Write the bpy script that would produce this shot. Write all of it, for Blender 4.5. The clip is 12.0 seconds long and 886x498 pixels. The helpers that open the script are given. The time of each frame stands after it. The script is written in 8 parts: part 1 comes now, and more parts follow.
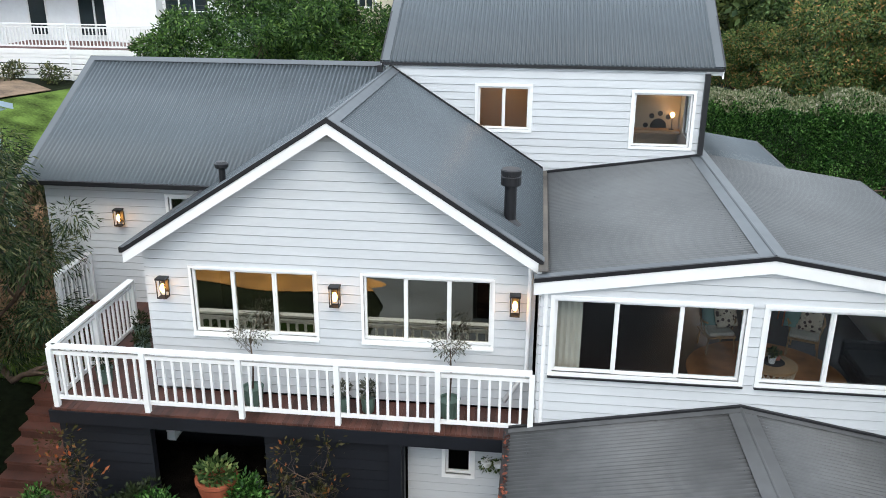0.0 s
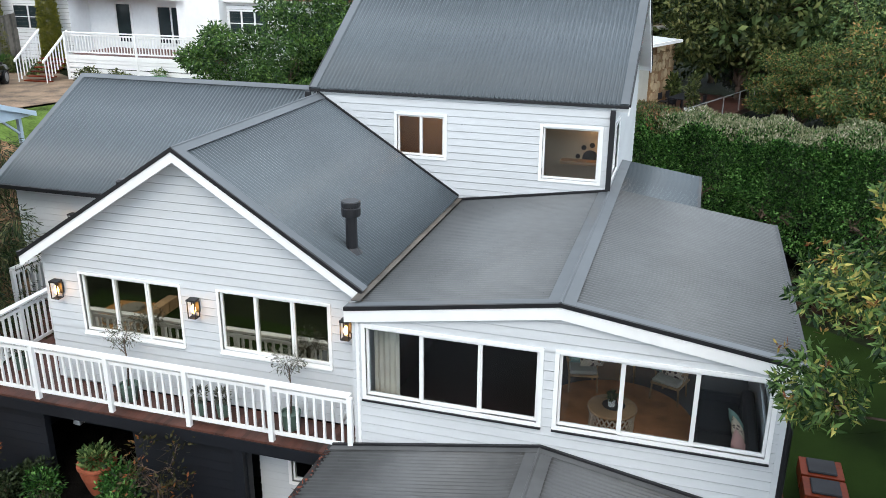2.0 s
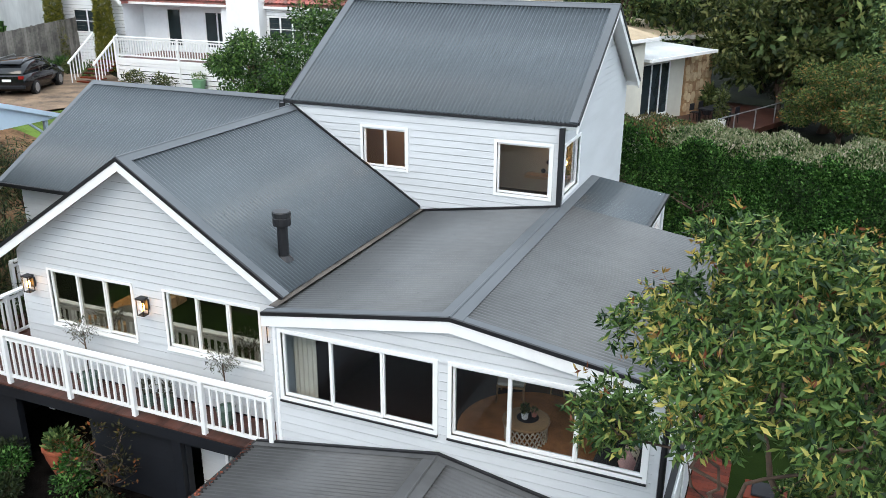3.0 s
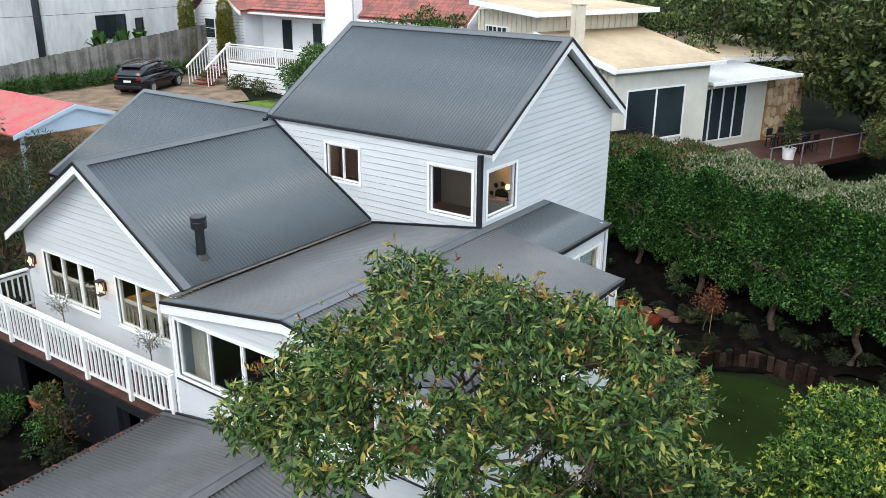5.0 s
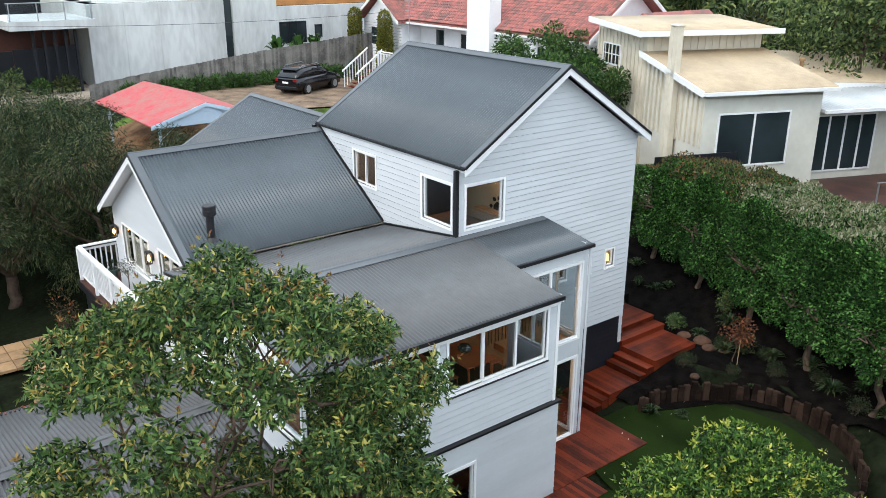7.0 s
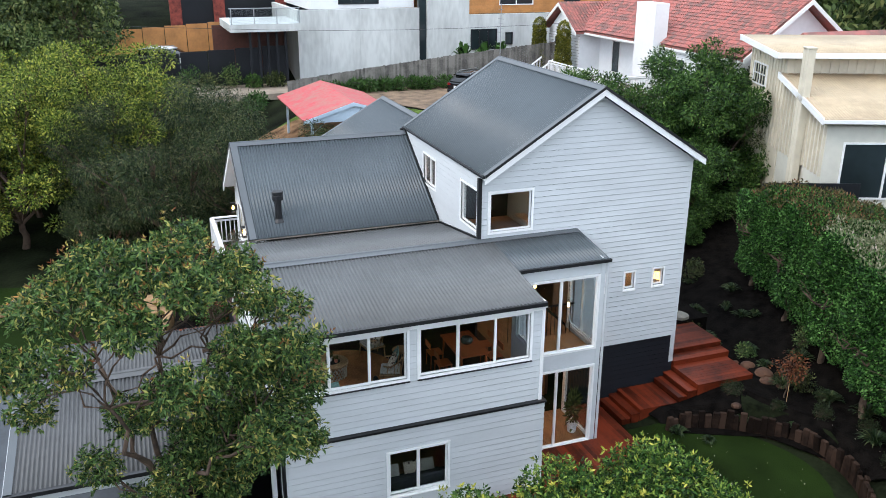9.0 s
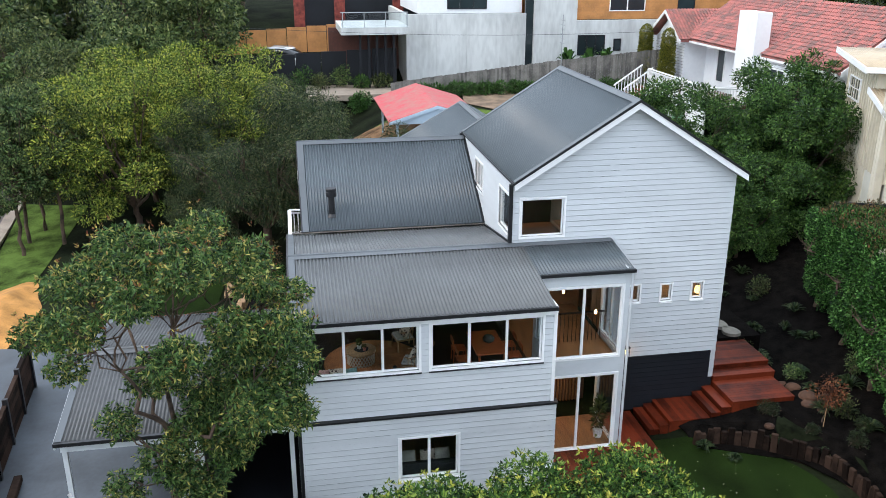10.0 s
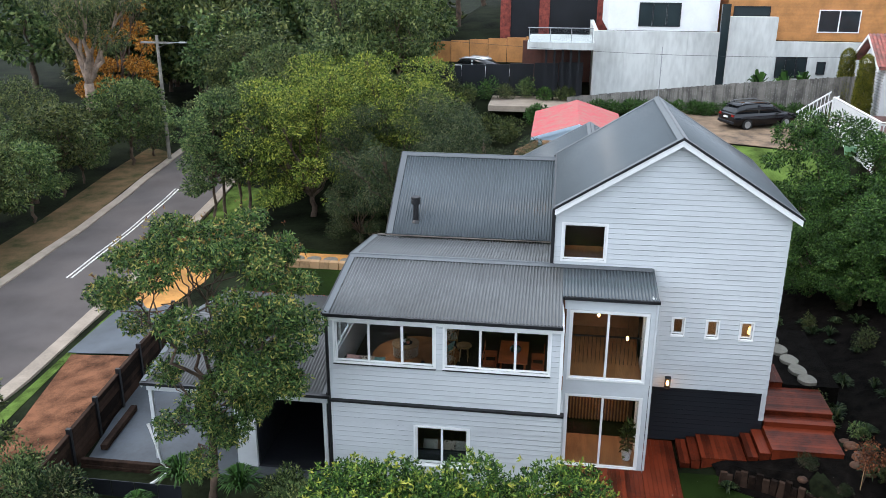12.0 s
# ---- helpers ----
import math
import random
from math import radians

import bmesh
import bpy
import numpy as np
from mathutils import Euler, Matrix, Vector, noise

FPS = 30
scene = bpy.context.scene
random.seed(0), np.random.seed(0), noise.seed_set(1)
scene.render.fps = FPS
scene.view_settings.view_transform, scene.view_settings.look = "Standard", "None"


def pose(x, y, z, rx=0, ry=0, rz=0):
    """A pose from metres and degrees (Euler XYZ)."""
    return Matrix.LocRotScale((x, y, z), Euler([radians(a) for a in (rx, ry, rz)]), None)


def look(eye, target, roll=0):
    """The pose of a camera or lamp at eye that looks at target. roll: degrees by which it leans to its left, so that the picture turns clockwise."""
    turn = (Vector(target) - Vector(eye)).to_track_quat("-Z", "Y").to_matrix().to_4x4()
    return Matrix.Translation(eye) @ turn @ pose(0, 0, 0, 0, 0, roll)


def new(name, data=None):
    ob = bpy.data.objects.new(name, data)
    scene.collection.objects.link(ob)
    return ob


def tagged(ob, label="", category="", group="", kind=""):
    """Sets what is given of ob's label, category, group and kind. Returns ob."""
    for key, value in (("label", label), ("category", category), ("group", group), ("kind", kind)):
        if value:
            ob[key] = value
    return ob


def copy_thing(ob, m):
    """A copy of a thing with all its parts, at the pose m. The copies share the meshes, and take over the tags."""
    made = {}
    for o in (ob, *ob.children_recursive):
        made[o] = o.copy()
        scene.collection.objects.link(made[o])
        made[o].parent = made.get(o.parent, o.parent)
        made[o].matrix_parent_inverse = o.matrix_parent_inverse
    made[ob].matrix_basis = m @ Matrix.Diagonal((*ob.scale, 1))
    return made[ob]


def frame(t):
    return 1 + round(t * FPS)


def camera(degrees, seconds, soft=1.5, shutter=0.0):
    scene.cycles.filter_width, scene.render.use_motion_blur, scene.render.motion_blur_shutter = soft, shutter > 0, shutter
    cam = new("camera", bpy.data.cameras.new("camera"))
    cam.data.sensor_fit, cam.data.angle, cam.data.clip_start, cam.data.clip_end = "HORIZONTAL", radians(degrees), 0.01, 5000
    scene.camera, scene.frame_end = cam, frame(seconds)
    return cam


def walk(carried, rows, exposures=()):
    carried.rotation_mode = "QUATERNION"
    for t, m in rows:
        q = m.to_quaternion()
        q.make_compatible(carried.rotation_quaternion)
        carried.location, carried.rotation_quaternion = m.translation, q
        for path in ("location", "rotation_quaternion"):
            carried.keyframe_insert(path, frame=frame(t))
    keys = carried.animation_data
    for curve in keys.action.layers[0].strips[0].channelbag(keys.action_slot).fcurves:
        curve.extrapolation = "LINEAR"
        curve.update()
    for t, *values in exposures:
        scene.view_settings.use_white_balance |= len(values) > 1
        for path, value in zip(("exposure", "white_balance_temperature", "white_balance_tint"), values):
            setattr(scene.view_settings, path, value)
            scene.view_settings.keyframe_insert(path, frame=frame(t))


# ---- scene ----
cam = camera(55.5, 12.0, 0.5)
METRES, EYE, TILT, LEAN, TURN = 38.0, 10.55, 0.0, 0.0, 6.3
ROWS = [
    (0.0, 0.0, 0.0, 0.0, 0.13, -19.69, -0.36),
    (0.5, 0.0318, -0.0024, 0.0047, 2.53, -19.68, -0.37),
    (1.0, 0.0681, -0.0032, 0.0098, 5.13, -19.69, -0.35),
    (1.5, 0.1029, -0.0028, 0.0145, 7.62, -19.7, -0.37),
    (2.0, 0.1421, -0.0017, 0.0201, 10.5, -19.71, -0.38),
    (2.5, 0.1795, 0.0002, 0.0259, 13.31, -19.76, -0.39),
    (3.0, 0.2208, 0.0032, 0.032, 16.44, -19.76, -0.35),
    (3.5, 0.2596, 0.0071, 0.0376, 19.4, -19.77, -0.36),
    (5.5, 0.4232, 0.0422, 0.0607, 33.3, -19.77, -0.35),
    (6.0, 0.4651, 0.0558, 0.0666, 37.42, -19.79, -0.28),
    (6.5, 0.5026, 0.0715, 0.0712, 41.34, -19.75, -0.27),
    (7.0, 0.5424, 0.091, 0.0761, 45.65, -19.73, -0.29),
    (9.0, 0.6823, 0.1922, 0.094, 63.59, -19.66, -0.22),
    (9.5, 0.7112, 0.2216, 0.099, 68.27, -19.66, -0.19),
    (10.0, 0.7393, 0.2558, 0.1051, 73.36, -19.67, -0.16),
    (10.5, 0.7621, 0.2899, 0.1105, 78.03, -19.68, -0.16),
    (11.0, 0.784, 0.3297, 0.1165, 83.03, -19.66, -0.17),
    (11.5, 0.8013, 0.3682, 0.1243, 87.26, -19.65, -0.18),
    (12.0, 0.8181, 0.4119, 0.1348, 91.48, -19.65, -0.22),
]
walk(cam, [(t, pose(0, 0, EYE, TILT, LEAN, TURN) @ pose(METRES * x, METRES * y, METRES * z, 90 + pitch, roll, yaw)) for t, x, y, z, yaw, pitch, roll in ROWS], exposures=[(0.0, 1.05, 6500, 10), (6.5, 1.05, 6500, 10), (9.0, 1.05, 6330, 12), (12.0, 1.05, 6330, 12)])

# ---- world and light ----
world = bpy.data.worlds.new("sky")
scene.world = world
world.use_nodes = True
wt = world.node_tree
bg = wt.nodes["Background"]
sky = wt.nodes.new("ShaderNodeTexSky")
sky.sky_type = "NISHITA"
sky.sun_disc = False
sky.sun_elevation = radians(48)
sky.sun_rotation = radians(170)
sky.air_density, sky.dust_density, sky.ozone_density = 1.0, 1.0, 1.5
cloud = wt.nodes.new("ShaderNodeMix")
cloud.data_type = "RGBA"
cloud.inputs[0].default_value = 0.85
cloud.inputs[7].default_value = (6.4, 7.15, 7.9, 1)
wt.links.new(sky.outputs[0], cloud.inputs[6])
wt.links.new(cloud.outputs[2], bg.inputs[0])
bg.inputs[1].default_value = 0.157

sun = new("sun", bpy.data.lights.new("sun", "SUN"))
sun.data.energy = 0.6
sun.data.angle = radians(25)
sun.data.color = (1.0, 0.9, 0.76)
sun.matrix_world = look((8, -30, 50), (0, 15, 0))


# ---- materials ----
def mat(name, col, rough=0.6, metal=0.0, vary=0.12, scale=6.0, fine=60.0, bump=0.15, dist=0.004, per=0.0, col2=None, island=0.0, stretch=(1, 1, 1), spec=0.5):
    """A painted or natural surface: two scales of noise in colour, fine relief, optional change from piece to piece."""
    m = bpy.data.materials.new(name)
    m.use_nodes = True
    nt = m.node_tree
    n, l = nt.nodes, nt.links
    b = n["Principled BSDF"]
    b.inputs["Roughness"].default_value = rough
    b.inputs["Metallic"].default_value = metal
    b.inputs["Specular IOR Level"].default_value = spec
    tc = n.new("ShaderNodeTexCoord")
    mp = n.new("ShaderNodeMapping")
    mp.inputs["Scale"].default_value = stretch
    geo = n.new("ShaderNodeNewGeometry")
    l.new(geo.outputs["Position"], mp.inputs[0])
    big, small = n.new("ShaderNodeTexNoise"), n.new("ShaderNodeTexNoise")
    big.inputs["Scale"].default_value, small.inputs["Scale"].default_value = scale * 0.1, fine * 0.1
    big.inputs["Detail"].default_value, small.inputs["Detail"].default_value = 4, 3
    l.new(mp.outputs[0], big.inputs[0])
    l.new(mp.outputs[0], small.inputs[0])
    c2 = col2 or tuple(c * (1 - 2.2 * vary) for c in col)
    c1 = tuple(min(1, c * (1 + vary)) for c in col)
    add = n.new("ShaderNodeMath")
    add.operation = "MULTIPLY_ADD"
    add.inputs[1].default_value, add.inputs[2].default_value = 0.4, -0.2
    l.new(small.outputs[0], add.inputs[0])
    s = n.new("ShaderNodeMath")
    s.operation = "ADD"
    l.new(big.outputs[0], s.inputs[0])
    l.new(add.outputs[0], s.inputs[1])
    last = s.outputs[0]
    if per or island:
        if per:
            oi = n.new("ShaderNodeObjectInfo")
            src = oi.outputs["Random"]
        else:
            src = geo.outputs["Random Per Island"]
        pm = n.new("ShaderNodeMath")
        pm.operation = "MULTIPLY_ADD"
        pm.inputs[1].default_value, pm.inputs[2].default_value = (per or island), -(per or island) / 2
        l.new(src, pm.inputs[0])
        s2 = n.new("ShaderNodeMath")
        s2.operation = "ADD"
        l.new(last, s2.inputs[0])
        l.new(pm.outputs[0], s2.inputs[1])
        last = s2.outputs[0]
    ramp = n.new("ShaderNodeValToRGB")
    ramp.color_ramp.elements[0].position, ramp.color_ramp.elements[1].position = 0.28, 0.68
    ramp.color_ramp.elements[0].color, ramp.color_ramp.elements[1].color = (*c2, 1), (*c1, 1)
    l.new(last, ramp.inputs[0])
    l.new(ramp.outputs[0], b.inputs["Base Color"])
    rr = n.new("ShaderNodeMapRange")
    rr.inputs[3].default_value, rr.inputs[4].default_value = max(0.03, rough - 0.1), min(1, rough + 0.1)
    l.new(small.outputs[0], rr.inputs[0])
    l.new(rr.outputs[0], b.inputs["Roughness"])
    if bump:
        bp = n.new("ShaderNodeBump")
        bp.inputs["Strength"].default_value, bp.inputs["Distance"].default_value = bump, dist
        l.new(small.outputs[0], bp.inputs["Height"])
        l.new(bp.outputs[0], b.inputs["Normal"])
    return m


def leaf_mat(name, dark, light, tip=None, spread=1.0, vary=0.0):
    """Foliage: hue varies from leaf to leaf and in patches, with some light coming through."""
    dark, light, tip = [c and (1.16 * c[0], c[1], 1.12 * c[2]) for c in (dark, light, tip)]
    m = bpy.data.materials.new(name)
    m.use_nodes = True
    n, l = m.node_tree.nodes, m.node_tree.links
    b = n["Principled BSDF"]
    b.inputs["Roughness"].default_value = 0.5
    b.inputs["Specular IOR Level"].default_value = 0.2
    geo = n.new("ShaderNodeNewGeometry")
    noi = n.new("ShaderNodeTexNoise")
    noi.inputs["Scale"].default_value = 1.3
    l.new(geo.outputs["Position"], noi.inputs[0])
    mm = n.new("ShaderNodeMath")
    mm.operation = "MULTIPLY_ADD"
    mm.inputs[1].default_value, mm.inputs[2].default_value = 0.75 * spread, -0.12
    l.new(geo.outputs["Random Per Island"], mm.inputs[0])
    ad = n.new("ShaderNodeMath")
    ad.operation = "MULTIPLY_ADD"
    ad.inputs[1].default_value = 0.5
    l.new(noi.outputs[0], ad.inputs[0])
    l.new(mm.outputs[0], ad.inputs[2])
    ramp = n.new("ShaderNodeValToRGB")
    e = ramp.color_ramp.elements
    e[0].position, e[0].color = 0.2, (*[0.7 * c for c in dark], 1)
    e[1].position, e[1].color = 0.72, (*light, 1)
    if tip:
        t = e.new(0.9)
        t.color = (*tip, 1)
    l.new(ad.outputs[0], ramp.inputs[0])
    tone = ramp.outputs[0]
    if vary:
        oi, hsv = n.new("ShaderNodeObjectInfo"), n.new("ShaderNodeHueSaturation")
        for k, (lo, hi) in {"Hue": (0.5 - 0.035 * vary, 0.5 + 0.02 * vary), "Value": (1 - 0.35 * vary, 1 + 0.4 * vary)}.items():
            mr = n.new("ShaderNodeMapRange")
            mr.inputs[3].default_value, mr.inputs[4].default_value = lo, hi
            l.new(oi.outputs["Random"], mr.inputs[0])
            l.new(mr.outputs[0], hsv.inputs[k])
        l.new(tone, hsv.inputs["Color"])
        tone = hsv.outputs[0]
    l.new(tone, b.inputs["Base Color"])
    tr = n.new("ShaderNodeBsdfTranslucent")
    l.new(tone, tr.inputs[0])
    mix = n.new("ShaderNodeMixShader")
    mix.inputs[0].default_value = 0.2
    l.new(b.outputs[0], mix.inputs[1])
    l.new(tr.outputs[0], mix.inputs[2])
    l.new(mix.outputs[0], n["Material Output"].inputs[0])
    return m


def glass_mat(name, tint=(0.86, 0.89, 0.9), gloss=0.032, coat=(1, 1, 1)):
    m = bpy.data.materials.new(name)
    m.use_nodes = True
    n, l = m.node_tree.nodes, m.node_tree.links
    n.remove(n["Principled BSDF"])
    t, g, f, x = n.new("ShaderNodeBsdfTransparent"), n.new("ShaderNodeBsdfGlossy"), n.new("ShaderNodeLayerWeight"), n.new("ShaderNodeMixShader")
    pw, ma = n.new("ShaderNodeMath"), n.new("ShaderNodeMath")
    pw.operation, ma.operation = "POWER", "MULTIPLY_ADD"
    pw.inputs[1].default_value, ma.inputs[1].default_value, ma.inputs[2].default_value = 4.0, 0.9 - gloss, gloss
    t.inputs[0].default_value = (*tint, 1)
    g.inputs["Roughness"].default_value = 0.01
    g.inputs["Color"].default_value = (*coat, 1)
    f.inputs[0].default_value = 0.5
    l.new(f.outputs[1], pw.inputs[0])
    l.new(pw.outputs[0], ma.inputs[0])
    l.new(ma.outputs[0], x.inputs[0])
    l.new(t.outputs[0], x.inputs[1])
    l.new(g.outputs[0], x.inputs[2])
    l.new(x.outputs[0], n["Material Output"].inputs[0])
    return m


def glow_mat(name, col, strength):
    m = bpy.data.materials.new(name)
    m.use_nodes = True
    b = m.node_tree.nodes["Principled BSDF"]
    b.inputs["Base Color"].default_value = (*col, 1)
    b.inputs["Emission Color"].default_value = (*col, 1)
    b.inputs["Emission Strength"].default_value = strength
    return m


M_ROOF = mat("roof_steel", (0.077, 0.093, 0.104), 0.36, 0.0, 0.05, 4, 30, 0.05)
M_ROOF2 = mat("old_roof_steel", (0.112, 0.117, 0.119), 0.5, 0.0, 0.09, 5, 40, 0.06)
M_ROOF3 = mat("stained_roof_steel", (0.09, 0.091, 0.092), 0.55, 0.0, 0.16, 5, 40, 0.06)
M_FLASH = mat("flashing_steel", (0.088, 0.098, 0.106), 0.45, 0.0, 0.08, 5, 30, 0.03)
M_BLACK = mat("black_gutter", (0.009, 0.009, 0.011), 0.45, 0, 0.1, 5, 40, 0.03)
M_BOARD = mat("grey_board_paint", (0.556, 0.574, 0.585), 0.55, 0, 0.035, 5, 60, 0.06, per=0.10, stretch=(1, 1, 4))
M_WHITE = mat("white_paint", (0.82, 0.82, 0.81), 0.45, 0, 0.03, 6, 60, 0.04)
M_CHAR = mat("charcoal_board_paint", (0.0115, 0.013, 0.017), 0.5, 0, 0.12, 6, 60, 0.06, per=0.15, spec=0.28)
M_JARRAH = mat("red_hardwood_deck", (0.122, 0.021, 0.008), 0.45, 0, 0.28, 12, 120, 0.2, per=0.42, spec=0.14)
M_MERBAU = mat("brown_hardwood_deck", (0.085, 0.032, 0.022), 0.5, 0, 0.25, 12, 120, 0.2, per=0.3)
M_SLEEPER = mat("weathered_sleeper", (0.034, 0.02, 0.014), 0.85, 0, 0.35, 14, 90, 0.5, 0.01, per=0.5, spec=0.1)
M_GLASS = glass_mat("window_glass")
M_COATED = glass_mat("coated_window_glass", (0.5, 0.52, 0.5), 0.28, (0.95, 0.9, 0.74))
M_DIM = mat("interior_plaster", (0.32, 0.25, 0.19), 0.7, 0, 0.06, 4, 30, 0.03)
M_LINING = mat("white_ceiling_lining", (0.5, 0.47, 0.43), 0.8, 0, 0.03)
# dark floor stain and the rooms' shade, both put into one colour
M_ROOMSHADE = mat("room_shade_brown", (0.022, 0.010, 0.007), 0.5, 0, 0.15, 8, 60, 0.05)
M_OAK = mat("oak_floor", (0.34, 0.17, 0.07), 0.4, 0, 0.15, 10, 80, 0.08, stretch=(1, 6, 1))
M_BOULDER = mat("brown_boulder", (0.085, 0.037, 0.018), 0.85, 0, 0.3, 8, 80, 0.5, 0.02)
M_TAN = mat("tan_sandstone", (0.36, 0.22, 0.11), 0.8, 0, 0.2, 8, 80, 0.4, 0.01, per=0.3)
M_STONE = mat("grey_stepping_stone", (0.18, 0.165, 0.135), 0.8, 0, 0.2, 10, 80, 0.4, 0.01, per=0.2)
# dark mulch, taken almost to black to hold the shade under hedge and plants
M_MULCH = mat("shade_dark_mulch", (0.0058, 0.0047, 0.004), 0.95, 0, 0.4, 30, 250, 0.9, 0.03, spec=0.05)
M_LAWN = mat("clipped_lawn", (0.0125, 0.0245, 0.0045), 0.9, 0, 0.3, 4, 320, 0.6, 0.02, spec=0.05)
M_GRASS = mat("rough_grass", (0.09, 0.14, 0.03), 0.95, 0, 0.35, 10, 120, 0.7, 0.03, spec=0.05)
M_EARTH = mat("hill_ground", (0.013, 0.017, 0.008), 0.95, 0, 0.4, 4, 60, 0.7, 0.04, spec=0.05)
M_DIRT = mat("red_brown_dirt", (0.17, 0.075, 0.04), 0.95, 0, 0.35, 12, 160, 0.6, 0.03, spec=0.1)
M_SAND = mat("orange_sand", (0.50, 0.235, 0.06), 0.95, 0, 0.18, 12, 140, 0.4, 0.02)
M_ASPHALT = mat("asphalt", (0.095, 0.078, 0.072), 0.85, 0, 0.14, 4, 220, 0.4, 0.01)
M_CONC = mat("grey_concrete_slab", (0.066, 0.076, 0.09), 0.5, 0, 0.22, 6, 80, 0.1)
M_LITTER = mat("leaf_litter", (0.13, 0.082, 0.045), 0.95, 0, 0.35, 9, 140, 0.6, 0.03, spec=0.05, col2=(0.045, 0.05, 0.02))
M_KERB = mat("kerb_concrete", (0.34, 0.275, 0.215), 0.8, 0, 0.15, 8, 90, 0.3)
M_WALLCONC = mat("board_marked_concrete", (0.56, 0.57, 0.55), 0.7, 0, 0.12, 5, 40, 0.15, stretch=(1, 1, 0.3))
M_BARK = mat("brown_bark", (0.10, 0.065, 0.045), 0.9, 0, 0.3, 20, 120, 0.8, 0.02)
M_BARKG = mat("pale_gum_bark", (0.28, 0.20, 0.15), 0.85, 0, 0.3, 12, 60, 0.5, 0.02)
M_TERRA = mat("terracotta", (0.33, 0.09, 0.045), 0.55, 0, 0.2, 14, 60, 0.1)
M_BULB = glow_mat("lit_bulb", (1.0, 0.45, 0.1), 10)
M_WARM = glow_mat("lamp_globe", (1.0, 0.55, 0.2), 8)
M_STEEL = mat("grey_steel", (0.35, 0.36, 0.37), 0.4, 0.6, 0.1, 10, 60, 0.05)


# ---- mesh helpers ----
def obj_from(name, bm, material, parent=None, label=""):
    me = bpy.data.meshes.new(name)
    bmesh.ops.recalc_face_normals(bm, faces=bm.faces[:])
    bm.to_mesh(me)
    bm.free()
    for mm in (material if isinstance(material, (list, tuple)) else [material]):
        me.materials.append(mm)
    ob = new(name, me)
    if parent is not None:
        ob.parent = parent
    if label:
        ob["label"] = label
    return ob


def part(name, bm, material, parent, label=""):
    return obj_from(name, bm, material, parent, label)


def thing(name, label, category, group="", kind="", at=(0, 0, 0)):
    ob = new(name)
    ob.empty_display_size = 0.2
    ob.location = at
    return tagged(ob, label, category, group, kind)


def hexa(bm, c):
    """A solid from eight corners: four below, four above, both rounds the same way."""
    v = [bm.verts.new(p) for p in c]
    for f in ((0, 1, 2, 3), (4, 5, 6, 7), (0, 1, 5, 4), (1, 2, 6, 5), (2, 3, 7, 6), (3, 0, 4, 7)):
        bm.faces.new([v[i] for i in f])
    return v


def box(bm, x0, x1, y0, y1, z0, z1, bev=0.0):
    v = hexa(bm, [(x0, y0, z0), (x1, y0, z0), (x1, y1, z0), (x0, y1, z0), (x0, y0, z1), (x1, y0, z1), (x1, y1, z1), (x0, y1, z1)])
    if bev:
        ed = list({e for w in v for e in w.link_edges})
        bmesh.ops.bevel(bm, geom=ed, offset=bev, segments=1, affect="EDGES")
    return bm


def B(*a, **k):
    return box(bmesh.new(), *a, **k)


def cyl(bm, p, q, r0, r1=None, n=10, caps=True):
    p, q = Vector(p), Vector(q)
    r1 = r0 if r1 is None else r1
    ax = (q - p).normalized()
    u = ax.orthogonal().normalized()
    w = ax.cross(u)
    a = [bm.verts.new(p + r0 * (u * math.cos(t) + w * math.sin(t))) for t in [2 * math.pi * i / n for i in range(n)]]
    b = [bm.verts.new(q + r1 * (u * math.cos(t) + w * math.sin(t))) for t in [2 * math.pi * i / n for i in range(n)]]
    for i in range(n):
        bm.faces.new((a[i], a[(i + 1) % n], b[(i + 1) % n], b[i]))
    if caps:
        bm.faces.new(a)
        bm.faces.new(b)
    return bm


def lathe(bm, prof, at=(0, 0, 0), n=16):
    """A turned solid from (radius, height) pairs."""
    rings = []
    for r, z in prof:
        rings.append([bm.verts.new((at[0] + r * math.cos(2 * math.pi * i / n), at[1] + r * math.sin(2 * math.pi * i / n), at[2] + z)) for i in range(n)])
    for a, b in zip(rings, rings[1:]):
        for i in range(n):
            bm.faces.new((a[i], a[(i + 1) % n], b[(i + 1) % n], b[i]))
    bm.faces.new(rings[0])
    bm.faces.new(rings[-1])
    return bm


def slab(bm, pts, z0, z1):
    """A flat plate with the outline pts (x, y), from z0 up to z1."""
    a = [bm.verts.new((x, y, z0)) for x, y in pts]
    b = [bm.verts.new((x, y, z1)) for x, y in pts]
    bm.faces.new(a)
    bm.faces.new(b)
    for i in range(len(pts)):
        j = (i + 1) % len(pts)
        bm.faces.new((a[i], a[j], b[j], b[i]))
    return bm


def fp(face, u, d, z):
    """A place on a wall: face is (side, coordinate); u runs along it, d outwards."""
    s, c = face
    return {"S": (u, c - d, z), "N": (u, c + d, z), "E": (c + d, u, z), "W": (c - d, u, z)}[s]


def fbox(bm, face, u0, u1, d0, d1, z0, z1):
    c = [fp(face, u, d, z) for z in (z0, z1) for u, d in ((u0, d0), (u1, d0), (u1, d1), (u0, d1))]
    hexa(bm, c)
    return bm


def spans(lo, hi, z0, z1, holes):
    """What is left of lo..hi beside the holes (u0, u1, z0, z1) between the heights z0 and z1."""
    out = [(lo, hi)]
    zc = (z0 + z1) / 2
    for a, b, c, d in holes:
        if c < zc < d:
            nxt = []
            for s, e in out:
                if b <= s or a >= e:
                    nxt.append((s, e))
                else:
                    if a > s + 0.01:
                        nxt.append((s, a))
                    if b < e - 0.01:
                        nxt.append((b, e))
            out = nxt
    return out


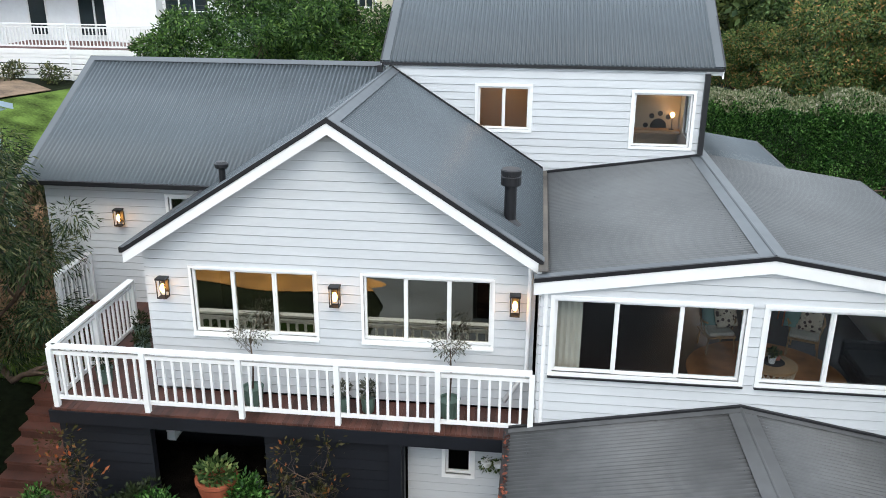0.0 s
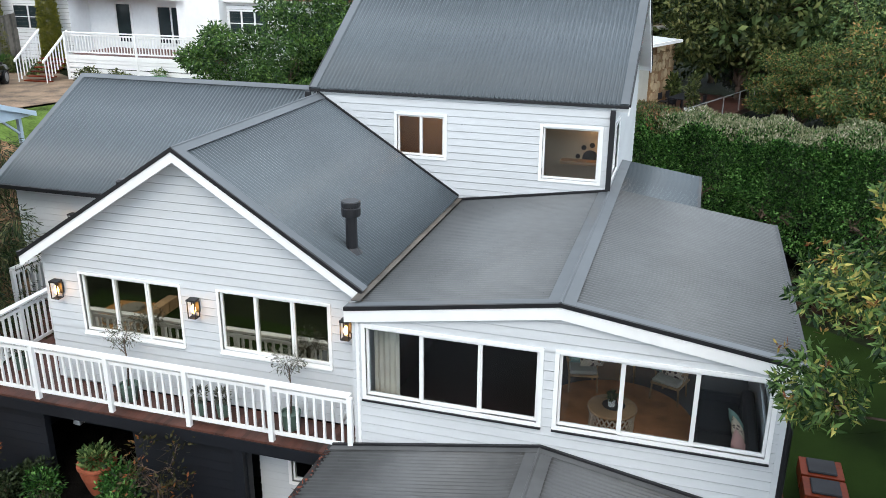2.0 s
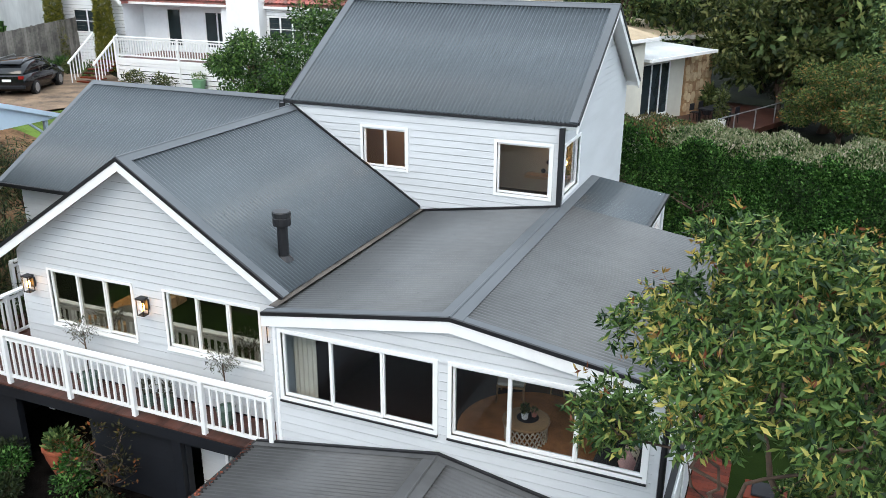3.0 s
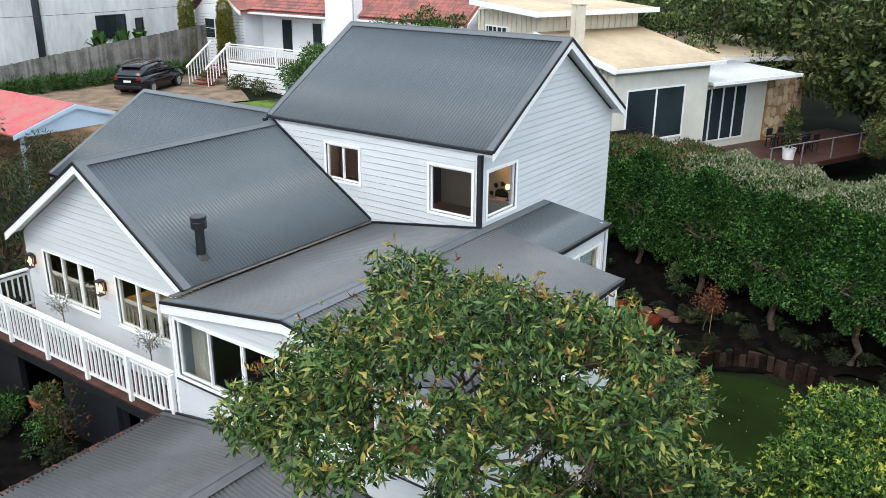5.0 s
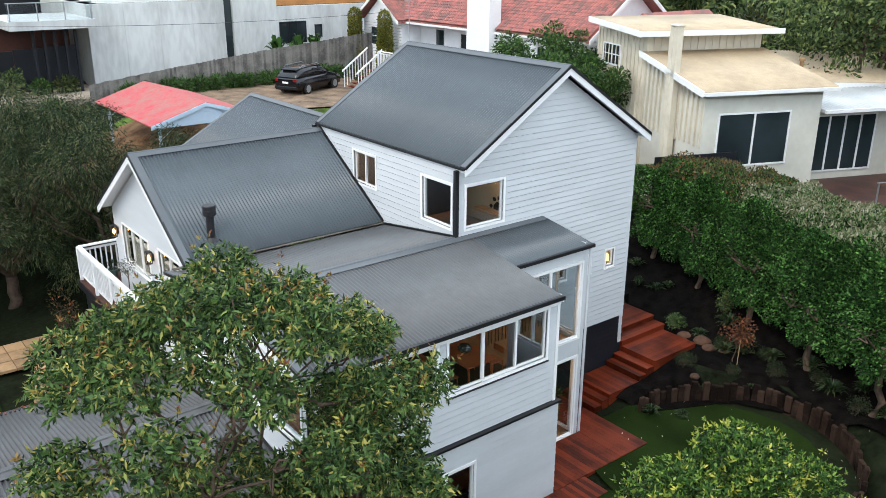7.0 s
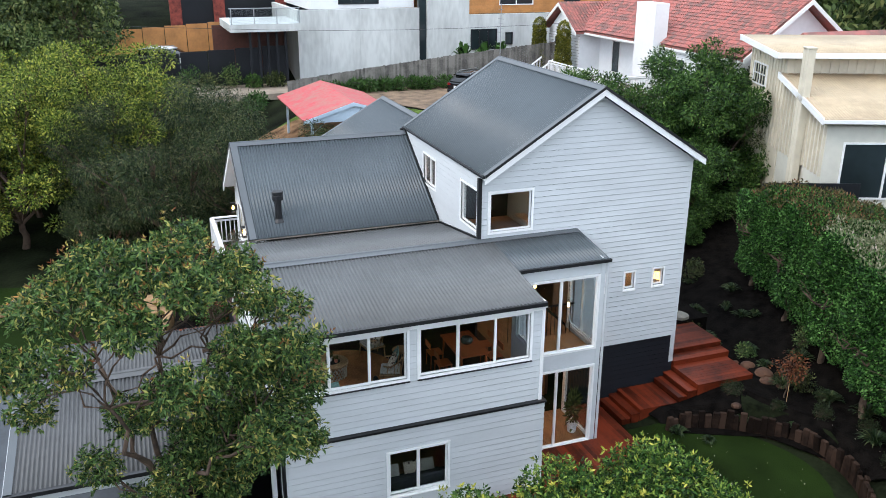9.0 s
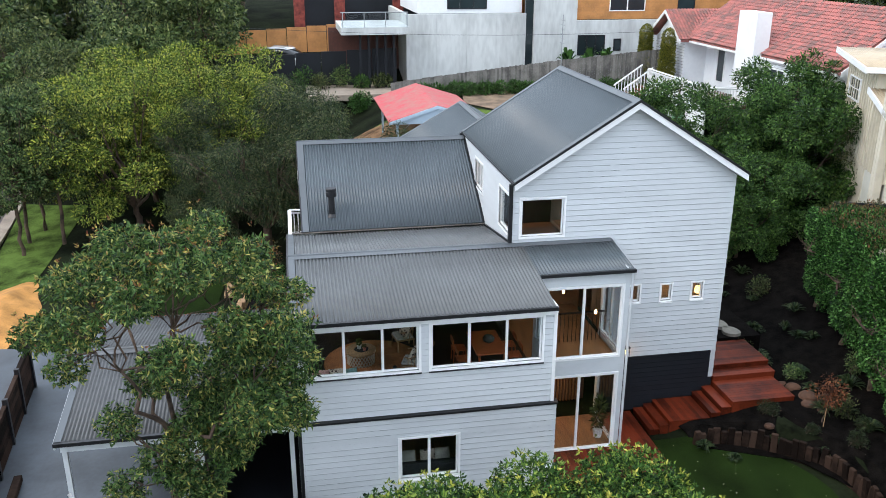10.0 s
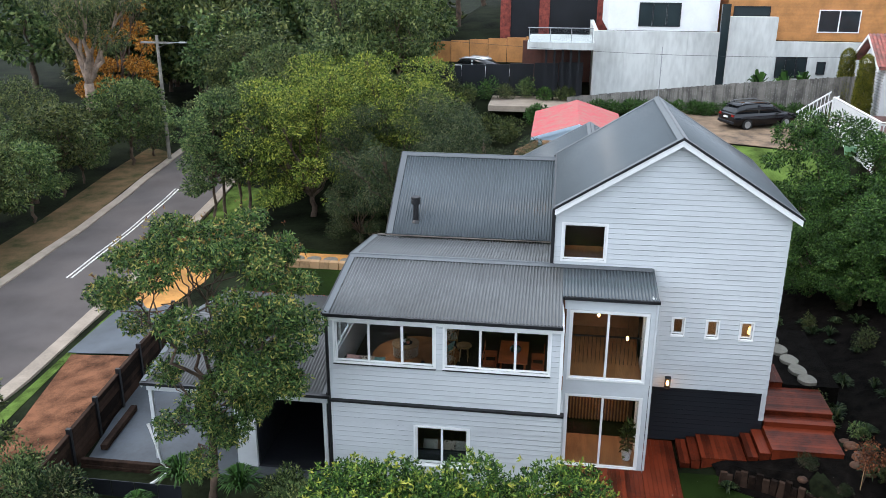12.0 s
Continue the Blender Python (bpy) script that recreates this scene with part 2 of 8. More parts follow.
def board_wall(parent, face, z0, z1, left, right, holes, material, pitch=0.17, thick=0.14, back=None, name="wall"):
    """A wall clad in lapped boards: a solid core with openings right through, and each board a piece on it.
    left, right: functions of the height that give the wall's ends."""
    cuts = sorted({z0, z1, *[z for h in holes for z in h[2:] if z0 < z < z1]})
    core = bmesh.new()
    n = max(1, int((z1 - z0) / 0.5))
    zs = sorted(set(cuts) | {z0 + (z1 - z0) * i / n for i in range(n + 1)})
    for a, b in zip(zs, zs[1:]):
        la, lb, ra, rb = left(a), left(b), right(a), right(b)
        for s, e in spans(min(la, lb), max(ra, rb), a, b, holes):
            s0, s1 = (la, lb) if s == min(la, lb) else (s, s)
            e0, e1 = (ra, rb) if e == max(ra, rb) else (e, e)
            hexa(core, [fp(face, u, d, a) for u, d in ((s0, 0), (e0, 0), (e0, -thick), (s0, -thick))] + [fp(face, u, d, b) for u, d in ((s1, 0), (e1, 0), (e1, -thick), (s1, -thick))])
    bmesh.ops.remove_doubles(core, verts=core.verts[:], dist=0.0005)
    wall = part(name, core, back or material, parent)
    z = z0
    while z < z1 - 0.02:
        t = min(z + pitch, z1)
        cz = sorted({z, t, *[c for c in cuts if z < c < t]})
        runs = []
        for a, b in zip(cz, cz[1:]):
            a = a + 0.014 if a == z else a
            da, db = 0.030 - 0.016 * (a - z) / pitch, 0.030 - 0.016 * (b - z) / pitch
            la, lb, ra, rb = left(a), left(b), right(a), right(b)
            for s, e in spans(min(la, lb), max(ra, rb), a, b, holes):
                s0, s1 = (la, lb) if s == min(la, lb) else (s, s)
                e0, e1 = (ra, rb) if e == max(ra, rb) else (e, e)
                if e1 - s1 < 0.01 and e0 - s0 < 0.01:
                    continue
                touch = [q for q in runs if any(s < v - 0.001 and e > u + 0.001 for u, v in q[1])]
                bm = touch[0][0] if touch else bmesh.new()
                hexa(bm, [fp(face, u, d, a) for u, d in ((s0, 0.001), (e0, 0.001), (e0, da), (s0, da))] + [fp(face, u, d, b) for u, d in ((s1, 0.001), (e1, 0.001), (e1, db), (s1, db))])
                if touch:
                    touch[0][1].append((s, e))
                    for q in touch[1:]:
                        spare = bpy.data.meshes.new("spare")
                        q[0].to_mesh(spare)
                        q[0].free()
                        bm.from_mesh(spare)
                        bpy.data.meshes.remove(spare)
                        touch[0][1].extend(q[1])
                        runs.remove(q)
                else:
                    runs.append([bm, [(s, e)]])
        for bm, _ in runs:
            bmesh.ops.remove_doubles(bm, verts=bm.verts[:], dist=0.0005)
            part("board", bm, material, wall)
        z = t
    return wall


def ring(face, u0, u1, z0, z1, t, d0, d1):
    """A rectangular frame of width t, one solid."""
    bm = bmesh.new()
    vs = [[[bm.verts.new(fp(face, u, d, z)) for u, z in ((u0 + k, z0 + k), (u1 - k, z0 + k), (u1 - k, z1 - k), (u0 + k, z1 - k))] for k in (0, t)] for d in (d0, d1)]
    for i in range(4):
        j = (i + 1) % 4
        bm.faces.new((vs[1][0][i], vs[1][0][j], vs[1][1][j], vs[1][1][i]))
        bm.faces.new((vs[0][0][i], vs[0][0][j], vs[0][1][j], vs[0][1][i]))
        bm.faces.new((vs[0][0][i], vs[0][0][j], vs[1][0][j], vs[1][0][i]))
        bm.faces.new((vs[0][1][i], vs[0][1][j], vs[1][1][j], vs[1][1][i]))
    return bm


def window(parent, face, u0, u1, z0, z1, bars=(), trim=0.07, proud=0.045, sill=True, frame_m=None, name="window", label="", glass=None):
    """A fixed or sliding window: casing, sash bars, each pane; bars: fractions of the width at which sashes meet."""
    fm = frame_m or M_WHITE
    win = part(name, ring(face, u0 - trim, u1 + trim, z0 - trim, z1 + trim, trim, -0.10, proud), fm, parent, label)
    edges = [u0] + [u0 + f * (u1 - u0) for f in bars] + [u1]
    for i in range(len(edges) - 1):
        a, b = edges[i] - (0.0 if i == 0 else 0.01), edges[i + 1] + (0.0 if i == len(edges) - 2 else 0.01)
        part("sash", ring(face, a, b, z0, z1, 0.045, -0.07 + 0.02 * (i % 2), -0.015 + 0.02 * (i % 2)), fm, win)
        bm = bmesh.new()
        fbox(bm, face, edges[i] + 0.02, edges[i + 1] - 0.02, -0.05, -0.044, z0 + 0.01, z1 - 0.01)
        pane = part("pane", bm, glass or M_GLASS, win)
        pane.visible_shadow = False
    if sill:
        bm = bmesh.new()
        fbox(bm, face, u0 - trim, u1 + trim, 0.0, proud + 0.03, z0 - trim - 0.03, z0 - trim)
        part("sill", bm, M_BLACK if sill == "black" else fm, win)
    return win


def corrugated(bm, p, across, down, length, amp=0.024, pitch=0.1, under=0.05):
    """A ribbed steel sheet from p: across (unit) times length, and the vector down the slope."""
    p, across, down = Vector(p), Vector(across), Vector(down)
    nrm = across.cross(down).normalized()
    if nrm.z < 0:
        nrm = -nrm
    n = int(length / pitch * 6)
    top, bot = [], []
    for i in range(n + 1):
        s = length * i / n
        o = amp * math.sin(2 * math.pi * s / pitch)
        a = p + across * s + nrm * o
        top.append(bm.verts.new(a))
        bot.append(bm.verts.new(a + down))
    for i in range(n):
        f = bm.faces.new((top[i], top[i + 1], bot[i + 1], bot[i]))
        f.smooth = True
    q = [p - nrm * under, p + across * length - nrm * under]
    u = [bm.verts.new(v) for v in (q[0], q[1], q[1] + down, q[0] + down)]
    bm.faces.new(u)
    bm.faces.new([*reversed(top), u[0], u[1]])
    bm.faces.new([*bot, u[2], u[3]])
    bm.faces.new([top[0], bot[0], u[3], u[0]])
    bm.faces.new([top[-1], bot[-1], u[2], u[1]])
    return bm


def strip(bm, p, q, wide, up, thick=0.02):
    """A flat bar from p to q: wide (vector) across, up (vector) its lift."""
    p, q, w, u = Vector(p), Vector(q), Vector(wide), Vector(up)
    hexa(bm, [p, q, q + w, p + w, p + u, q + u, q + w + u, p + w + u])
    return bm


def prism(bm, pts, v):
    """A triangle or polygon pushed along v into a solid."""
    a = [bm.verts.new(p) for p in pts]
    b = [bm.verts.new(Vector(p) + Vector(v)) for p in pts]
    bm.faces.new(a)
    bm.faces.new(b)
    for i in range(len(pts)):
        j = (i + 1) % len(pts)
        bm.faces.new((a[i], a[j], b[j], b[i]))
    return bm


def screws(bm, p, across, down, length, rows, step=0.152):
    p, across, down = Vector(p), Vector(across), Vector(down)
    nrm = across.cross(down).normalized()
    if nrm.z < 0:
        nrm = -nrm
    dn = down.normalized()
    for f in rows:
        for i in range(int(length / step)):
            c = p + across * (0.019 + i * step) + down * f + nrm * 0.008
            hexa(bm, [c + across * a + dn * b + nrm * h for h in (0, 0.01) for a, b in ((-0.006, -0.006), (0.006, -0.006), (0.006, 0.006), (-0.006, 0.006))])


def limb(bm, path, r0, r1, n=7):
    """A tapered bough along a list of places."""
    pts = [Vector(p) for p in path]
    rings = []
    for i, p in enumerate(pts):
        t = (pts[min(i + 1, len(pts) - 1)] - pts[max(i - 1, 0)]).normalized()
        u = t.orthogonal().normalized()
        w = t.cross(u)
        r = r0 + (r1 - r0) * i / (len(pts) - 1)
        rings.append([bm.verts.new(p + r * (u * math.cos(2 * math.pi * k / n) + w * math.sin(2 * math.pi * k / n))) for k in range(n)])
    for a, b in zip(rings, rings[1:]):
        best = min(range(n), key=lambda s: (a[0].co - b[s].co).length)
        for k in range(n):
            f = bm.faces.new((a[k], a[(k + 1) % n], b[(k + 1 + best) % n], b[(k + best) % n]))
            f.smooth = True
    bm.faces.new(rings[-1])


# ---- the house ----
house = thing("house", "two-storey pale grey weatherboard house with charcoal steel roofs", "house")
GAB_Y, SUN_Y, UP_Y = 13.35, 12.52, 19.1
SUN_X, UP_X, ENT_X = 7.12, 3.66, 5.52
SLOPE = 0.64
UR, US = 10.42, 0.625


def gable_l(z):
    return -6.83 if z < 5.58 else -6.83 + (z - 5.58) / SLOPE


def gable_r(z):
    return 0.12 if z < 5.64 else max(gable_l(z), 0.12 - (z - 5.64) / SLOPE)


def fixed(v):
    return lambda z: v


g_holes = [(-5.96, -3.73, 3.97, 5.19), (-2.86, -0.62, 3.98, 5.2)]
board_wall(house, ("S", GAB_Y), 2.78, 7.78, gable_l, gable_r, g_holes, M_BOARD)
for a, b, c, d in g_holes:
    window(house, ("S", GAB_Y), a, b, c, d, (0.33, 0.67), trim=0.05, glass=M_COATED)
board_wall(house, ("W", -6.83), 1.5, 5.6, fixed(GAB_Y + 0.14), fixed(17.15), [], M_BOARD)

# upper block
s_holes = [(-1.33, -0.17, 6.66, 7.62), (2.15, 3.42, 6.36, 7.55)]


def up_left(z):
    return -3.3 if z > 7.95 else max(-3.3, -3.3 + (7.98 - z) / SLOPE - 0.05)


board_wall(house, ("S", UP_Y), 5.6, 8.04, up_left, fixed(UP_X), s_holes, M_BOARD)
window(house, ("S", UP_Y), *s_holes[0], (0.5,), sill=False)
window(house, ("S", UP_Y), *s_holes[1], (), sill=False)


def up_s(z):
    return UP_Y + 0.0 if z < 8.02 else UP_Y + (z - 8.02) / US


def up_n(z):
    return 26.2 if z < 8.02 else max(up_s(z), 26.2 - (z - 8.02) / US)


e_holes = [(19.37, 20.68, 6.36, 7.52), (23.0, 23.34, 3.97, 4.52), (24.07, 24.41, 3.94, 4.49), (25.12, 25.48, 3.94, 4.49)]
board_wall(house, ("E", UP_X), 2.0, 10.2, lambda z: max(up_s(z), 22.3 if z < 5.9 else 0), up_n, e_holes, M_BOARD)
window(house, ("E", UP_X), *e_holes[0], (), sill=False)
for h in e_holes[1:]:
    window(house, ("E", UP_X), *h, (), trim=0.05)
board_wall(house, ("E", UP_X - 0.03), 0.0, 2.0, fixed(22.2), fixed(26.2), [], M_CHAR)
board_wall(house, ("N", 26.2), 1.0, 8.0, fixed(-3.3), fixed(UP_X), [], M_BOARD, pitch=0.3)
bm = B(-3.44, -3.3, 19.1, 26.2, 1.0, 8.0)
part("wall", bm, M_BOARD, house)
bm = bmesh.new()
prism(bm, ((-3.32, 19.1, 8.0), (-3.32, 26.2, 8.0), (-3.32, 22.7, 10.25)), (-0.08, 0, 0))
part("wall", bm, M_BOARD, house)

# sun room: south front under a low gable, east side with two runs of windows
w_holes = [(0.43, 3.41, 4.0, 5.29), (3.73, 6.93, 4.0, 5.3)]


def sun_l(z):
    return 0.2 if z < 5.48 else 3.7 - max(0.0, (6.02 - z)) / 0.15


def sun_r(z):
    return SUN_X if z < 5.5 else 3.7 + max(0.0, (6.02 - z)) / 0.15


board_wall(house, ("S", SUN_Y), 2.75, 5.98, sun_l, sun_r, w_holes, M_BOARD)
window(house, ("S", SUN_Y), *w_holes[0], (0.33, 0.67), sill="black")
window(house, ("S", SUN_Y), *w_holes[1], (0.31, 0.66), sill="black")
es_holes = [(12.76, 15.72, 4.02, 5.31), (16.06, 19.08, 4.02, 5.31)]
board_wall(house, ("E", SUN_X), 2.72, 5.46, fixed(SUN_Y), fixed(19.45), es_holes, M_BOARD)
for h in es_holes:
    window(house, ("E", SUN_X), *h, (0.34, 0.68), sill="black")
board_wall(house, ("W", 0.2), 2.75, 5.5, fixed(SUN_Y), fixed(GAB_Y), [], M_BOARD)
bm = bmesh.new()
limb(bm, [(0.02, 13.25, 5.55), (0.02, 13.25, 4.6), (0.02, 13.25, 3.55), (-0.08, 13.25, 3.4), (-0.36, 13.25, 2.95)], 0.04, 0.04, 10)
part("downpipe", bm, M_WHITE, house)
l_holes = [(15.19, 16.78, 0.74, 1.99)]
board_wall(house, ("E", SUN_X + 0.08), -0.4, 2.66, fixed(SUN_Y - 0.05), fixed(19.55), l_holes, M_BOARD)
window(house, ("E", SUN_X + 0.08), *l_holes[0], (0.5,))
bm = bmesh.new()
box(bm, SUN_X - 0.1, SUN_X + 0.14, SUN_Y - 0.05, 19.6, 2.66, 2.72)
part("ledge_flashing", bm, M_BLACK, house)
board_wall(house, ("N", 19.45), 2.72, 5.46, fixed(ENT_X), fixed(SUN_X), [(5.78, 6.9, 4.02, 5.31)], M_BOARD)
window(house, ("N", 19.45), 5.78, 6.9, 4.02, 5.31, (0.5,))
board_wall(house, ("N", 19.55), -0.4, 2.66, fixed(ENT_X), fixed(SUN_X + 0.08), [], M_BOARD)
for y0 in (SUN_Y - 0.03, 19.4):
    part("corner_board", B(SUN_X - 0.04, SUN_X + 0.045, y0, y0 + 0.09, 2.72, 5.46), M_WHITE if y0 > 15 else M_BOARD, house)

# glazed entry, two storeys of glass on the east and north
ent = thing("glazed_entry", "two-storey glazed entry bay with white frames and warm lit interior", "entry bay")
for z0, z1 in ((-0.02, 2.5), (3.12, 5.36)):
    window(ent, ("E", ENT_X), 19.72, 21.98, z0, z1, (0.49,), trim=0.06, sill=False)
    window(ent, ("N", 22.15), 3.75, 5.3, z0, z1, (0.5,) if z0 > 1 else (), trim=0.06, sill=False)
bm = bmesh.new()
fbox(bm, ("E", ENT_X), 19.56, 22.15, -0.12, 0.02, 2.57, 3.05)
fbox(bm, ("N", 22.15), 3.68, ENT_X - 0.0, -0.12, 0.02, 2.57, 3.05)
part("spandrel", bm, M_BOARD, ent, "pale grey panel between the glazed storeys")
bm = bmesh.new()
fbox(bm, ("E", ENT_X), 19.5, 22.15, -0.12, 0.02, 5.43, 5.82)
fbox(bm, ("N", 22.15), 3.68, ENT_X, -0.12, 0.02, 5.43, 5.9)
part("head_panel", bm, M_BOARD, ent)
part("corner_post", B(ENT_X - 0.12, ENT_X + 0.03, 22.05, 22.19, -0.1, 5.8), M_BOARD, ent)
part("corner_post", B(ENT_X - 0.12, ENT_X + 0.03, 19.56, 19.66, -0.1, 5.8), M_BOARD, ent)
bm = bmesh.new()
cyl(bm, (ENT_X + 0.06, 22.24, -0.1), (ENT_X + 0.06, 22.24, 5.75), 0.04, n=12)
part("downpipe", bm, M_BOARD, ent)

# west wing
board_wall(house, ("S", 17.15), 1.5, 5.72, fixed(-10.9), fixed(-6.83), [(-8.02, -7.0, 4.2, 5.32)], M_BOARD)
window(house, ("S", 17.15), -8.02, -7.0, 4.2, 5.32, (), sill=False)
part("wall", B(-10.9, -10.76, 17.15, 24.0, 1.5, 5.7), M_BOARD, house)
part("wall", B(-10.9, -3.3, 23.9, 24.04, 1.5, 5.7), M_BOARD, house)
bm = bmesh.new()
prism(bm, ((-10.85, 17.0, 5.7), (-10.85, 24.1, 5.7), (-10.85, 20.55, 7.72)), (-0.08, 0, 0))
part("wall", bm, M_BOARD, house)


# ---- roofs ----
def roof(name, p, across, down, length, material=M_ROOF, rows=(0.08, 0.5, 0.92), parent=None, amp=0.024):
    bm = bmesh.new()
    corrugated(bm, p, across, down, length, amp)
    ob = part(name, bm, material, parent or house)
    bm = bmesh.new()
    screws(bm, p, across, down, length, rows)
    tagged(part("roof_screws", bm, M_FLASH, ob), kind="stuff")
    return ob


# front gable
RZ = 7.98
roof("roof", (-3.3, 12.97, RZ), (0, 1, 0), (3.5, 0, -3.5 * SLOPE), 6.2)
roof("roof", (-3.3, 12.97, RZ), (0, 1, 0), (-3.65, 0, -3.65 * SLOPE), 6.2)
for s, w in ((1, 3.52), (-1, 3.68)):
    n = Vector((s * SLOPE, 0, 1)).normalized()
    d = Vector((s * w, 0, -w * SLOPE))
    bm = bmesh.new()
    strip(bm, Vector((-3.3, 12.93, RZ)) + n * 0.024, Vector((-3.3, 12.93, RZ)) + n * 0.02 + d, (0, 0.22, 0), n * 0.008)
    part("barge_flashing", bm, M_FLASH, house)
    bm = bmesh.new()
    strip(bm, Vector((-3.3, 12.90, RZ - 0.05)), Vector((-3.3, 12.90, RZ - 0.05)) + d, (0, 0.05, 0), (0, 0, 0.085))
    part("barge_trim", bm, M_BLACK, house)
    bm = bmesh.new()
    strip(bm, Vector((-3.3, 12.915, RZ - 0.24)), Vector((-3.3, 12.915, RZ - 0.24)) + d, (0, 0.04, 0), (0, 0, 0.19))
    part("barge_board", bm, M_WHITE, house)
    bm = bmesh.new()
    strip(bm, Vector((-3.3, 12.955, RZ - 0.1)), Vector((-3.3, 12.955, RZ - 0.1)) + d, (0, 0.42, 0), (0, 0, 0.03))
    part("soffit", bm, M_WHITE, house)
bm = bmesh.new()
for s in (1, -1):
    n = Vector((s * SLOPE, 0, 1)).normalized()
    strip(bm, Vector((-3.3, 12.93, RZ)) + n * 0.024, Vector((-3.3, 19.1, RZ)) + n * 0.024, Vector((s * 0.15, 0, -0.15 * SLOPE)), n * 0.008)
cyl(bm, (-3.3, 12.93, RZ + 0.02), (-3.3, 19.1, RZ + 0.02), 0.03, n=8)
part("ridge_cap", bm, M_FLASH, house)
bm = bmesh.new()
box(bm, -7.06, -6.93, 12.95, 17.0, 5.56, 5.66)
part("gutter", bm, M_BLACK, house)
# the valley against the sun room
bm = bmesh.new()
strip(bm, (0.14, 12.6, 5.70), (0.14, 19.1, 5.70), (0.16, 0, 0), (0, 0, 0.012))
part("valley_gutter", bm, mat("brown_valley", (0.10, 0.085, 0.07), 0.7, 0, 0.3, 10, 60, 0.1), house)
bm = bmesh.new()
for a, b in (((-3.35, 8.02), (0.2, 5.74)),):
    strip(bm, (a[0], 19.03, a[1]), (b[0], 19.03, b[1]), (0, 0.045, 0), (0, 0, 0.06))
strip(bm, (0.2, 19.03, 5.66), (3.7, 19.03, 6.18), (0, 0.045, 0), (0, 0, 0.05))
part("apron_flashing", bm, M_BLACK, house)

# upper block
for s, w in ((-1, 3.66), (1, 3.7)):
    roof("roof", (-3.5, 22.72, UR), (1, 0, 0), (0, s * w, -w * US), 7.48)
    n = Vector((0, s * US, 1)).normalized()
    d = Vector((0, s * w, -w * US))
    for x0, x1, xf in ((3.82, 4.02, 4.0), (-3.55, -3.35, -3.56)):
        bm = bmesh.new()
        strip(bm, Vector((x0, 22.72, UR)) + n * 0.024, Vector((x0, 22.72, UR)) + n * 0.02 + d, (x1 - x0, 0, 0), n * 0.008)
        part("barge_flashing", bm, M_FLASH, house)
        bm = bmesh.new()
        strip(bm, (xf, 22.72, UR - 0.05), Vector((xf, 22.72, UR - 0.05)) + d, (0.04, 0, 0), (0, 0, 0.085))
        part("barge_trim", bm, M_BLACK, house)
        bm = bmesh.new()
        strip(bm, (xf - 0.02 * (1 if xf > 0 else -1), 22.72, UR - 0.24), Vector((xf - 0.02 * (1 if xf > 0 else -1), 22.72, UR - 0.24)) + d, (0.035, 0, 0), (0, 0, 0.19))
        part("barge_board", bm, M_WHITE, house)
    bm = bmesh.new()
    strip(bm, (UP_X - 0.02, 22.72, UR - 0.12), Vector((UP_X - 0.02, 22.72, UR - 0.12)) + d, (0.34, 0, 0), (0, 0, 0.03))
    part("soffit", bm, M_WHITE, house)
    bm = bmesh.new()
    ye = 22.72 + s * w
    box(bm, -3.52, 4.0, ye - 0.06, ye + 0.06, UR - w * US - 0.075, UR - w * US - 0.015)
    part("gutter", bm, M_BLACK, house)
    bm = bmesh.new()
    yf = ye - s * 0.05
    box(bm, -3.4, 3.98, min(yf, yf - s * 0.05), max(yf, yf - s * 0.05), UR - w * US - 0.17, UR - w * US - 0.06)
    part("fascia", bm, M_WHITE, house)
bm = bmesh.new()
for s in (1, -1):
    n = Vector((0, s * US, 1)).normalized()
    strip(bm, Vector((-3.52, 22.72, UR)) + n * 0.024, Vector((4.02, 22.72, UR)) + n * 0.024, Vector((0, s * 0.15, -0.15 * US)), n * 0.008)
cyl(bm, (-3.52, 22.72, UR + 0.02), (4.02, 22.72, UR + 0.02), 0.03, n=8)
part("ridge_cap", bm, M_FLASH, house)
bm = bmesh.new()
box(bm, 3.62, 3.73, 18.98, 19.09, 6.2, 8.0)
part("downpipe", bm, M_BLACK, house)
bm = bmesh.new()
box(bm, -3.62, -3.5, 18.95, 19.05, 7.9, 8.05)
part("downpipe", bm, M_BLACK, house)

# west wing roof
WR, WS = 7.9, 0.565
for s in (-1, 1):
    roof("roof", (-11.2, 20.55, WR), (1, 0, 0), (0, s * 3.85, -3.85 * WS), 7.8)
    n = Vector((0, s * WS, 1)).normalized()
    d = Vector((0, s * 3.85, -3.85 * WS))
    bm = bmesh.new()
    strip(bm, Vector((-11.25, 20.55, WR)) + n * 0.024, Vector((-11.25, 20.55, WR)) + n * 0.02 + d, (0.17, 0, 0), n * 0.008)
    strip(bm, Vector((-11.25, 20.55, WR)) + n * 0.024, Vector((-3.4, 20.55, WR)) + n * 0.024, Vector((0, s * 0.15, -0.15 * WS)), n * 0.008)
    part("ridge_cap", bm, M_FLASH, house)
    bm = bmesh.new()
    strip(bm, (-11.24, 20.55, WR - 0.24), Vector((-11.24, 20.55, WR - 0.24)) + d, (0.03, 0, 0), (0, 0, 0.21))
    part("barge_board", bm, M_WHITE, house)
    bm = bmesh.new()
    ye = 20.55 + s * 3.85
    box(bm, -11.2, -3.5, ye - 0.06, ye + 0.06, 5.63, 5.73)
    part("gutter", bm, M_BLACK, house)

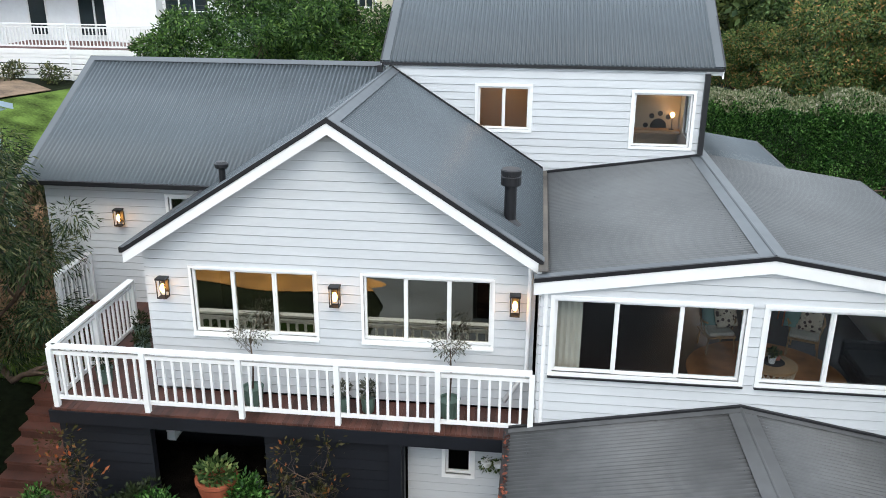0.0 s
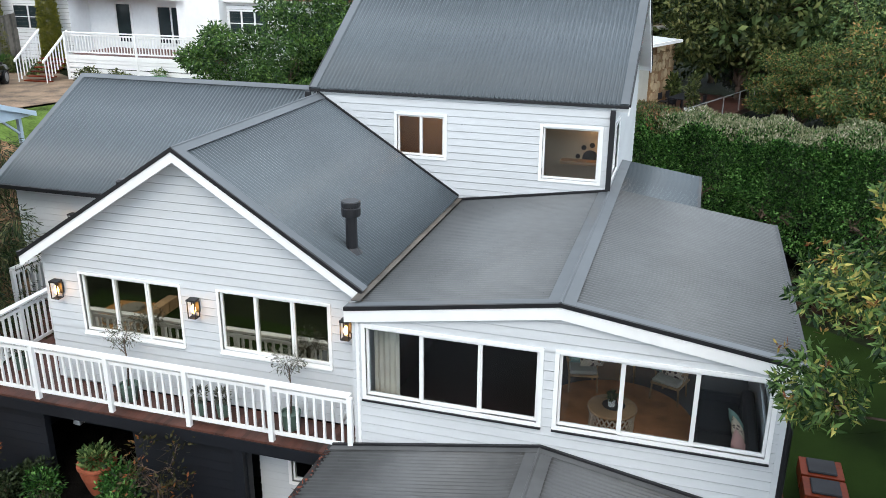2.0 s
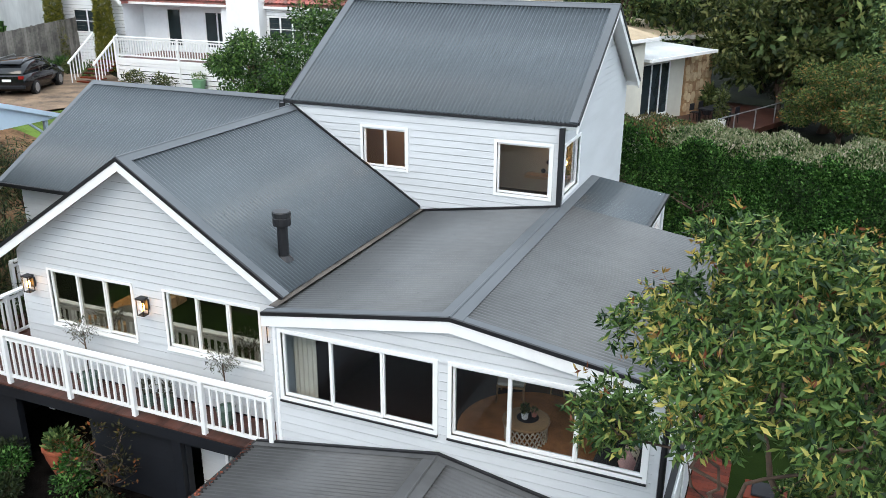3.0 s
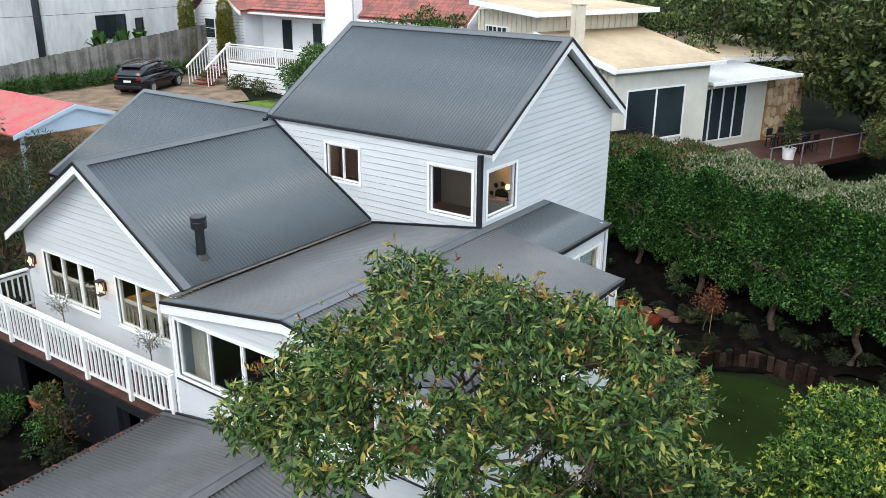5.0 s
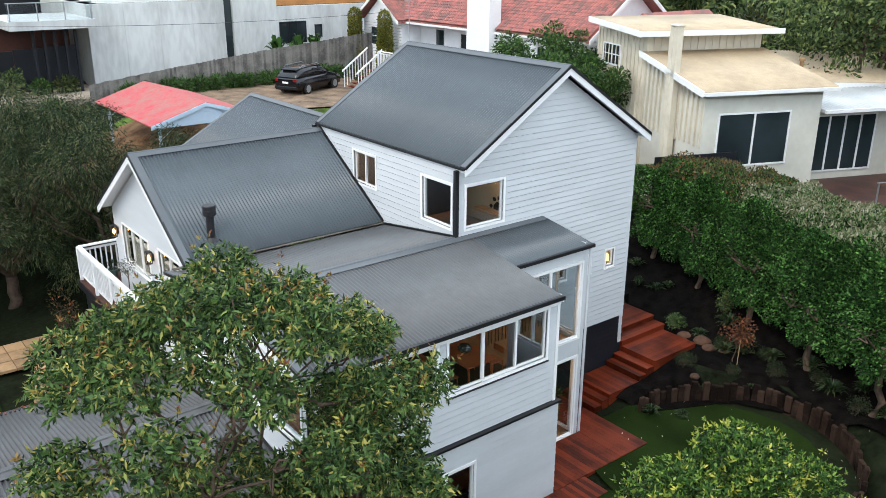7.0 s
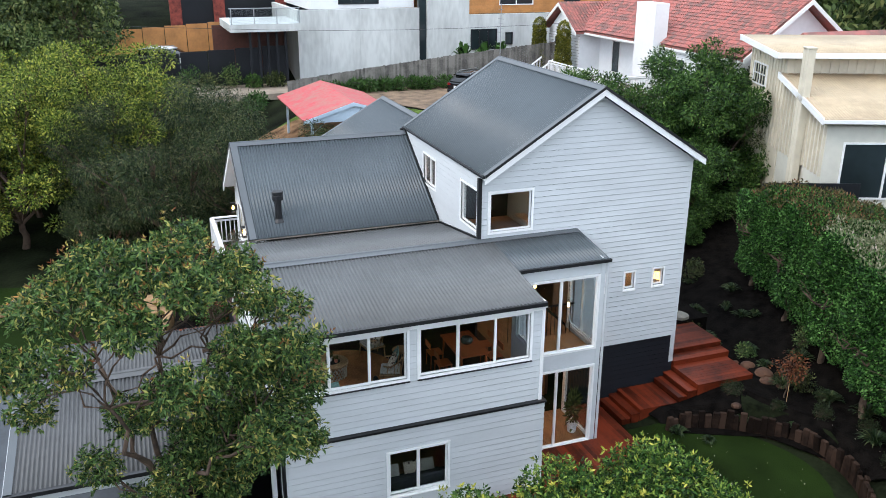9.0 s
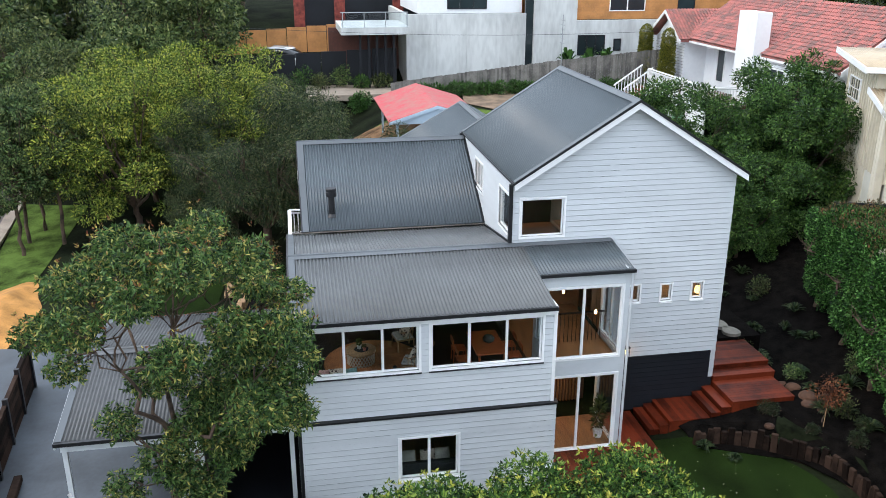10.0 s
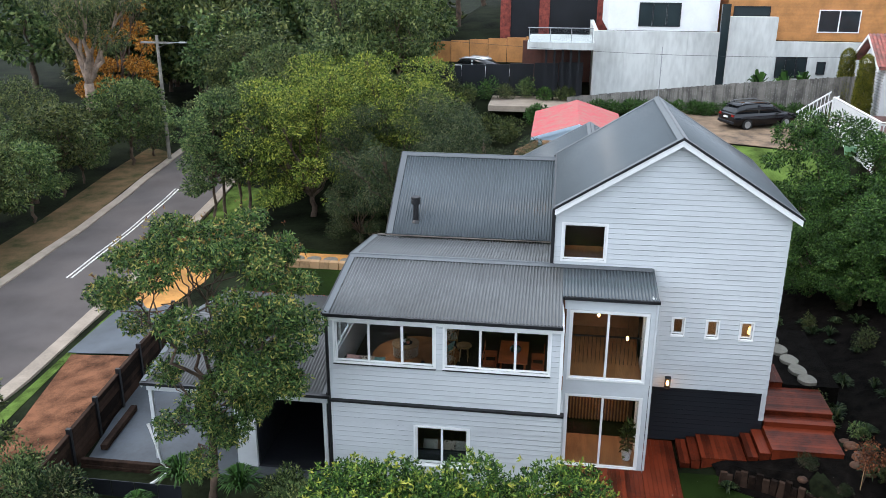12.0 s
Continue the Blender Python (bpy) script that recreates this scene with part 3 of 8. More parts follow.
# sun room and entry roof
ZR = 6.16
roof("roof", (3.7, 12.46, ZR), (0, 1, 0), (-3.5, 0, -0.525), 6.64, M_ROOF2, (0.1, 0.3, 0.5, 0.7, 0.9))
roof("roof", (3.7, 12.46, ZR), (0, 1, 0), (3.6, 0, -0.54), 6.95, M_ROOF2, (0.1, 0.3, 0.5, 0.7, 0.9))
roof("roof", (3.7, 19.41, ZR), (0, 1, 0), (1.95, 0, -0.2925), 2.84, M_ROOF, (0.1, 0.5, 0.9))
bm = bmesh.new()
strip(bm, (3.48, 12.44, ZR - 0.015), (3.48, 19.08, ZR - 0.015), (0.22, 0, 0.035), (0, 0, 0.008))
strip(bm, (3.7, 12.44, ZR + 0.02), (3.7, 22.2, ZR + 0.02), (0.22, 0, -0.035), (0, 0, 0.008))
cyl(bm, (3.7, 12.44, ZR + 0.02), (3.7, 19.1, ZR + 0.02), 0.03, n=8)
part("ridge_cap", bm, M_FLASH, house)
for s, w in ((-1, 3.62), (1, 3.62)):
    d = Vector((s * w, 0, -0.15 * w))
    bm = bmesh.new()
    strip(bm, (3.7, 12.41, ZR - 0.04), Vector((3.7, 12.41, ZR - 0.04)) + d, (0, 0.05, 0), (0, 0, 0.07))
    part("barge_trim", bm, M_BLACK, house)
    bm = bmesh.new()
    strip(bm, (3.7, 12.425, ZR - 0.25), Vector((3.7, 12.425, ZR - 0.25)) + d, (0, 0.04, 0), (0, 0, 0.21))
    part("barge_board", bm, M_WHITE, house)
    bm = bmesh.new()
    strip(bm, (3.7, 12.465, ZR - 0.1), Vector((3.7, 12.465, ZR - 0.1)) + d, (0, 0.14, 0), (0, 0, 0.03))
    part("soffit", bm, M_WHITE, house)
    bm = bmesh.new()
    strip(bm, Vector((3.7, 12.44, ZR + 0.015)), Vector((3.7, 12.44, ZR + 0.015)) + d, (0, 0.2, 0), (0, 0, 0.008))
    part("barge_flashing", bm, M_FLASH, house)
bm = bmesh.new()
box(bm, 7.24, 7.36, 12.46, 19.44, 5.53, 5.63)
box(bm, 5.6, 5.71, 19.44, 22.28, 5.79, 5.88)
part("gutter", bm, M_BLACK, house)
bm = bmesh.new()
box(bm, 7.14, 7.235, 12.6, 19.44, 5.38, 5.58)
part("fascia", bm, M_WHITE, house)
bm = bmesh.new()
box(bm, 3.7, 7.3, 19.42, 19.46, 5.46, 5.62)
part("fascia", bm, M_WHITE, house)
bm = bmesh.new()
cyl(bm, (7.22, 12.52, -0.4), (7.22, 12.52, 5.55), 0.05, n=12)
part("downpipe", bm, M_BLACK, house)
bm = bmesh.new()
cyl(bm, (0.28, 12.52, 2.8), (0.28, 12.52, 5.4), 0.04, n=12)
part("downpipe", bm, M_WHITE, house)

# flue and vent
flue = thing("flue", "black steel wood-heater flue with a wide cowl on the roof", "flue")
bm = bmesh.new()
lathe(bm, [(0.20, 0), (0.14, 0.06), (0.105, 0.10), (0.105, 0.78)], (-0.38, 13.95, 6.04))
part("pipe", bm, M_BLACK, flue)
bm = bmesh.new()
lathe(bm, [(0.17, 0), (0.175, 0.02), (0.175, 0.15), (0.165, 0.16), (0.165, 0.18), (0.178, 0.185), (0.178, 0.26), (0.16, 0.28)], (-0.38, 13.95, 6.75), 20)
part("cowl", bm, M_BLACK, flue)
vent = thing("roof_vent", "small black round roof vent on the gable roof", "vent")
bm = bmesh.new()
lathe(bm, [(0.09, 0), (0.06, 0.05), (0.06, 0.3)], (-5.78, 14.71, 6.36))
part("pipe", bm, M_BLACK, vent)
bm = bmesh.new()
lathe(bm, [(0.1, 0), (0.13, 0.03), (0.13, 0.09), (0.08, 0.13)], (-5.78, 14.71, 6.66))
part("cowl", bm, M_BLACK, vent)

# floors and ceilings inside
part("floor_slab", B(0.25, SUN_X - 0.02, 12.75, 19.3, 2.85, 3.0), M_ROOMSHADE, house)
part("floor_slab", B(0.25, ENT_X - 0.14, 19.3, 22.0, 2.75, 2.98), M_OAK, house)
part("floor_slab", B(3.6, ENT_X + 0.2, 19.5, 22.05, -0.12, -0.04), M_OAK, house)
part("ceiling_lining", B(0.25, SUN_X - 0.14, 12.75, 19.05, 5.36, 5.42), M_LINING, house)
# these walls are coloured near-black to stand in for indoor shade
part("inner_wall", B(0.2, 0.3, 12.8, 19.3, 3.0, 5.4), M_ROOMSHADE, house)
part("inner_wall", B(0.3, 3.6, 19.0, 19.08, 3.0, 5.4), M_ROOMSHADE, house)
part("inner_wall", B(-6.6, 0.05, 16.2, 16.3, 2.8, 5.2), M_ROOMSHADE, house)
part("ceiling_lining", B(-6.7, 0.0, 13.5, 16.3, 5.3, 5.36), M_LINING, house)
part("floor_slab", B(-6.7, 0.0, 13.5, 16.3, 2.8, 2.9), M_ROOMSHADE, house)
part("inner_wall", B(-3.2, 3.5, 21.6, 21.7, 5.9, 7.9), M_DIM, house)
# shade-coloured instead of plaster, so the upper room looks unlit
part("inner_wall", B(0.9, 1.0, 19.24, 21.6, 5.9, 7.9), M_ROOMSHADE, house)
part("ceiling_lining", B(-3.2, 3.52, 19.24, 21.7, 7.66, 7.7), M_DIM, house)
part("floor_slab", B(-3.2, 3.52, 19.24, 21.7, 5.7, 5.76), M_OAK, house)
part("inner_wall", B(-0.5, 3.5, 22.2, 26.0, 2.9, 2.98), M_OAK, house)
part("inner_wall", B(2.2, 2.3, 22.3, 26.0, 3.0, 5.5), M_DIM, house)
part("inner_wall", B(1.2, 1.3, 19.2, 22.2, -0.05, 5.6), mat("slatted_timber", (0.30, 0.13, 0.05), 0.5, 0, 0.2, 10, 60, 0.1), house)
part("inner_wall", B(1.3, 7.05, 19.3, 19.38, -0.05, 2.7), mat("blond_timber_lining", (0.42, 0.22, 0.10), 0.5, 0, 0.12, 10, 60, 0.1), house)


# ---- ground ----
def sm(t):
    t = min(1.0, max(0.0, t))
    return t * t * (3 - 2 * t)


def gz(x, y):
    """The height of the land: level round the house, climbing to the west and north."""
    west = sm((-x - 8.5) / 13) * sm((y - 9) / 12)
    west = max(west, sm((-x - 27) / 7) * sm((y + 1) / 8))
    north = sm((y - 26.5) / 9) * (1 - west)
    far = min(4.0, 0.22 * max(0.0, -x - 37)) * sm((y - 2) / 8) + 0.05 * max(0.0, y - 60)
    dip = -0.45 * sm((-y + 3) / 5) * sm((x + 30) / 15)
    d = math.hypot((x - 9.25) / 3.35, (y - 24.5) / 3.5)
    bed = sm((d - 1.03) / 0.12) * sm((x - 3.4) / 0.6) * sm((y - 24.0) / 1.0) * (0.32 + 0.4 * sm((y - 25.2) / 2.5)) * sm((17 - x) / 3)
    return 5.1 * west + max(2.3 * north, bed) + far + dip - 0.12 + 0.02 * math.sin(x * 0.9) * math.sin(y * 0.7)


bm = bmesh.new()
xs = [-900, -500, -300, -200, -140, -100, -80, -64, -52] + [-46 + 1.5 * i for i in range(28)] + [-4 + 0.4 * i for i in range(55)] + [18 + 2.0 * i for i in range(5)] + [28, 34, 44, 60, 90, 140, 220, 400, 900]
ys = [-900, -400, -200, -100, -60, -40, -28, -20] + [-16 + 1.5 * i for i in range(24)] + [20 + 0.4 * i for i in range(38)] + [35.5 + 1.5 * i for i in range(18)] + [64, 72, 84, 100, 130, 180, 260, 400, 900]
g = [[bm.verts.new((x, y, gz(x, y))) for x in xs] for y in ys]
for j in range(len(ys) - 1):
    for i in range(len(xs) - 1):
        bm.faces.new((g[j][i], g[j][i + 1], g[j + 1][i + 1], g[j + 1][i])).smooth = True
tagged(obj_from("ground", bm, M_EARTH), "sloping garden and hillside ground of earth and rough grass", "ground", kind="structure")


def cover(name, pts, material, label, lift=0.03, category="ground", cuts=6):
    """A patch of another surface, lying a little above the ground and following it."""
    bm = bmesh.new()
    v = [bm.verts.new((x, y, 0)) for x, y in pts]
    bm.faces.new(v)
    bmesh.ops.triangulate(bm, faces=bm.faces[:])
    bmesh.ops.subdivide_edges(bm, edges=bm.edges[:], cuts=cuts, use_grid_fill=True)
    for w in bm.verts:
        w.co.z = gz(w.co.x, w.co.y) + lift
    bmesh.ops.solidify(bm, geom=bm.faces[:], thickness=-0.02)
    return tagged(obj_from(name, bm, material), label, category, kind="structure")


def blob(cx, cy, rx, ry, n=28, wob=0.08, seed=1, turn=0.0):
    r = random.Random(seed)
    ph = [r.uniform(0, 6.28) for _ in range(3)]
    out = []
    for i in range(n):
        a = 2 * math.pi * i / n
        k = 1 + wob * (math.sin(2 * a + ph[0]) + 0.7 * math.sin(3 * a + ph[1]) + 0.4 * math.sin(5 * a + ph[2]))
        x, y = rx * k * math.cos(a), ry * k * math.sin(a)
        out.append((cx + x * math.cos(turn) - y * math.sin(turn), cy + x * math.sin(turn) + y * math.cos(turn)))
    return out


# road along the south, bending away to the west
def road_y(x):
    return -5.8 + 0.078 * (min(x, 2) + 9) - 0.0022 * max(0, -x - 20) ** 2


bm = bmesh.new()
bk = bmesh.new()
prev = None
xs = [120 - 6.0 * i for i in range(15)] + [30 - 2.0 * i for i in range(50)]
rows = []
for x in xs:
    y = road_y(x)
    rows.append((x, y))
for (xa, ya), (xb, yb) in zip(rows, rows[1:]):
    for n, (lo, hi) in enumerate(((-2.75, 3.1),)):
        za, zb = gz(xa, ya) + 0.06, gz(xb, yb) + 0.06
        hexa(bm, [(xa, ya + lo, za - 0.3), (xb, yb + lo, zb - 0.3), (xb, yb + hi, zb - 0.3), (xa, ya + hi, za - 0.3), (xa, ya + lo, za), (xb, yb + lo, zb), (xb, yb + hi, zb), (xa, ya + hi, za)])
    for lo, hi in ((3.1, 3.75), (-3.35, -2.75)):
        za, zb = gz(xa, ya) + 0.14, gz(xb, yb) + 0.14
        hexa(bk, [(xa, ya + lo, za - 0.3), (xb, yb + lo, zb - 0.3), (xb, yb + hi, zb - 0.3), (xa, ya + hi, za - 0.3), (xa, ya + lo, za), (xb, yb + lo, zb), (xb, yb + hi, zb), (xa, ya + hi, za)])
tagged(obj_from("road", bm, M_ASPHALT), "grey asphalt street with worn white centre lines", "road", kind="structure")
tagged(obj_from("kerb", bk, M_KERB), "pale concrete kerb along the street", "kerb", kind="structure")
bm = bmesh.new()
for x0, x1, off in ((-8.5, -24.5, 0.1), (-8.5, -24.5, -0.15), (-30, -44, 0.0)):
    n = 8
    for i in range(n):
        xa, xb = x0 + (x1 - x0) * i / n, x0 + (x1 - x0) * (i + 1) / n
        ya, yb = road_y(xa) + off, road_y(xb) + off
        za, zb = gz(xa, road_y(xa)) + 0.062, gz(xb, road_y(xb)) + 0.062
        hexa(bm, [(xa, ya, za), (xb, yb, zb), (xb, yb + 0.11, zb), (xa, ya + 0.11, za), (xa, ya, za + 0.006), (xb, yb, zb + 0.006), (xb, yb + 0.11, zb + 0.006), (xa, ya + 0.11, za + 0.006)])
tagged(obj_from("road_marking", bm, mat("road_line", (0.62, 0.6, 0.56), 0.8, 0, 0.2, 20, 90, 0.2)), "double white centre lines painted on the street", "road marking", kind="structure")

# drive, yard and garden surfaces
cover("driveway", [(-0.4, -1.0), (0.2, 3.1), (7.6, 4.4), (7.6, 12.5), (-0.5, 12.5), (-0.6, 9.4), (-4.6, 9.2), (-4.5, 2.9), (-6.2, -1.2)], M_CONC, "blue-grey smooth concrete driveway", 0.05, "driveway")
bm = bmesh.new()
for (xa, ya), (xb, yb) in (((-2.4, -1.0), (-1.9, 9.2)), ((-5.4, 1.2), (-0.1, 1.6)), ((-4.6, 3.6), (1.5, 3.9)), ((-4.5, 6.4), (-0.2, 6.4)), ((-4.2, -1.1), (-3.8, 3.0))):
    d = (Vector((xb, yb, 0)) - Vector((xa, ya, 0))).normalized()
    n = 10
    for i in range(n):
        p, q = Vector((xa, ya, 0)).lerp(Vector((xb, yb, 0)), i / n), Vector((xa, ya, 0)).lerp(Vector((xb, yb, 0)), (i + 1) / n)
        p.z, q.z = gz(p.x, p.y) + 0.046, gz(q.x, q.y) + 0.046
        strip(bm, p, q, (-d.y * 0.02, d.x * 0.02, 0), (0, 0, 0.01))
tagged(obj_from("expansion_joint", bm, M_BLACK), "dark expansion joints between the drive's concrete panels", "joint", kind="structure")
cover("bare_earth", [(-0.25, -0.75), (0.35, 2.9), (7.5, 3.9), (9.5, 3.6), (9.0, 1.2), (5.0, 0.5)], M_DIRT, "bare red-brown dirt verge beside the drive", 0.05)
cover("verge", [(14, -0.2), (-6.0, -1.4), (-18, -2.6), (-26, -3.4), (-25, 0.5), (-12, 0.5), (-6.4, -0.6), (0.5, -0.6), (9, 0.3), (14, 2)], M_GRASS, "green grass verge along the kerb", 0.035)
cover("dirt_verge", [(8, -8.0), (-8, -9.05), (-20, -10.1), (-34, -11.6), (-36, -14.5), (-20, -13.0), (-8, -12.0), (8, -11.0)], M_LITTER, "brown dirt and leaf-litter verge along the far kerb", 0.06, "verge")
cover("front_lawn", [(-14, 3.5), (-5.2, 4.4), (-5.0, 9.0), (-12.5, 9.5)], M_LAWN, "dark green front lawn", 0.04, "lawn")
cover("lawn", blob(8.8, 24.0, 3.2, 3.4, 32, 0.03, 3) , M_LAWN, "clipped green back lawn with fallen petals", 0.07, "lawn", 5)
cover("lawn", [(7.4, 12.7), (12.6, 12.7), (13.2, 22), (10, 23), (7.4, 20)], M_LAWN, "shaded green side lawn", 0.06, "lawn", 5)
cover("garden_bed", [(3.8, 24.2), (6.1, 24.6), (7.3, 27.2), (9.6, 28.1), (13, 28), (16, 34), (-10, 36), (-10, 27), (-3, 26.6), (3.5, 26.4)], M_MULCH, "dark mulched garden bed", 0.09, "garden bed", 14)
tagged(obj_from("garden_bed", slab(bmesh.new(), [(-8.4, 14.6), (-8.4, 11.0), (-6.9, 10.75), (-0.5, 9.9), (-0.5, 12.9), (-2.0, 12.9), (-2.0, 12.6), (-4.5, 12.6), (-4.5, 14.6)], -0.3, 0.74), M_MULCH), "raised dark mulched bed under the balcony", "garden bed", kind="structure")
cover("neighbour_drive", [(-21.5, 27), (-20, 33), (-28, 38), (-33, 36), (-33, 25), (-27, 24)], mat("leafy_gravel", (0.20, 0.135, 0.085), 0.95, 0, 0.3, 12, 120, 0.6, 0.03), "brown gravel drive with fallen leaves", 0.05, "driveway")
cover("neighbour_lawn", [(-19.5, 34.5), (-11.5, 32), (-11.4, 17), (-16, 16), (-24, 17), (-26.5, 23.5), (-21.2, 26.8)], M_GRASS, "bright green sloping lawn", 0.05, "lawn")


cover("shed_yard", [(-24.5, 16.4), (-13.6, 16.2), (-12.0, 18.5), (-12.2, 24.0), (-16, 25.5), (-22.5, 24.5)], mat("brown_leaf_litter", (0.21, 0.125, 0.07), 0.95, 0, 0.3, 14, 140, 0.6, 0.03, spec=0.05), "brown leaf-littered earth round the shelter", 0.075, "ground")


# ---- foliage helpers ----
RG = np.random.default_rng(7)


def leaf_mesh(name, pts, out, size, ratio=0.42, jitter=0.5, fold=0.25, droop=0.2):
    """One mesh of many leaves: each a kite folded along its rib. pts: places, out: outward directions."""
    n = len(pts)
    d = out + RG.normal(0, jitter, (n, 3))
    d[:, 2] -= droop
    d /= np.linalg.norm(d, axis=1)[:, None] + 1e-9
    r = RG.normal(0, 1, (n, 3))
    s = np.cross(d, r)
    s /= np.linalg.norm(s, axis=1)[:, None] + 1e-9
    u = np.cross(s, d)
    ln = size * RG.uniform(0.65, 1.3, n)[:, None]
    w = ln * ratio * 0.5
    a, tip = pts, pts + d * ln
    mid = pts + d * ln * 0.45
    lft, rgt = mid + s * w + u * w * fold, mid - s * w + u * w * fold
    co = np.stack([a, rgt, tip, lft], 1).reshape(-1, 3)
    base = np.arange(n)[:, None] * 4
    tri = (base + np.array([[0, 1, 2, 0, 2, 3]])).reshape(-1)
    me = bpy.data.meshes.new(name)
    me.vertices.add(len(co))
    me.vertices.foreach_set("co", co.reshape(-1).astype(np.float32))
    me.loops.add(len(tri))
    me.loops.foreach_set("vertex_index", tri.astype(np.int32))
    me.polygons.add(len(tri) // 3)
    me.polygons.foreach_set("loop_start", np.arange(0, len(tri), 3, dtype=np.int32))
    me.update(calc_edges=True)
    return me


def clump_points(clumps, count, shell=0.55):
    """Places and outward directions in a set of (x, y, z, rx, ry, rz) clumps, thicker towards their skins."""
    vol = np.array([c[3] * c[4] + c[4] * c[5] + c[3] * c[5] for c in clumps])
    num = np.maximum(1, (count * vol / vol.sum()).astype(int))
    P, O = [], []
    for c, k in zip(clumps, num):
        v = RG.normal(0, 1, (k, 3))
        v /= np.linalg.norm(v, axis=1)[:, None]
        rr = (shell + (1 - shell) * RG.random(k) ** 0.6) * (1 + RG.normal(0, 0.06, k))
        p = np.array(c[:3]) + v * rr[:, None] * np.array(c[3:6])
        P.append(p)
        O.append(v)
    return np.concatenate(P), np.concatenate(O)


def tufted(clumps, tufts, per, size, tuft_r, shell=0.6):
    """Leaves gathered in rosettes at twig ends."""
    p, o = clump_points(clumps, tufts, shell)
    q = np.repeat(p, per, 0) + RG.normal(0, tuft_r * 0.35, (len(p) * per, 3))
    dirs = np.repeat(o, per, 0) * 0.35 + RG.normal(0, 0.8, (len(p) * per, 3))
    return q, dirs


def wiggle(a, b, n, amp, rnd):
    a, b = Vector(a), Vector(b)
    return [a.lerp(b, i / n) + Vector((rnd.uniform(-1, 1), rnd.uniform(-1, 1), rnd.uniform(-0.4, 0.6))) * amp * math.sin(math.pi * i / n) for i in range(n + 1)]


def make_tree(name, label, category, at, clumps, leaf_m, count, size, ratio=0.4, trunk_r=0.16, fork=0.4, bark=None, tuft=0, droop=0.2, shell=0.55, seed=1, trunk_top=None, group="", limbs=None, jitter=0.5, boughs=(), places=None):
    """A tree: trunk with limbs to each clump of the crown, and the crown's leaves. Places are relative to its foot."""
    rnd = random.Random(seed)
    t = thing(name, label, category, group, at=at)
    if trunk_r:
        bm = bmesh.new()
        top = trunk_top or (0, 0, min(c[2] - c[5] * 0.3 for c in clumps) * fork + 0.6)
        limb(bm, wiggle((0, 0, -0.3), top, 5, 0.12, rnd), trunk_r, trunk_r * 0.75, 9)
        for c in clumps[: limbs or 14]:
            hub = Vector(top)
            if boughs:
                part("trunk" if c is clumps[0] else "bough", bm, bark or M_BARK, t)
                bm = bmesh.new()
                hub = min((Vector(h) for h in boughs), key=lambda h: (h - Vector(c[:3])).length)
                if c is clumps[0]:
                    for h in boughs:
                        limb(bm, wiggle(top, h, 7, 0.25, rnd), trunk_r * 0.5, trunk_r * 0.2, 8)
                        part("bough", bm, bark or M_BARK, t)
                        bm = bmesh.new()
            pth = wiggle(hub, (c[0], c[1], c[2]), 6, 0.3, rnd)
            limb(bm, pth, trunk_r * (0.18 if boughs else 0.5), trunk_r * (0.08 if boughs else 0.12), 6)
            for _ in range(3):
                e = (c[0] + rnd.uniform(-0.8, 0.8) * c[3], c[1] + rnd.uniform(-0.8, 0.8) * c[4], c[2] + rnd.uniform(-0.2, 0.8) * c[5])
                limb(bm, wiggle(pth[4], e, 4, 0.15, rnd), trunk_r * 0.16, trunk_r * 0.05, 5)
        part("bough" if boughs else "trunk", bm, bark or M_BARK, t)
    if places:
        p, o = places
    elif tuft:
        p, o = tufted(clumps, count // tuft, tuft, size, size * 0.5, shell)
    else:
        p, o = clump_points(clumps, count, shell)
    me = leaf_mesh("crown", p, o, size, ratio, jitter, 0.25, droop)
    me.materials.append(leaf_m)
    crown = new("crown", me)
    crown.parent = t
    return t


def crown_clumps(seed, n, r, z0, z1, cr=(0.9, 1.6), flat=0.75):
    """Many small uneven tufts of foliage that fill a crown."""
    n, cr = (n * 3, (cr[0] * 0.45, cr[1] * 0.62)) if n > 12 else (n, cr)
    rnd = random.Random(seed)
    out = []
    for i in range(n):
        a, k = rnd.uniform(0, 6.28), math.sqrt(rnd.random())
        z = z0 + (z1 - z0) * rnd.random()
        lim = r * math.sqrt(max(0.15, 1 - ((z - (z0 * 0.6 + z1 * 0.4)) / (z1 - z0)) ** 2 * 1.6))
        c = rnd.uniform(*cr)
        out.append((lim * k * math.cos(a), lim * k * math.sin(a), z, c, c, c * flat))
    return out


L_GUM = leaf_mat("flowering_gum_leaves", (0.009, 0.034, 0.009), (0.088, 0.182, 0.042), (0.36, 0.36, 0.085))
L_TIP = leaf_mat("young_tip_leaves", (0.17, 0.06, 0.025), (0.26, 0.23, 0.05), (0.4, 0.42, 0.09))
L_HEDGE = leaf_mat("hedge_leaves", (0.0045, 0.024, 0.005), (0.036, 0.125, 0.02), (0.13, 0.31, 0.07), 1.1)
L_LILLY = leaf_mat("yellow_green_leaves", (0.006, 0.028, 0.006), (0.055, 0.145, 0.024), (0.20, 0.32, 0.05), 1.1)
L_LTIP = leaf_mat("lime_tip_leaves", (0.10, 0.22, 0.03), (0.36, 0.42, 0.06), (0.5, 0.52, 0.10))
L_DARK = leaf_mat("dark_leaves", (0.012, 0.034, 0.010), (0.092, 0.15, 0.046), (0.22, 0.27, 0.08), 1.0, 1.0)
L_MID = leaf_mat("mid_green_leaves", (0.016, 0.045, 0.012), (0.095, 0.155, 0.042), (0.20, 0.25, 0.08), 1.0, 0.8)
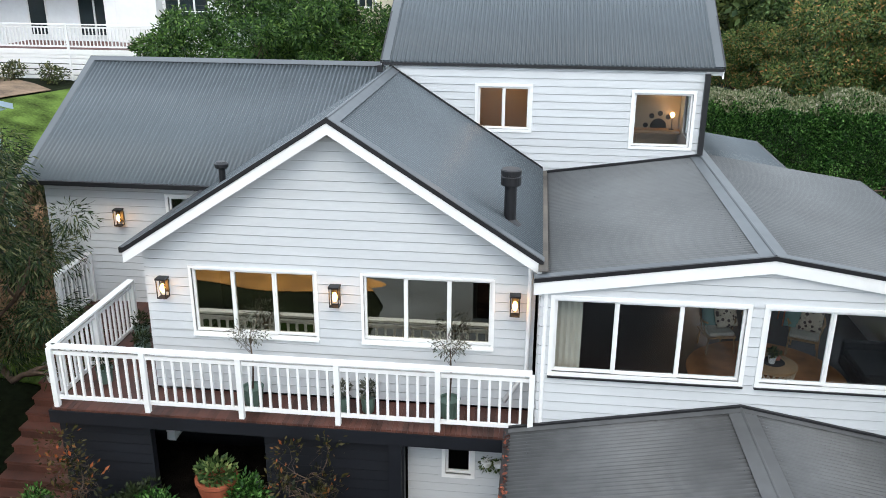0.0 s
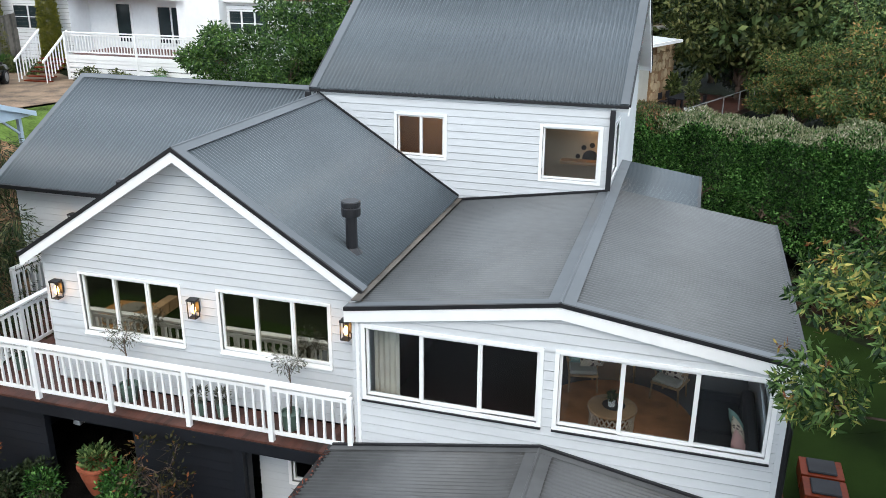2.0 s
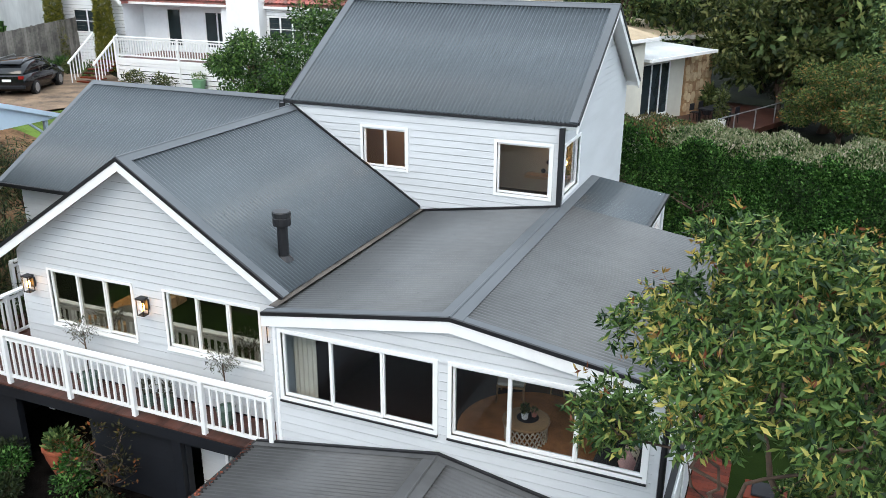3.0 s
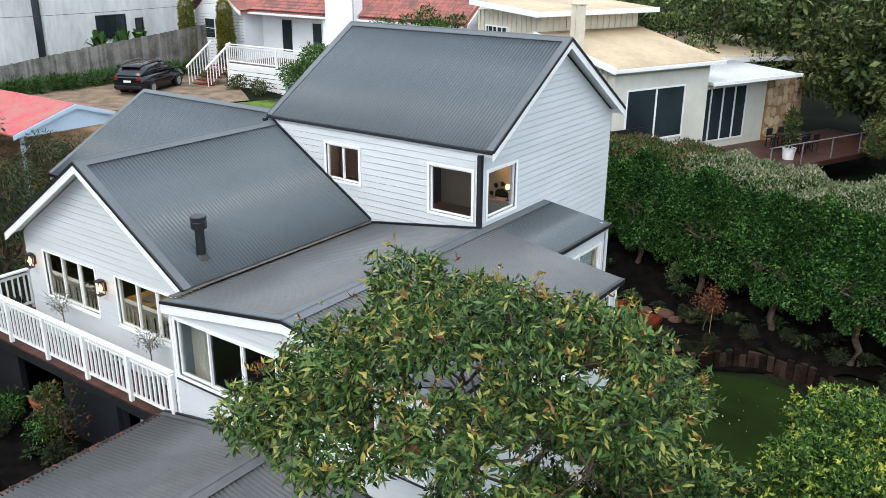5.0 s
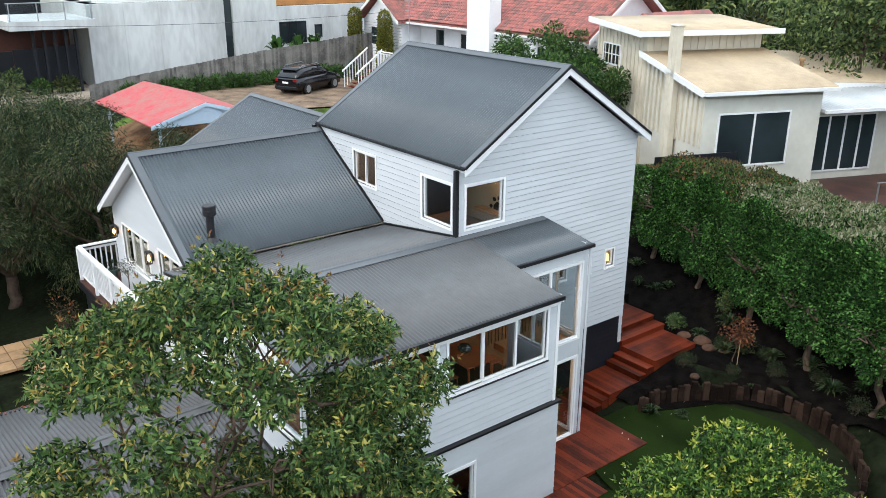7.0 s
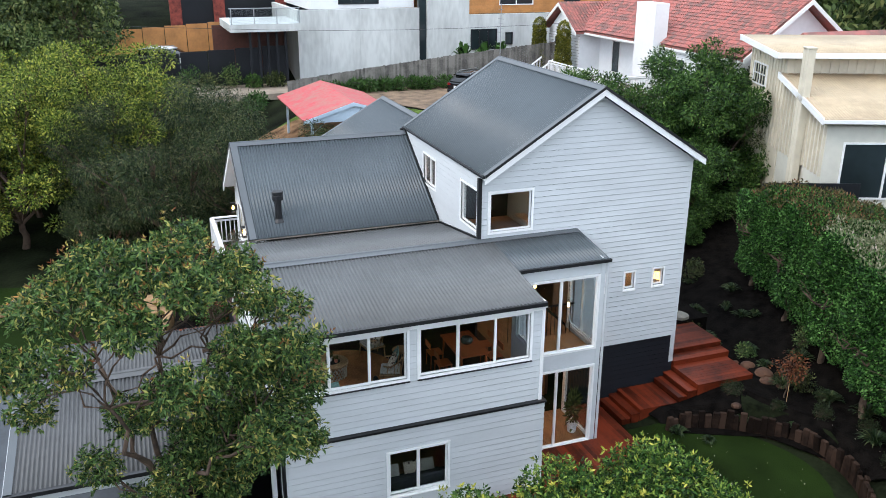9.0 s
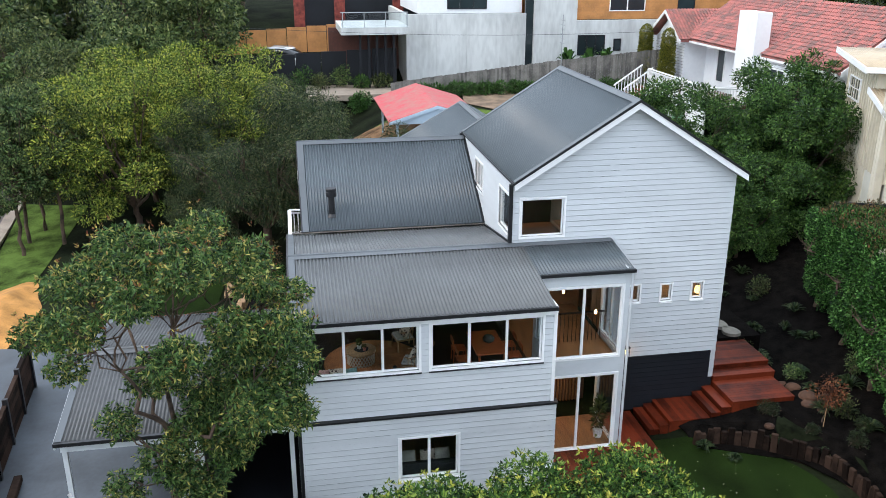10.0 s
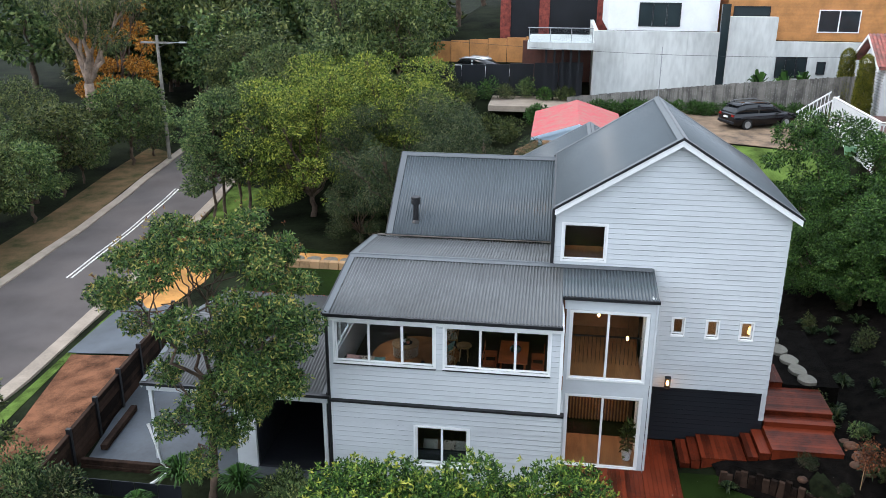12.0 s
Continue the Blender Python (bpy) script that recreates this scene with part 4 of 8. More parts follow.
L_LUSH = leaf_mat("lush_green_leaves", (0.008, 0.034, 0.007), (0.055, 0.135, 0.025), (0.13, 0.24, 0.05))
L_WATTLE = leaf_mat("olive_yellow_leaves", (0.012, 0.042, 0.007), (0.145, 0.235, 0.03), (0.39, 0.45, 0.065), 1.1)
L_WISPY = leaf_mat("wispy_needles", (0.006, 0.020, 0.007), (0.034, 0.068, 0.019), (0.13, 0.15, 0.06), 1.1)
L_RUST = leaf_mat("rust_brown_leaves", (0.06, 0.022, 0.010), (0.18, 0.075, 0.03), (0.26, 0.12, 0.045))
L_GOLD = leaf_mat("golden_leaves", (0.22, 0.10, 0.012), (0.42, 0.22, 0.03), (0.5, 0.3, 0.05))
L_GREY = leaf_mat("grey_green_leaves", (0.05, 0.065, 0.045), (0.17, 0.20, 0.14), (0.25, 0.28, 0.2))

# the flowering gum beside the carport: a broad dome of leaf rosettes on forked boughs
rg = random.Random(8)
gum = []
for k in range(26):
    r = 2.75 * math.sqrt((k + 0.5) / 26)
    a = 2.399 * k
    gum.append((0.15 + r * math.cos(a), 0.55 + r * math.sin(a), 9.0 - 0.22 * r * r + rg.uniform(-0.35, 0.3), rg.uniform(0.5, 0.78), rg.uniform(0.5, 0.75), rg.uniform(0.3, 0.45)))
gum += [(0.8, 3.0, 6.2, 0.75, 0.65, 0.5), (1.6, 2.6, 5.8, 0.8, 0.65, 0.5), (0.2, 2.4, 6.6, 0.8, 0.7, 0.5), (2.3, 2.2, 6.0, 0.7, 0.65, 0.5), (-0.6, 2.9, 6.1, 0.65, 0.6, 0.45), (1.2, 3.0, 5.2, 0.6, 0.5, 0.4), (-0.9, 0.1, 5.2, 0.5, 0.5, 0.36), (0.2, 1.2, 4.3, 0.6, 0.5, 0.42), (0.3, -0.9, 3.1, 0.55, 0.5, 0.4), (0.3, 0.9, 3.0, 0.65, 0.55, 0.42), (0.6, 1.7, 5.1, 0.6, 0.6, 0.42), (-0.3, -1.9, 5.9, 0.5, 0.5, 0.36), (0.9, 0.2, 2.3, 0.6, 0.5, 0.4), (0.2, 0.9, 4.9, 0.55, 0.5, 0.4), (0.5, 1.5, 5.8, 0.6, 0.55, 0.42), (-0.2, 0.6, 6.0, 0.5, 0.5, 0.4), (0.3, 1.9, 4.5, 0.55, 0.5, 0.4), (0.9, 2.3, 6.8, 0.7, 0.6, 0.45), (0.6, 2.2, 5.5, 0.7, 0.6, 0.45), (0.1, 1.5, 3.7, 0.55, 0.5, 0.4), (0.5, 0.4, 3.5, 0.5, 0.5, 0.4), (1.4, 1.8, 6.9, 0.7, 0.6, 0.4)]
gum += [(0.3, -0.1, 5.8, 0.6, 0.55, 0.42), (0.3, 1.0, 5.6, 0.6, 0.6, 0.45), (0.3, -0.85, 4.8, 0.5, 0.5, 0.4), (0.4, 0.55, 4.4, 0.6, 0.6, 0.45), (0.2, 1.4, 4.9, 0.6, 0.6, 0.45), (0.4, -0.15, 3.8, 0.55, 0.5, 0.4), (0.2, 1.5, 3.9, 0.55, 0.55, 0.4), (0.2, 2.2, 5.4, 0.6, 0.6, 0.45), (0.4, 2.5, 4.8, 0.5, 0.5, 0.4), (0.3, 0.6, 3.1, 0.55, 0.55, 0.4)]
make_tree("flowering_gum", "leafy flowering gum tree with red-tipped leaves and bare forked trunk", "tree", (9.4, 9.5, -0.1), gum, L_GUM, 92000, 0.12, 0.31, 0.14, 0.4, M_BARK, 9, 0.4, 0.3, 4, (0.0, 0.2, 3.9), limbs=58, boughs=((-1.2, -0.7, 6.4), (1.4, -0.4, 6.6), (-0.9, 1.5, 6.3), (1.2, 1.9, 5.2), (0.2, 0.5, 6.9), (0.2, 0.3, 3.2)))
p, o = tufted([(x, y, z + 0.18, a * 1.0, b * 1.0, c2) for x, y, z, a, b, c2 in gum[:26]], 260, 6, 0.12, 0.05, 0.85)
me = leaf_mesh("new_growth", p, o + np.array([0, 0, 0.6]), 0.09, 0.32)
me.materials.append(L_TIP)
tips = new("new_growth", me)
tips.parent = bpy.data.objects["flowering_gum"]

# the bright shrub under the camera's way
sh = [(0.0 + 0.5 * math.sin(2 * i), -3.2 + 0.62 * i, 3.2 + 0.35 * math.sin(1.7 * i), 1.15, 1.0, 0.95) for i in range(11)]
make_tree("pittosporum_shrub", "dense shrub with bright yellow-green new leaves", "shrub", (12.6, 17.5, -0.1), sh, L_LILLY, 58000, 0.105, 0.42, 0.08, 0.3, M_BARK, 7, -0.1, 0.6, 5, (0, 0, 1.2))

p, o = tufted([(x, y, z + 0.1, a * 1.02, b * 1.02, c2) for x, y, z, a, b, c2 in sh], 620, 8, 0.1, 0.04, 0.95)
me = leaf_mesh("new_growth", p, o + np.array([0, 0, 0.7]), 0.11, 0.36)
me.materials.append(L_LTIP)
tips = new("new_growth", me)
tips.parent = bpy.data.objects["pittosporum_shrub"]

# clipped hedge of small trees along the north garden
HEDGE_TURN = -0.33


def hedge_points(n, half, w, z0, z1, top=False):
    """Leaf places in the skin of a clipped block, with a soft uneven surface."""
    q = RG.uniform(-1, 1, (n, 3))
    f = RG.choice(5, n, p=(0.34, 0.2, 0.34, 0.06, 0.06)) if not top else np.full(n, 2)
    for k, (ax, sg) in enumerate(((1, -1), (1, 1), (2, 1), (0, -1), (0, 1))):
        m = f == k
        q[m, ax] = sg * (1 - np.abs(RG.normal(0, 0.09, m.sum())))
    o = q / (np.linalg.norm(q, axis=1)[:, None] + 1e-9)
    # rounded shoulders
    e = np.abs(q[:, 1])
    q[:, 2] -= (0.10 * e ** 6 + 0.09 * np.abs(q[:, 0]) ** 3) * (q[:, 2] > 0)
    q[:, 1] *= 1 - 0.13 * np.abs(q[:, 0]) ** 3
    q[:, 2] += 0.35 * np.maximum(0, -q[:, 2]) * (np.sin(7 * q[:, 0]) * 0.4 + np.cos(5 * q[:, 1]) * 0.4)
    p = np.stack([q[:, 0] * half, q[:, 1] * w, (z0 + z1) / 2 + q[:, 2] * (z1 - z0) / 2], 1)
    p[:, 2] += 0.24 * (q[:, 2] + 1) / 2 * np.sin(2.0 * p[:, 0] + z1) * np.cos(2.2 * p[:, 1] + 3 * z1)
    bump = 0.2 * np.sin(2.3 * p[:, 0] + 1.1) * np.sin(2.1 * p[:, 2] + 0.8 * p[:, 1]) + 0.08 * np.sin(5.1 * p[:, 0] + 2.2 * p[:, 1]) * np.cos(4.3 * p[:, 2] + p[:, 1])
    p += o * bump[:, None]
    c, s = math.cos(HEDGE_TURN), math.sin(HEDGE_TURN)
    for v in (p, o):
        v[:, 0], v[:, 1] = c * v[:, 0] - s * v[:, 1], s * v[:, 0] + c * v[:, 1]
    return p, o


L_BRONZE = leaf_mat("bronze_hedge_tips", (0.03, 0.05, 0.015), (0.11, 0.10, 0.035), (0.22, 0.10, 0.05))
L_FLUFF = leaf_mat("pale_hedge_flowers", (0.08, 0.13, 0.045), (0.20, 0.24, 0.12), (0.36, 0.36, 0.26))
for i, (hx, hy, top, w) in enumerate(((0.6, 33.6, 5.7, 1.8), (3.3, 32.9, 6.0, 1.8), (6.0, 32.1, 6.0, 1.8), (8.8, 31.1, 5.9, 1.8), (11.5, 30.1, 5.8, 1.8), (14.3, 29.0, 5.7, 1.8), (17.2, 27.9, 5.6, 1.8), (20.3, 26.7, 5.5, 1.9))):
    g0 = gz(hx, hy)
    ox, oy = 1.4 * math.sin(HEDGE_TURN), -1.4 * math.cos(HEDGE_TURN)
    back = np.array([-ox, -oy, 0.0])
    hp = hedge_points(38000, 1.66, w, 1.7 - g0 * 0.5, top - g0)
    hp = (hp[0] + back, hp[1])
    hc = [(0.9 * math.cos(k), 0.9 * math.sin(k), 2.6, 0.6, 0.6, 0.5) for k in range(6)]
    t = make_tree("hedge_tree", "clipped dense green hedge tree on bare trunks", "hedge", (hx + ox, hy + oy, gz(hx + ox, hy + oy)), hc, L_HEDGE, 0, 0.1, 0.56, 0.12, 0.5, M_BARK, 0, -0.2, 0.7, i, (0, 0, 1.8), "hedge along the back garden", limbs=6, places=hp, jitter=0.8)
    p, o = hedge_points(2400 if i < 2 else 4400, 1.6, w * 0.95, 1.7 - g0 * 0.5, top - g0 + 0.16, True)
    me = leaf_mesh("flowering_top", p + back, o * 0.3 + np.array([0, 0, 1.0]), 0.12, 0.4, 0.8)
    me.materials.append(L_BRONZE if i < 2 else L_FLUFF)
    tips = new("flowering_top", me)
    tips.parent = t

# ---- trees around ----
def scatter(proto, places, rnd):
    for x, y, s in places:
        o = copy_thing(proto, pose(x, y, gz(x, y) - 0.1, 0, 0, rnd.uniform(0, 360)) @ Matrix.Scale(s, 4))
        o.scale = (s, s, s * rnd.uniform(0.9, 1.1))


rn = random.Random(11)
T_WISPY = make_tree("wispy_tree", "dark weeping tree with fine drooping foliage", "tree", (-12.3, 15.3, gz(-12.3, 15.3)), [c for c in crown_clumps(2, 30, 3.6, 1.6, 7.4, (0.9, 1.6)) if c[0] + c[1] < 3.4 and not (c[1] + 0.7 * c[4] > 0.2 and c[2] + c[5] > 5.6)], L_WISPY, 46000, 0.17, 0.15, 0.24, droop=0.8, shell=0.2, seed=2, jitter=0.4)
T_WATTLE = make_tree("wattle_tree", "rounded tree with olive-yellow new foliage", "tree", (-19.5, 4.2, gz(-19.5, 4.2)), crown_clumps(3, 34, 4.6, 1.8, 8.7, (1.0, 1.7)), L_WATTLE, 46000, 0.15, 0.4, 0.2, seed=3, shell=0.5)
T_MID = make_tree("bushy_tree", "bushy mid-green garden tree", "tree", (-26.0, 0.5, gz(-26, 0.5)), crown_clumps(4, 22, 3.0, 2.6, 6.6, (0.9, 1.4)), L_MID, 10000, 0.24, 0.45, 0.16, limbs=5, seed=4, shell=0.35)
T_DARK = make_tree("dark_tree", "dense dark evergreen tree", "tree", (14.0, 48.0, gz(14, 48)), crown_clumps(5, 26, 3.6, 2.4, 8.0, (1.1, 1.7)), L_DARK, 15000, 0.2, 0.46, 0.24, limbs=5, seed=5, shell=0.35)
T_RUST = make_tree("rusty_tree", "rounded evergreen with rust-tinted new leaves", "tree", (13.5, 40.0, gz(13.5, 40)), crown_clumps(6, 22, 3.0, 2.0, 6.2, (1.0, 1.5)), leaf_mat("bronze_green_leaves", (0.02, 0.06, 0.016), (0.12, 0.20, 0.05), (0.38, 0.21, 0.07)), 32000, 0.16, 0.45, 0.2, limbs=5, seed=6, shell=0.35)
scatter(T_WISPY, [(-14.2, 11.3, 1.12), (-17.5, 9.5, 1.0), (-18.5, 13.5, 0.6), (-15.0, 8.3, 0.55), (-21, 12, 0.75)], rn)
low = [(-0.9, -0.4, 5.2), (-0.2, 0.3, 5.0), (-0.1, 0.6, 4.3), (0.2, 1.5, 3.9), (0.3, 2.1, 3.3), (-0.3, -0.5, 4.2), (0.1, 0.7, 3.2), (-0.1, -0.2, 2.6), (0.4, 1.5, 2.4), (-0.8, -1.0, 3.3)]
make_tree("wispy_tree", "low weeping tree with fine drooping foliage by the balcony stair", "tree", (-12.4, 18.2, gz(-12.4, 18.2)), [(a, b, c, 0.75, 0.75, 0.65) for a, b, c in low], L_WISPY, 13000, 0.17, 0.15, 0.1, droop=0.8, shell=0.1, seed=9, jitter=0.4)
T_BUSH = make_tree("leafy_bush_tree", "dense leafy green bush tree behind the house", "tree", (-12.6, 32.2, gz(-12.6, 32.2)), [(a, b, c * 0.95 - 0.4, d * 0.9, e * 0.9, f * 0.9) for a, b, c, d, e, f in crown_clumps(24, 24, 3.0, 1.6, 6.4, (0.8, 1.4))], L_LUSH, 26000, 0.16, 0.42, 0.16, seed=24, shell=0.3, limbs=6)
scatter(T_BUSH, [(-9.6, 32.6, 0.8), (-7.6, 30.6, 0.6), (-10.0, 37.4, 1.18), (-8.2, 35.8, 1.0), (-12.6, 38.0, 1.1), (-6.2, 33.2, 0.8), (-8, 34, 0.7), (-10.5, 36.5, 0.85), (-5.6, 32, 0.6)], rn)
scatter(T_WATTLE, [(-22.5, 8.5, 1.0), (-25, 4.5, 1.0)], rn)
scatter(T_MID, [(-31, 4, 1.1), (-33, -1, 1.1), (-38, 6, 1.0), (-44, 2, 1.2), (-30, -13, 1.0), (-22, -14, 1.0), (-13, -13.5, 0.9), (-5, -12.5, 0.75), (-28, 8.5, 1.0), (-25, 10.5, 0.9), (-40, -3, 1.2), (-30, 0.5, 0.9), (-48, 6, 1.1), (-37, 1.5, 1.0)], rn)
pts = [(20, 44, 1.1), (8, 56, 1.1), (0, 60, 1.2), (-8, 58, 1.1), (26, 52, 1.2), (-12.5, 38, 0.45), (-7, 39.5, 0.55)]
for k in range(75):
    a = k * 2.399
    pts.append((-26 - 1.0 * k + 6 * math.cos(a), -17 - 0.16 * k + 5.5 * math.sin(a) if k % 2 else -2 + 10 * math.sin(a) - 0.1 * k, 1.1 + 0.008 * k + 0.15 * math.sin(3 * a)))
for k in range(46):
    a = k * 2.399
    pts.append((46 - 1.7 * k + 3 * math.cos(a), 56 + 9 * math.sin(a) + 0.12 * k, 1.25 + 0.2 * math.sin(2 * a)))
pts = [p for p in pts if not (p[0] > -40 and abs(p[1] - (-5.8 + 0.078 * (p[0] + 9) - 0.0022 * max(0, -p[0] - 20) ** 2)) < 6.0) and not (-50 < p[0] < -27 and p[1] > 9 and p[1] < 52) and not (p[0] > -42 and -24 < p[1] < 2)]
pts = [p for p in pts if not (-52 < p[0] < -34 and -28 < p[1] < -12)]
pts += [(-12, -12.6, 0.75), (-6.5, -12.2, 0.75), (-1.5, -10.0, 0.85), (3.5, -11.5, 0.95), (-17, -13, 0.7), (-20.5, -15, 0.7), (-29, -15.5, 0.6), (-33, -12.8, 0.45), (-37, -14, 0.5), (-28, -20, 0.75), (-22, -20, 0.8), (-14, -17, 0.9), (-8, -16, 1.0), (-2, -16, 1.0), (-25, -14.2, 0.55), (-30, -19.5, 0.6), (9.6, 0.9, 0.62)]
pts += [(-36, -3.2, 0.95), (-40, -4.5, 1.1), (-33, -2.6, 0.8), (-44, -8.5, 1.0), (-50, -11, 1.2)]
pts += [(-58 - 6 * (k % 7) + 2 * math.sin(3 * k), -46 + 3.1 * k + 2 * math.cos(5 * k), 1.7 + 0.35 * math.sin(2.3 * k)) for k in range(26) if not -12 < -46 + 3.1 * k < 4 or k % 2]
far = [p for p in pts if p[0] < -44 or p[1] > 51]
pts = [p for p in pts if p not in far]
T_FAR = make_tree("distant_tree", "dense dark evergreen tree on the far hillside", "tree", (-70.0, -30.0, gz(-70, -30)), crown_clumps(15, 26, 3.6, 2.2, 8.0, (1.0, 1.7)), L_DARK, 7000, 0.36, 0.5, 0.24, limbs=2, seed=15, shell=0.35)
T_FAR2 = make_tree("distant_tree", "bushy mid-green tree on the far hillside", "tree", (-64.0, -22.0, gz(-64, -22)), crown_clumps(16, 24, 3.2, 1.8, 7.0, (0.9, 1.5)), L_MID, 7000, 0.34, 0.45, 0.2, limbs=2, seed=16, shell=0.35)
far = far[::2]
scatter(T_FAR, far[::2], rn)
scatter(T_FAR2, [(x, y, s * 1.1) for x, y, s in far[1::2]], rn)
scatter(T_DARK, pts[::2], rn)
scatter(T_MID, [(x, y, s * 1.1) for x, y, s in pts[1::2]], rn)
scatter(T_RUST, [(18.5, 36.5, 0.95), (16.0, 39.0, 1.15), (20.5, 34.8, 0.9), (10.5, 45.5, 0.8)], rn)
scatter(T_DARK, [(30, 36, 1.0), (25, 40, 1.1), (34, 44, 1.2)], rn)


# ---- balcony and the front below it ----
balcony = thing("balcony", "timber balcony with white balustrade and brown hardwood deck", "balcony")
POSTS = (-8.32, -6.62, -4.9, -3.18, -1.45, 0.12)


def rail_run(parent, p, q, z0=2.77, top=3.95, posts=True, gap=0.165):
    """One bay of balustrade between two places (x, y)."""
    p, q = Vector((*p, 0)), Vector((*q, 0))
    d = (q - p).normalized()
    s = Vector((-d.y, d.x, 0))

    def bar(name, w, h, z, a=0.0, b=0.0):
        bm = bmesh.new()
        strip(bm, p + d * a - s * w / 2 + Vector((0, 0, z)), q - d * b - s * w / 2 + Vector((0, 0, z)), s * w, (0, 0, h))
        part(name, bm, M_WHITE, parent)

    bar("top_rail", 0.15, 0.045, top - 0.045)
    bar("under_rail", 0.045, 0.07, top - 0.18)
    bar("bottom_rail", 0.045, 0.07, z0 + 0.11)
    n = max(2, int((q - p).length / gap))
    for i in range(1, n):
        c = p.lerp(q, i / n)
        bm = bmesh.new()
        w = 0.021
        strip(bm, c - d * w - s * w + Vector((0, 0, z0 + 0.17)), c + d * w - s * w + Vector((0, 0, z0 + 0.17)), s * 2 * w, (0, 0, top - z0 - 0.34))
        part("baluster", bm, M_WHITE, parent)


def rail_post(parent, x, y, z0=2.62, z1=3.91):
    part("post", B(x - 0.047, x + 0.047, y - 0.047, y + 0.047, z0, z1, bev=0.004), M_WHITE, parent)


for a, b in zip(POSTS, POSTS[1:]):
    rail_run(balcony, (a, 12.5), (b, 12.5))
for x in POSTS:
    rail_post(balcony, x, 12.46)
rail_run(balcony, (-8.32, 12.5), (-8.32, 14.05))
rail_run(balcony, (-8.32, 14.05), (-8.32, 15.6))
for y in (14.05, 15.6):
    rail_post(balcony, -8.32, y)
rail_run(balcony, (-10.03, 15.7), (-10.03, 17.05))
for y in (15.7, 17.05):
    rail_post(balcony, -10.03, y)
part("edge_beam", B(-8.46, -0.3, 12.36, 12.5, 2.46, 2.7), M_CHAR, balcony, "charcoal painted beam")
part("edge_beam", B(-8.46, -8.32, 12.5, 15.7, 2.46, 2.7), M_CHAR, balcony)
x = -8.4
while x < 0.15:
    part("deck_board", B(x, x + 0.087, 12.38, 13.33 if x > -6.9 else 15.7, 2.705, 2.75), M_MERBAU, balcony)
    x += 0.092
x = -10.1
while x < -6.9:
    part("deck_board", B(x, x + 0.087, 15.71, 17.13, 2.705, 2.75), M_MERBAU, balcony)
    x += 0.092
stair = thing("garden_stair", "dark hardwood stair from the deck down to the garden", "stairs")
for i in range(13):
    z = 2.75 - 0.19 * (i + 1)
    part("tread", B(-10.05, -8.48, 15.68 - 0.29 * (i + 1), 15.72 - 0.29 * i, z - 0.05, z), M_MERBAU, stair)
    part("riser", B(-10.0, -8.52, 15.66 - 0.29 * i, 15.69 - 0.29 * i, z, z + 0.14), M_MERBAU, stair)
part("stringer", B(-10.09, -10.03, 11.9, 15.7, -0.2, 0.4), M_CHAR, stair)

board_wall(house, ("S", 12.56), -0.2, 2.46, fixed(-8.4), fixed(-2.05), [(-6.68, -4.56, -0.2, 2.35)], M_CHAR, pitch=0.2)
part("wall", B(-8.4, -8.28, 12.7, 17.0, 0.0, 2.46), M_CHAR, house)
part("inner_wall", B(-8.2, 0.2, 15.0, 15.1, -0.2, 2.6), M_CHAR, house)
part("post", B(-2.3, -2.08, 12.42, 12.64, -0.2, 2.46), M_CHAR, house)
board_wall(house, ("S", 13.0), -0.2, 2.46, fixed(-2.05), fixed(0.2), [(-1.36, -0.9, 1.55, 2.12)], M_BOARD)
window(house, ("S", 13.0), -1.36, -0.9, 1.55, 2.12, (), sill=False)
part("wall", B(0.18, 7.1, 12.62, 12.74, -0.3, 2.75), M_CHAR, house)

# ---- carport ----
carport = thing("carport", "open carport with low charcoal steel gable roof", "carport")
roof("roof", (3.5, 6.5, 3.53), (0, 1, 0), (3.72, 0, -0.667), 6.05, M_ROOF3, (0.08, 0.36, 0.64, 0.92), carport)
roof("roof", (3.5, 6.5, 3.53), (0, 1, 0), (-3.72, 0, -0.667), 6.05, M_ROOF3, (0.08, 0.36, 0.64, 0.92), carport)
bm = bmesh.new()
for s in (1, -1):
    strip(bm, (3.5, 6.48, 3.555), (3.5, 12.5, 3.555), (s * 0.22, 0, -0.04), (0, 0, 0.008))
cyl(bm, (3.5, 6.48, 3.556), (3.5, 12.5, 3.556), 0.028, n=8)
part("ridge_cap", bm, M_ROOF3, carport)
for s in (1, -1):
    bm = bmesh.new()
    strip(bm, (3.5, 6.46, 3.555), (3.5 + s * 3.74, 6.46, 2.885), (0, 0.18, 0), (0, 0, 0.008))
    part("barge_flashing", bm, M_FLASH, carport)
    bm = bmesh.new()
    strip(bm, (3.5, 6.44, 3.33), (3.5 + s * 3.74, 6.44, 2.66), (0, 0.04, 0), (0, 0, 0.2))
    part("barge_board", bm, M_BOARD, carport)
    bm = bmesh.new()
    strip(bm, (3.5, 12.3, 3.562), (3.5 + s * 3.74, 12.3, 2.892), (0, 0.17, 0), (0, 0, 0.008))
    part("apron_flashing", bm, M_ROOF3, carport)
    bm = bmesh.new()
    strip(bm, (3.5, 12.43, 3.56), (3.5 + s * 3.74, 12.43, 2.89), (0, 0.055, 0), (0, 0, 0.045))
    part("apron_upstand", bm, M_BLACK, carport)
    xe = 3.5 + s * 3.76
    part("gutter", B(xe - 0.06, xe + 0.06, 6.45, 12.56, 2.77, 2.87), M_BLACK, carport)
    part("beam", B(xe - s * 0.2 - 0.05, xe - s * 0.2 + 0.05, 6.55, 12.5, 2.5, 2.76), M_BOARD, carport)
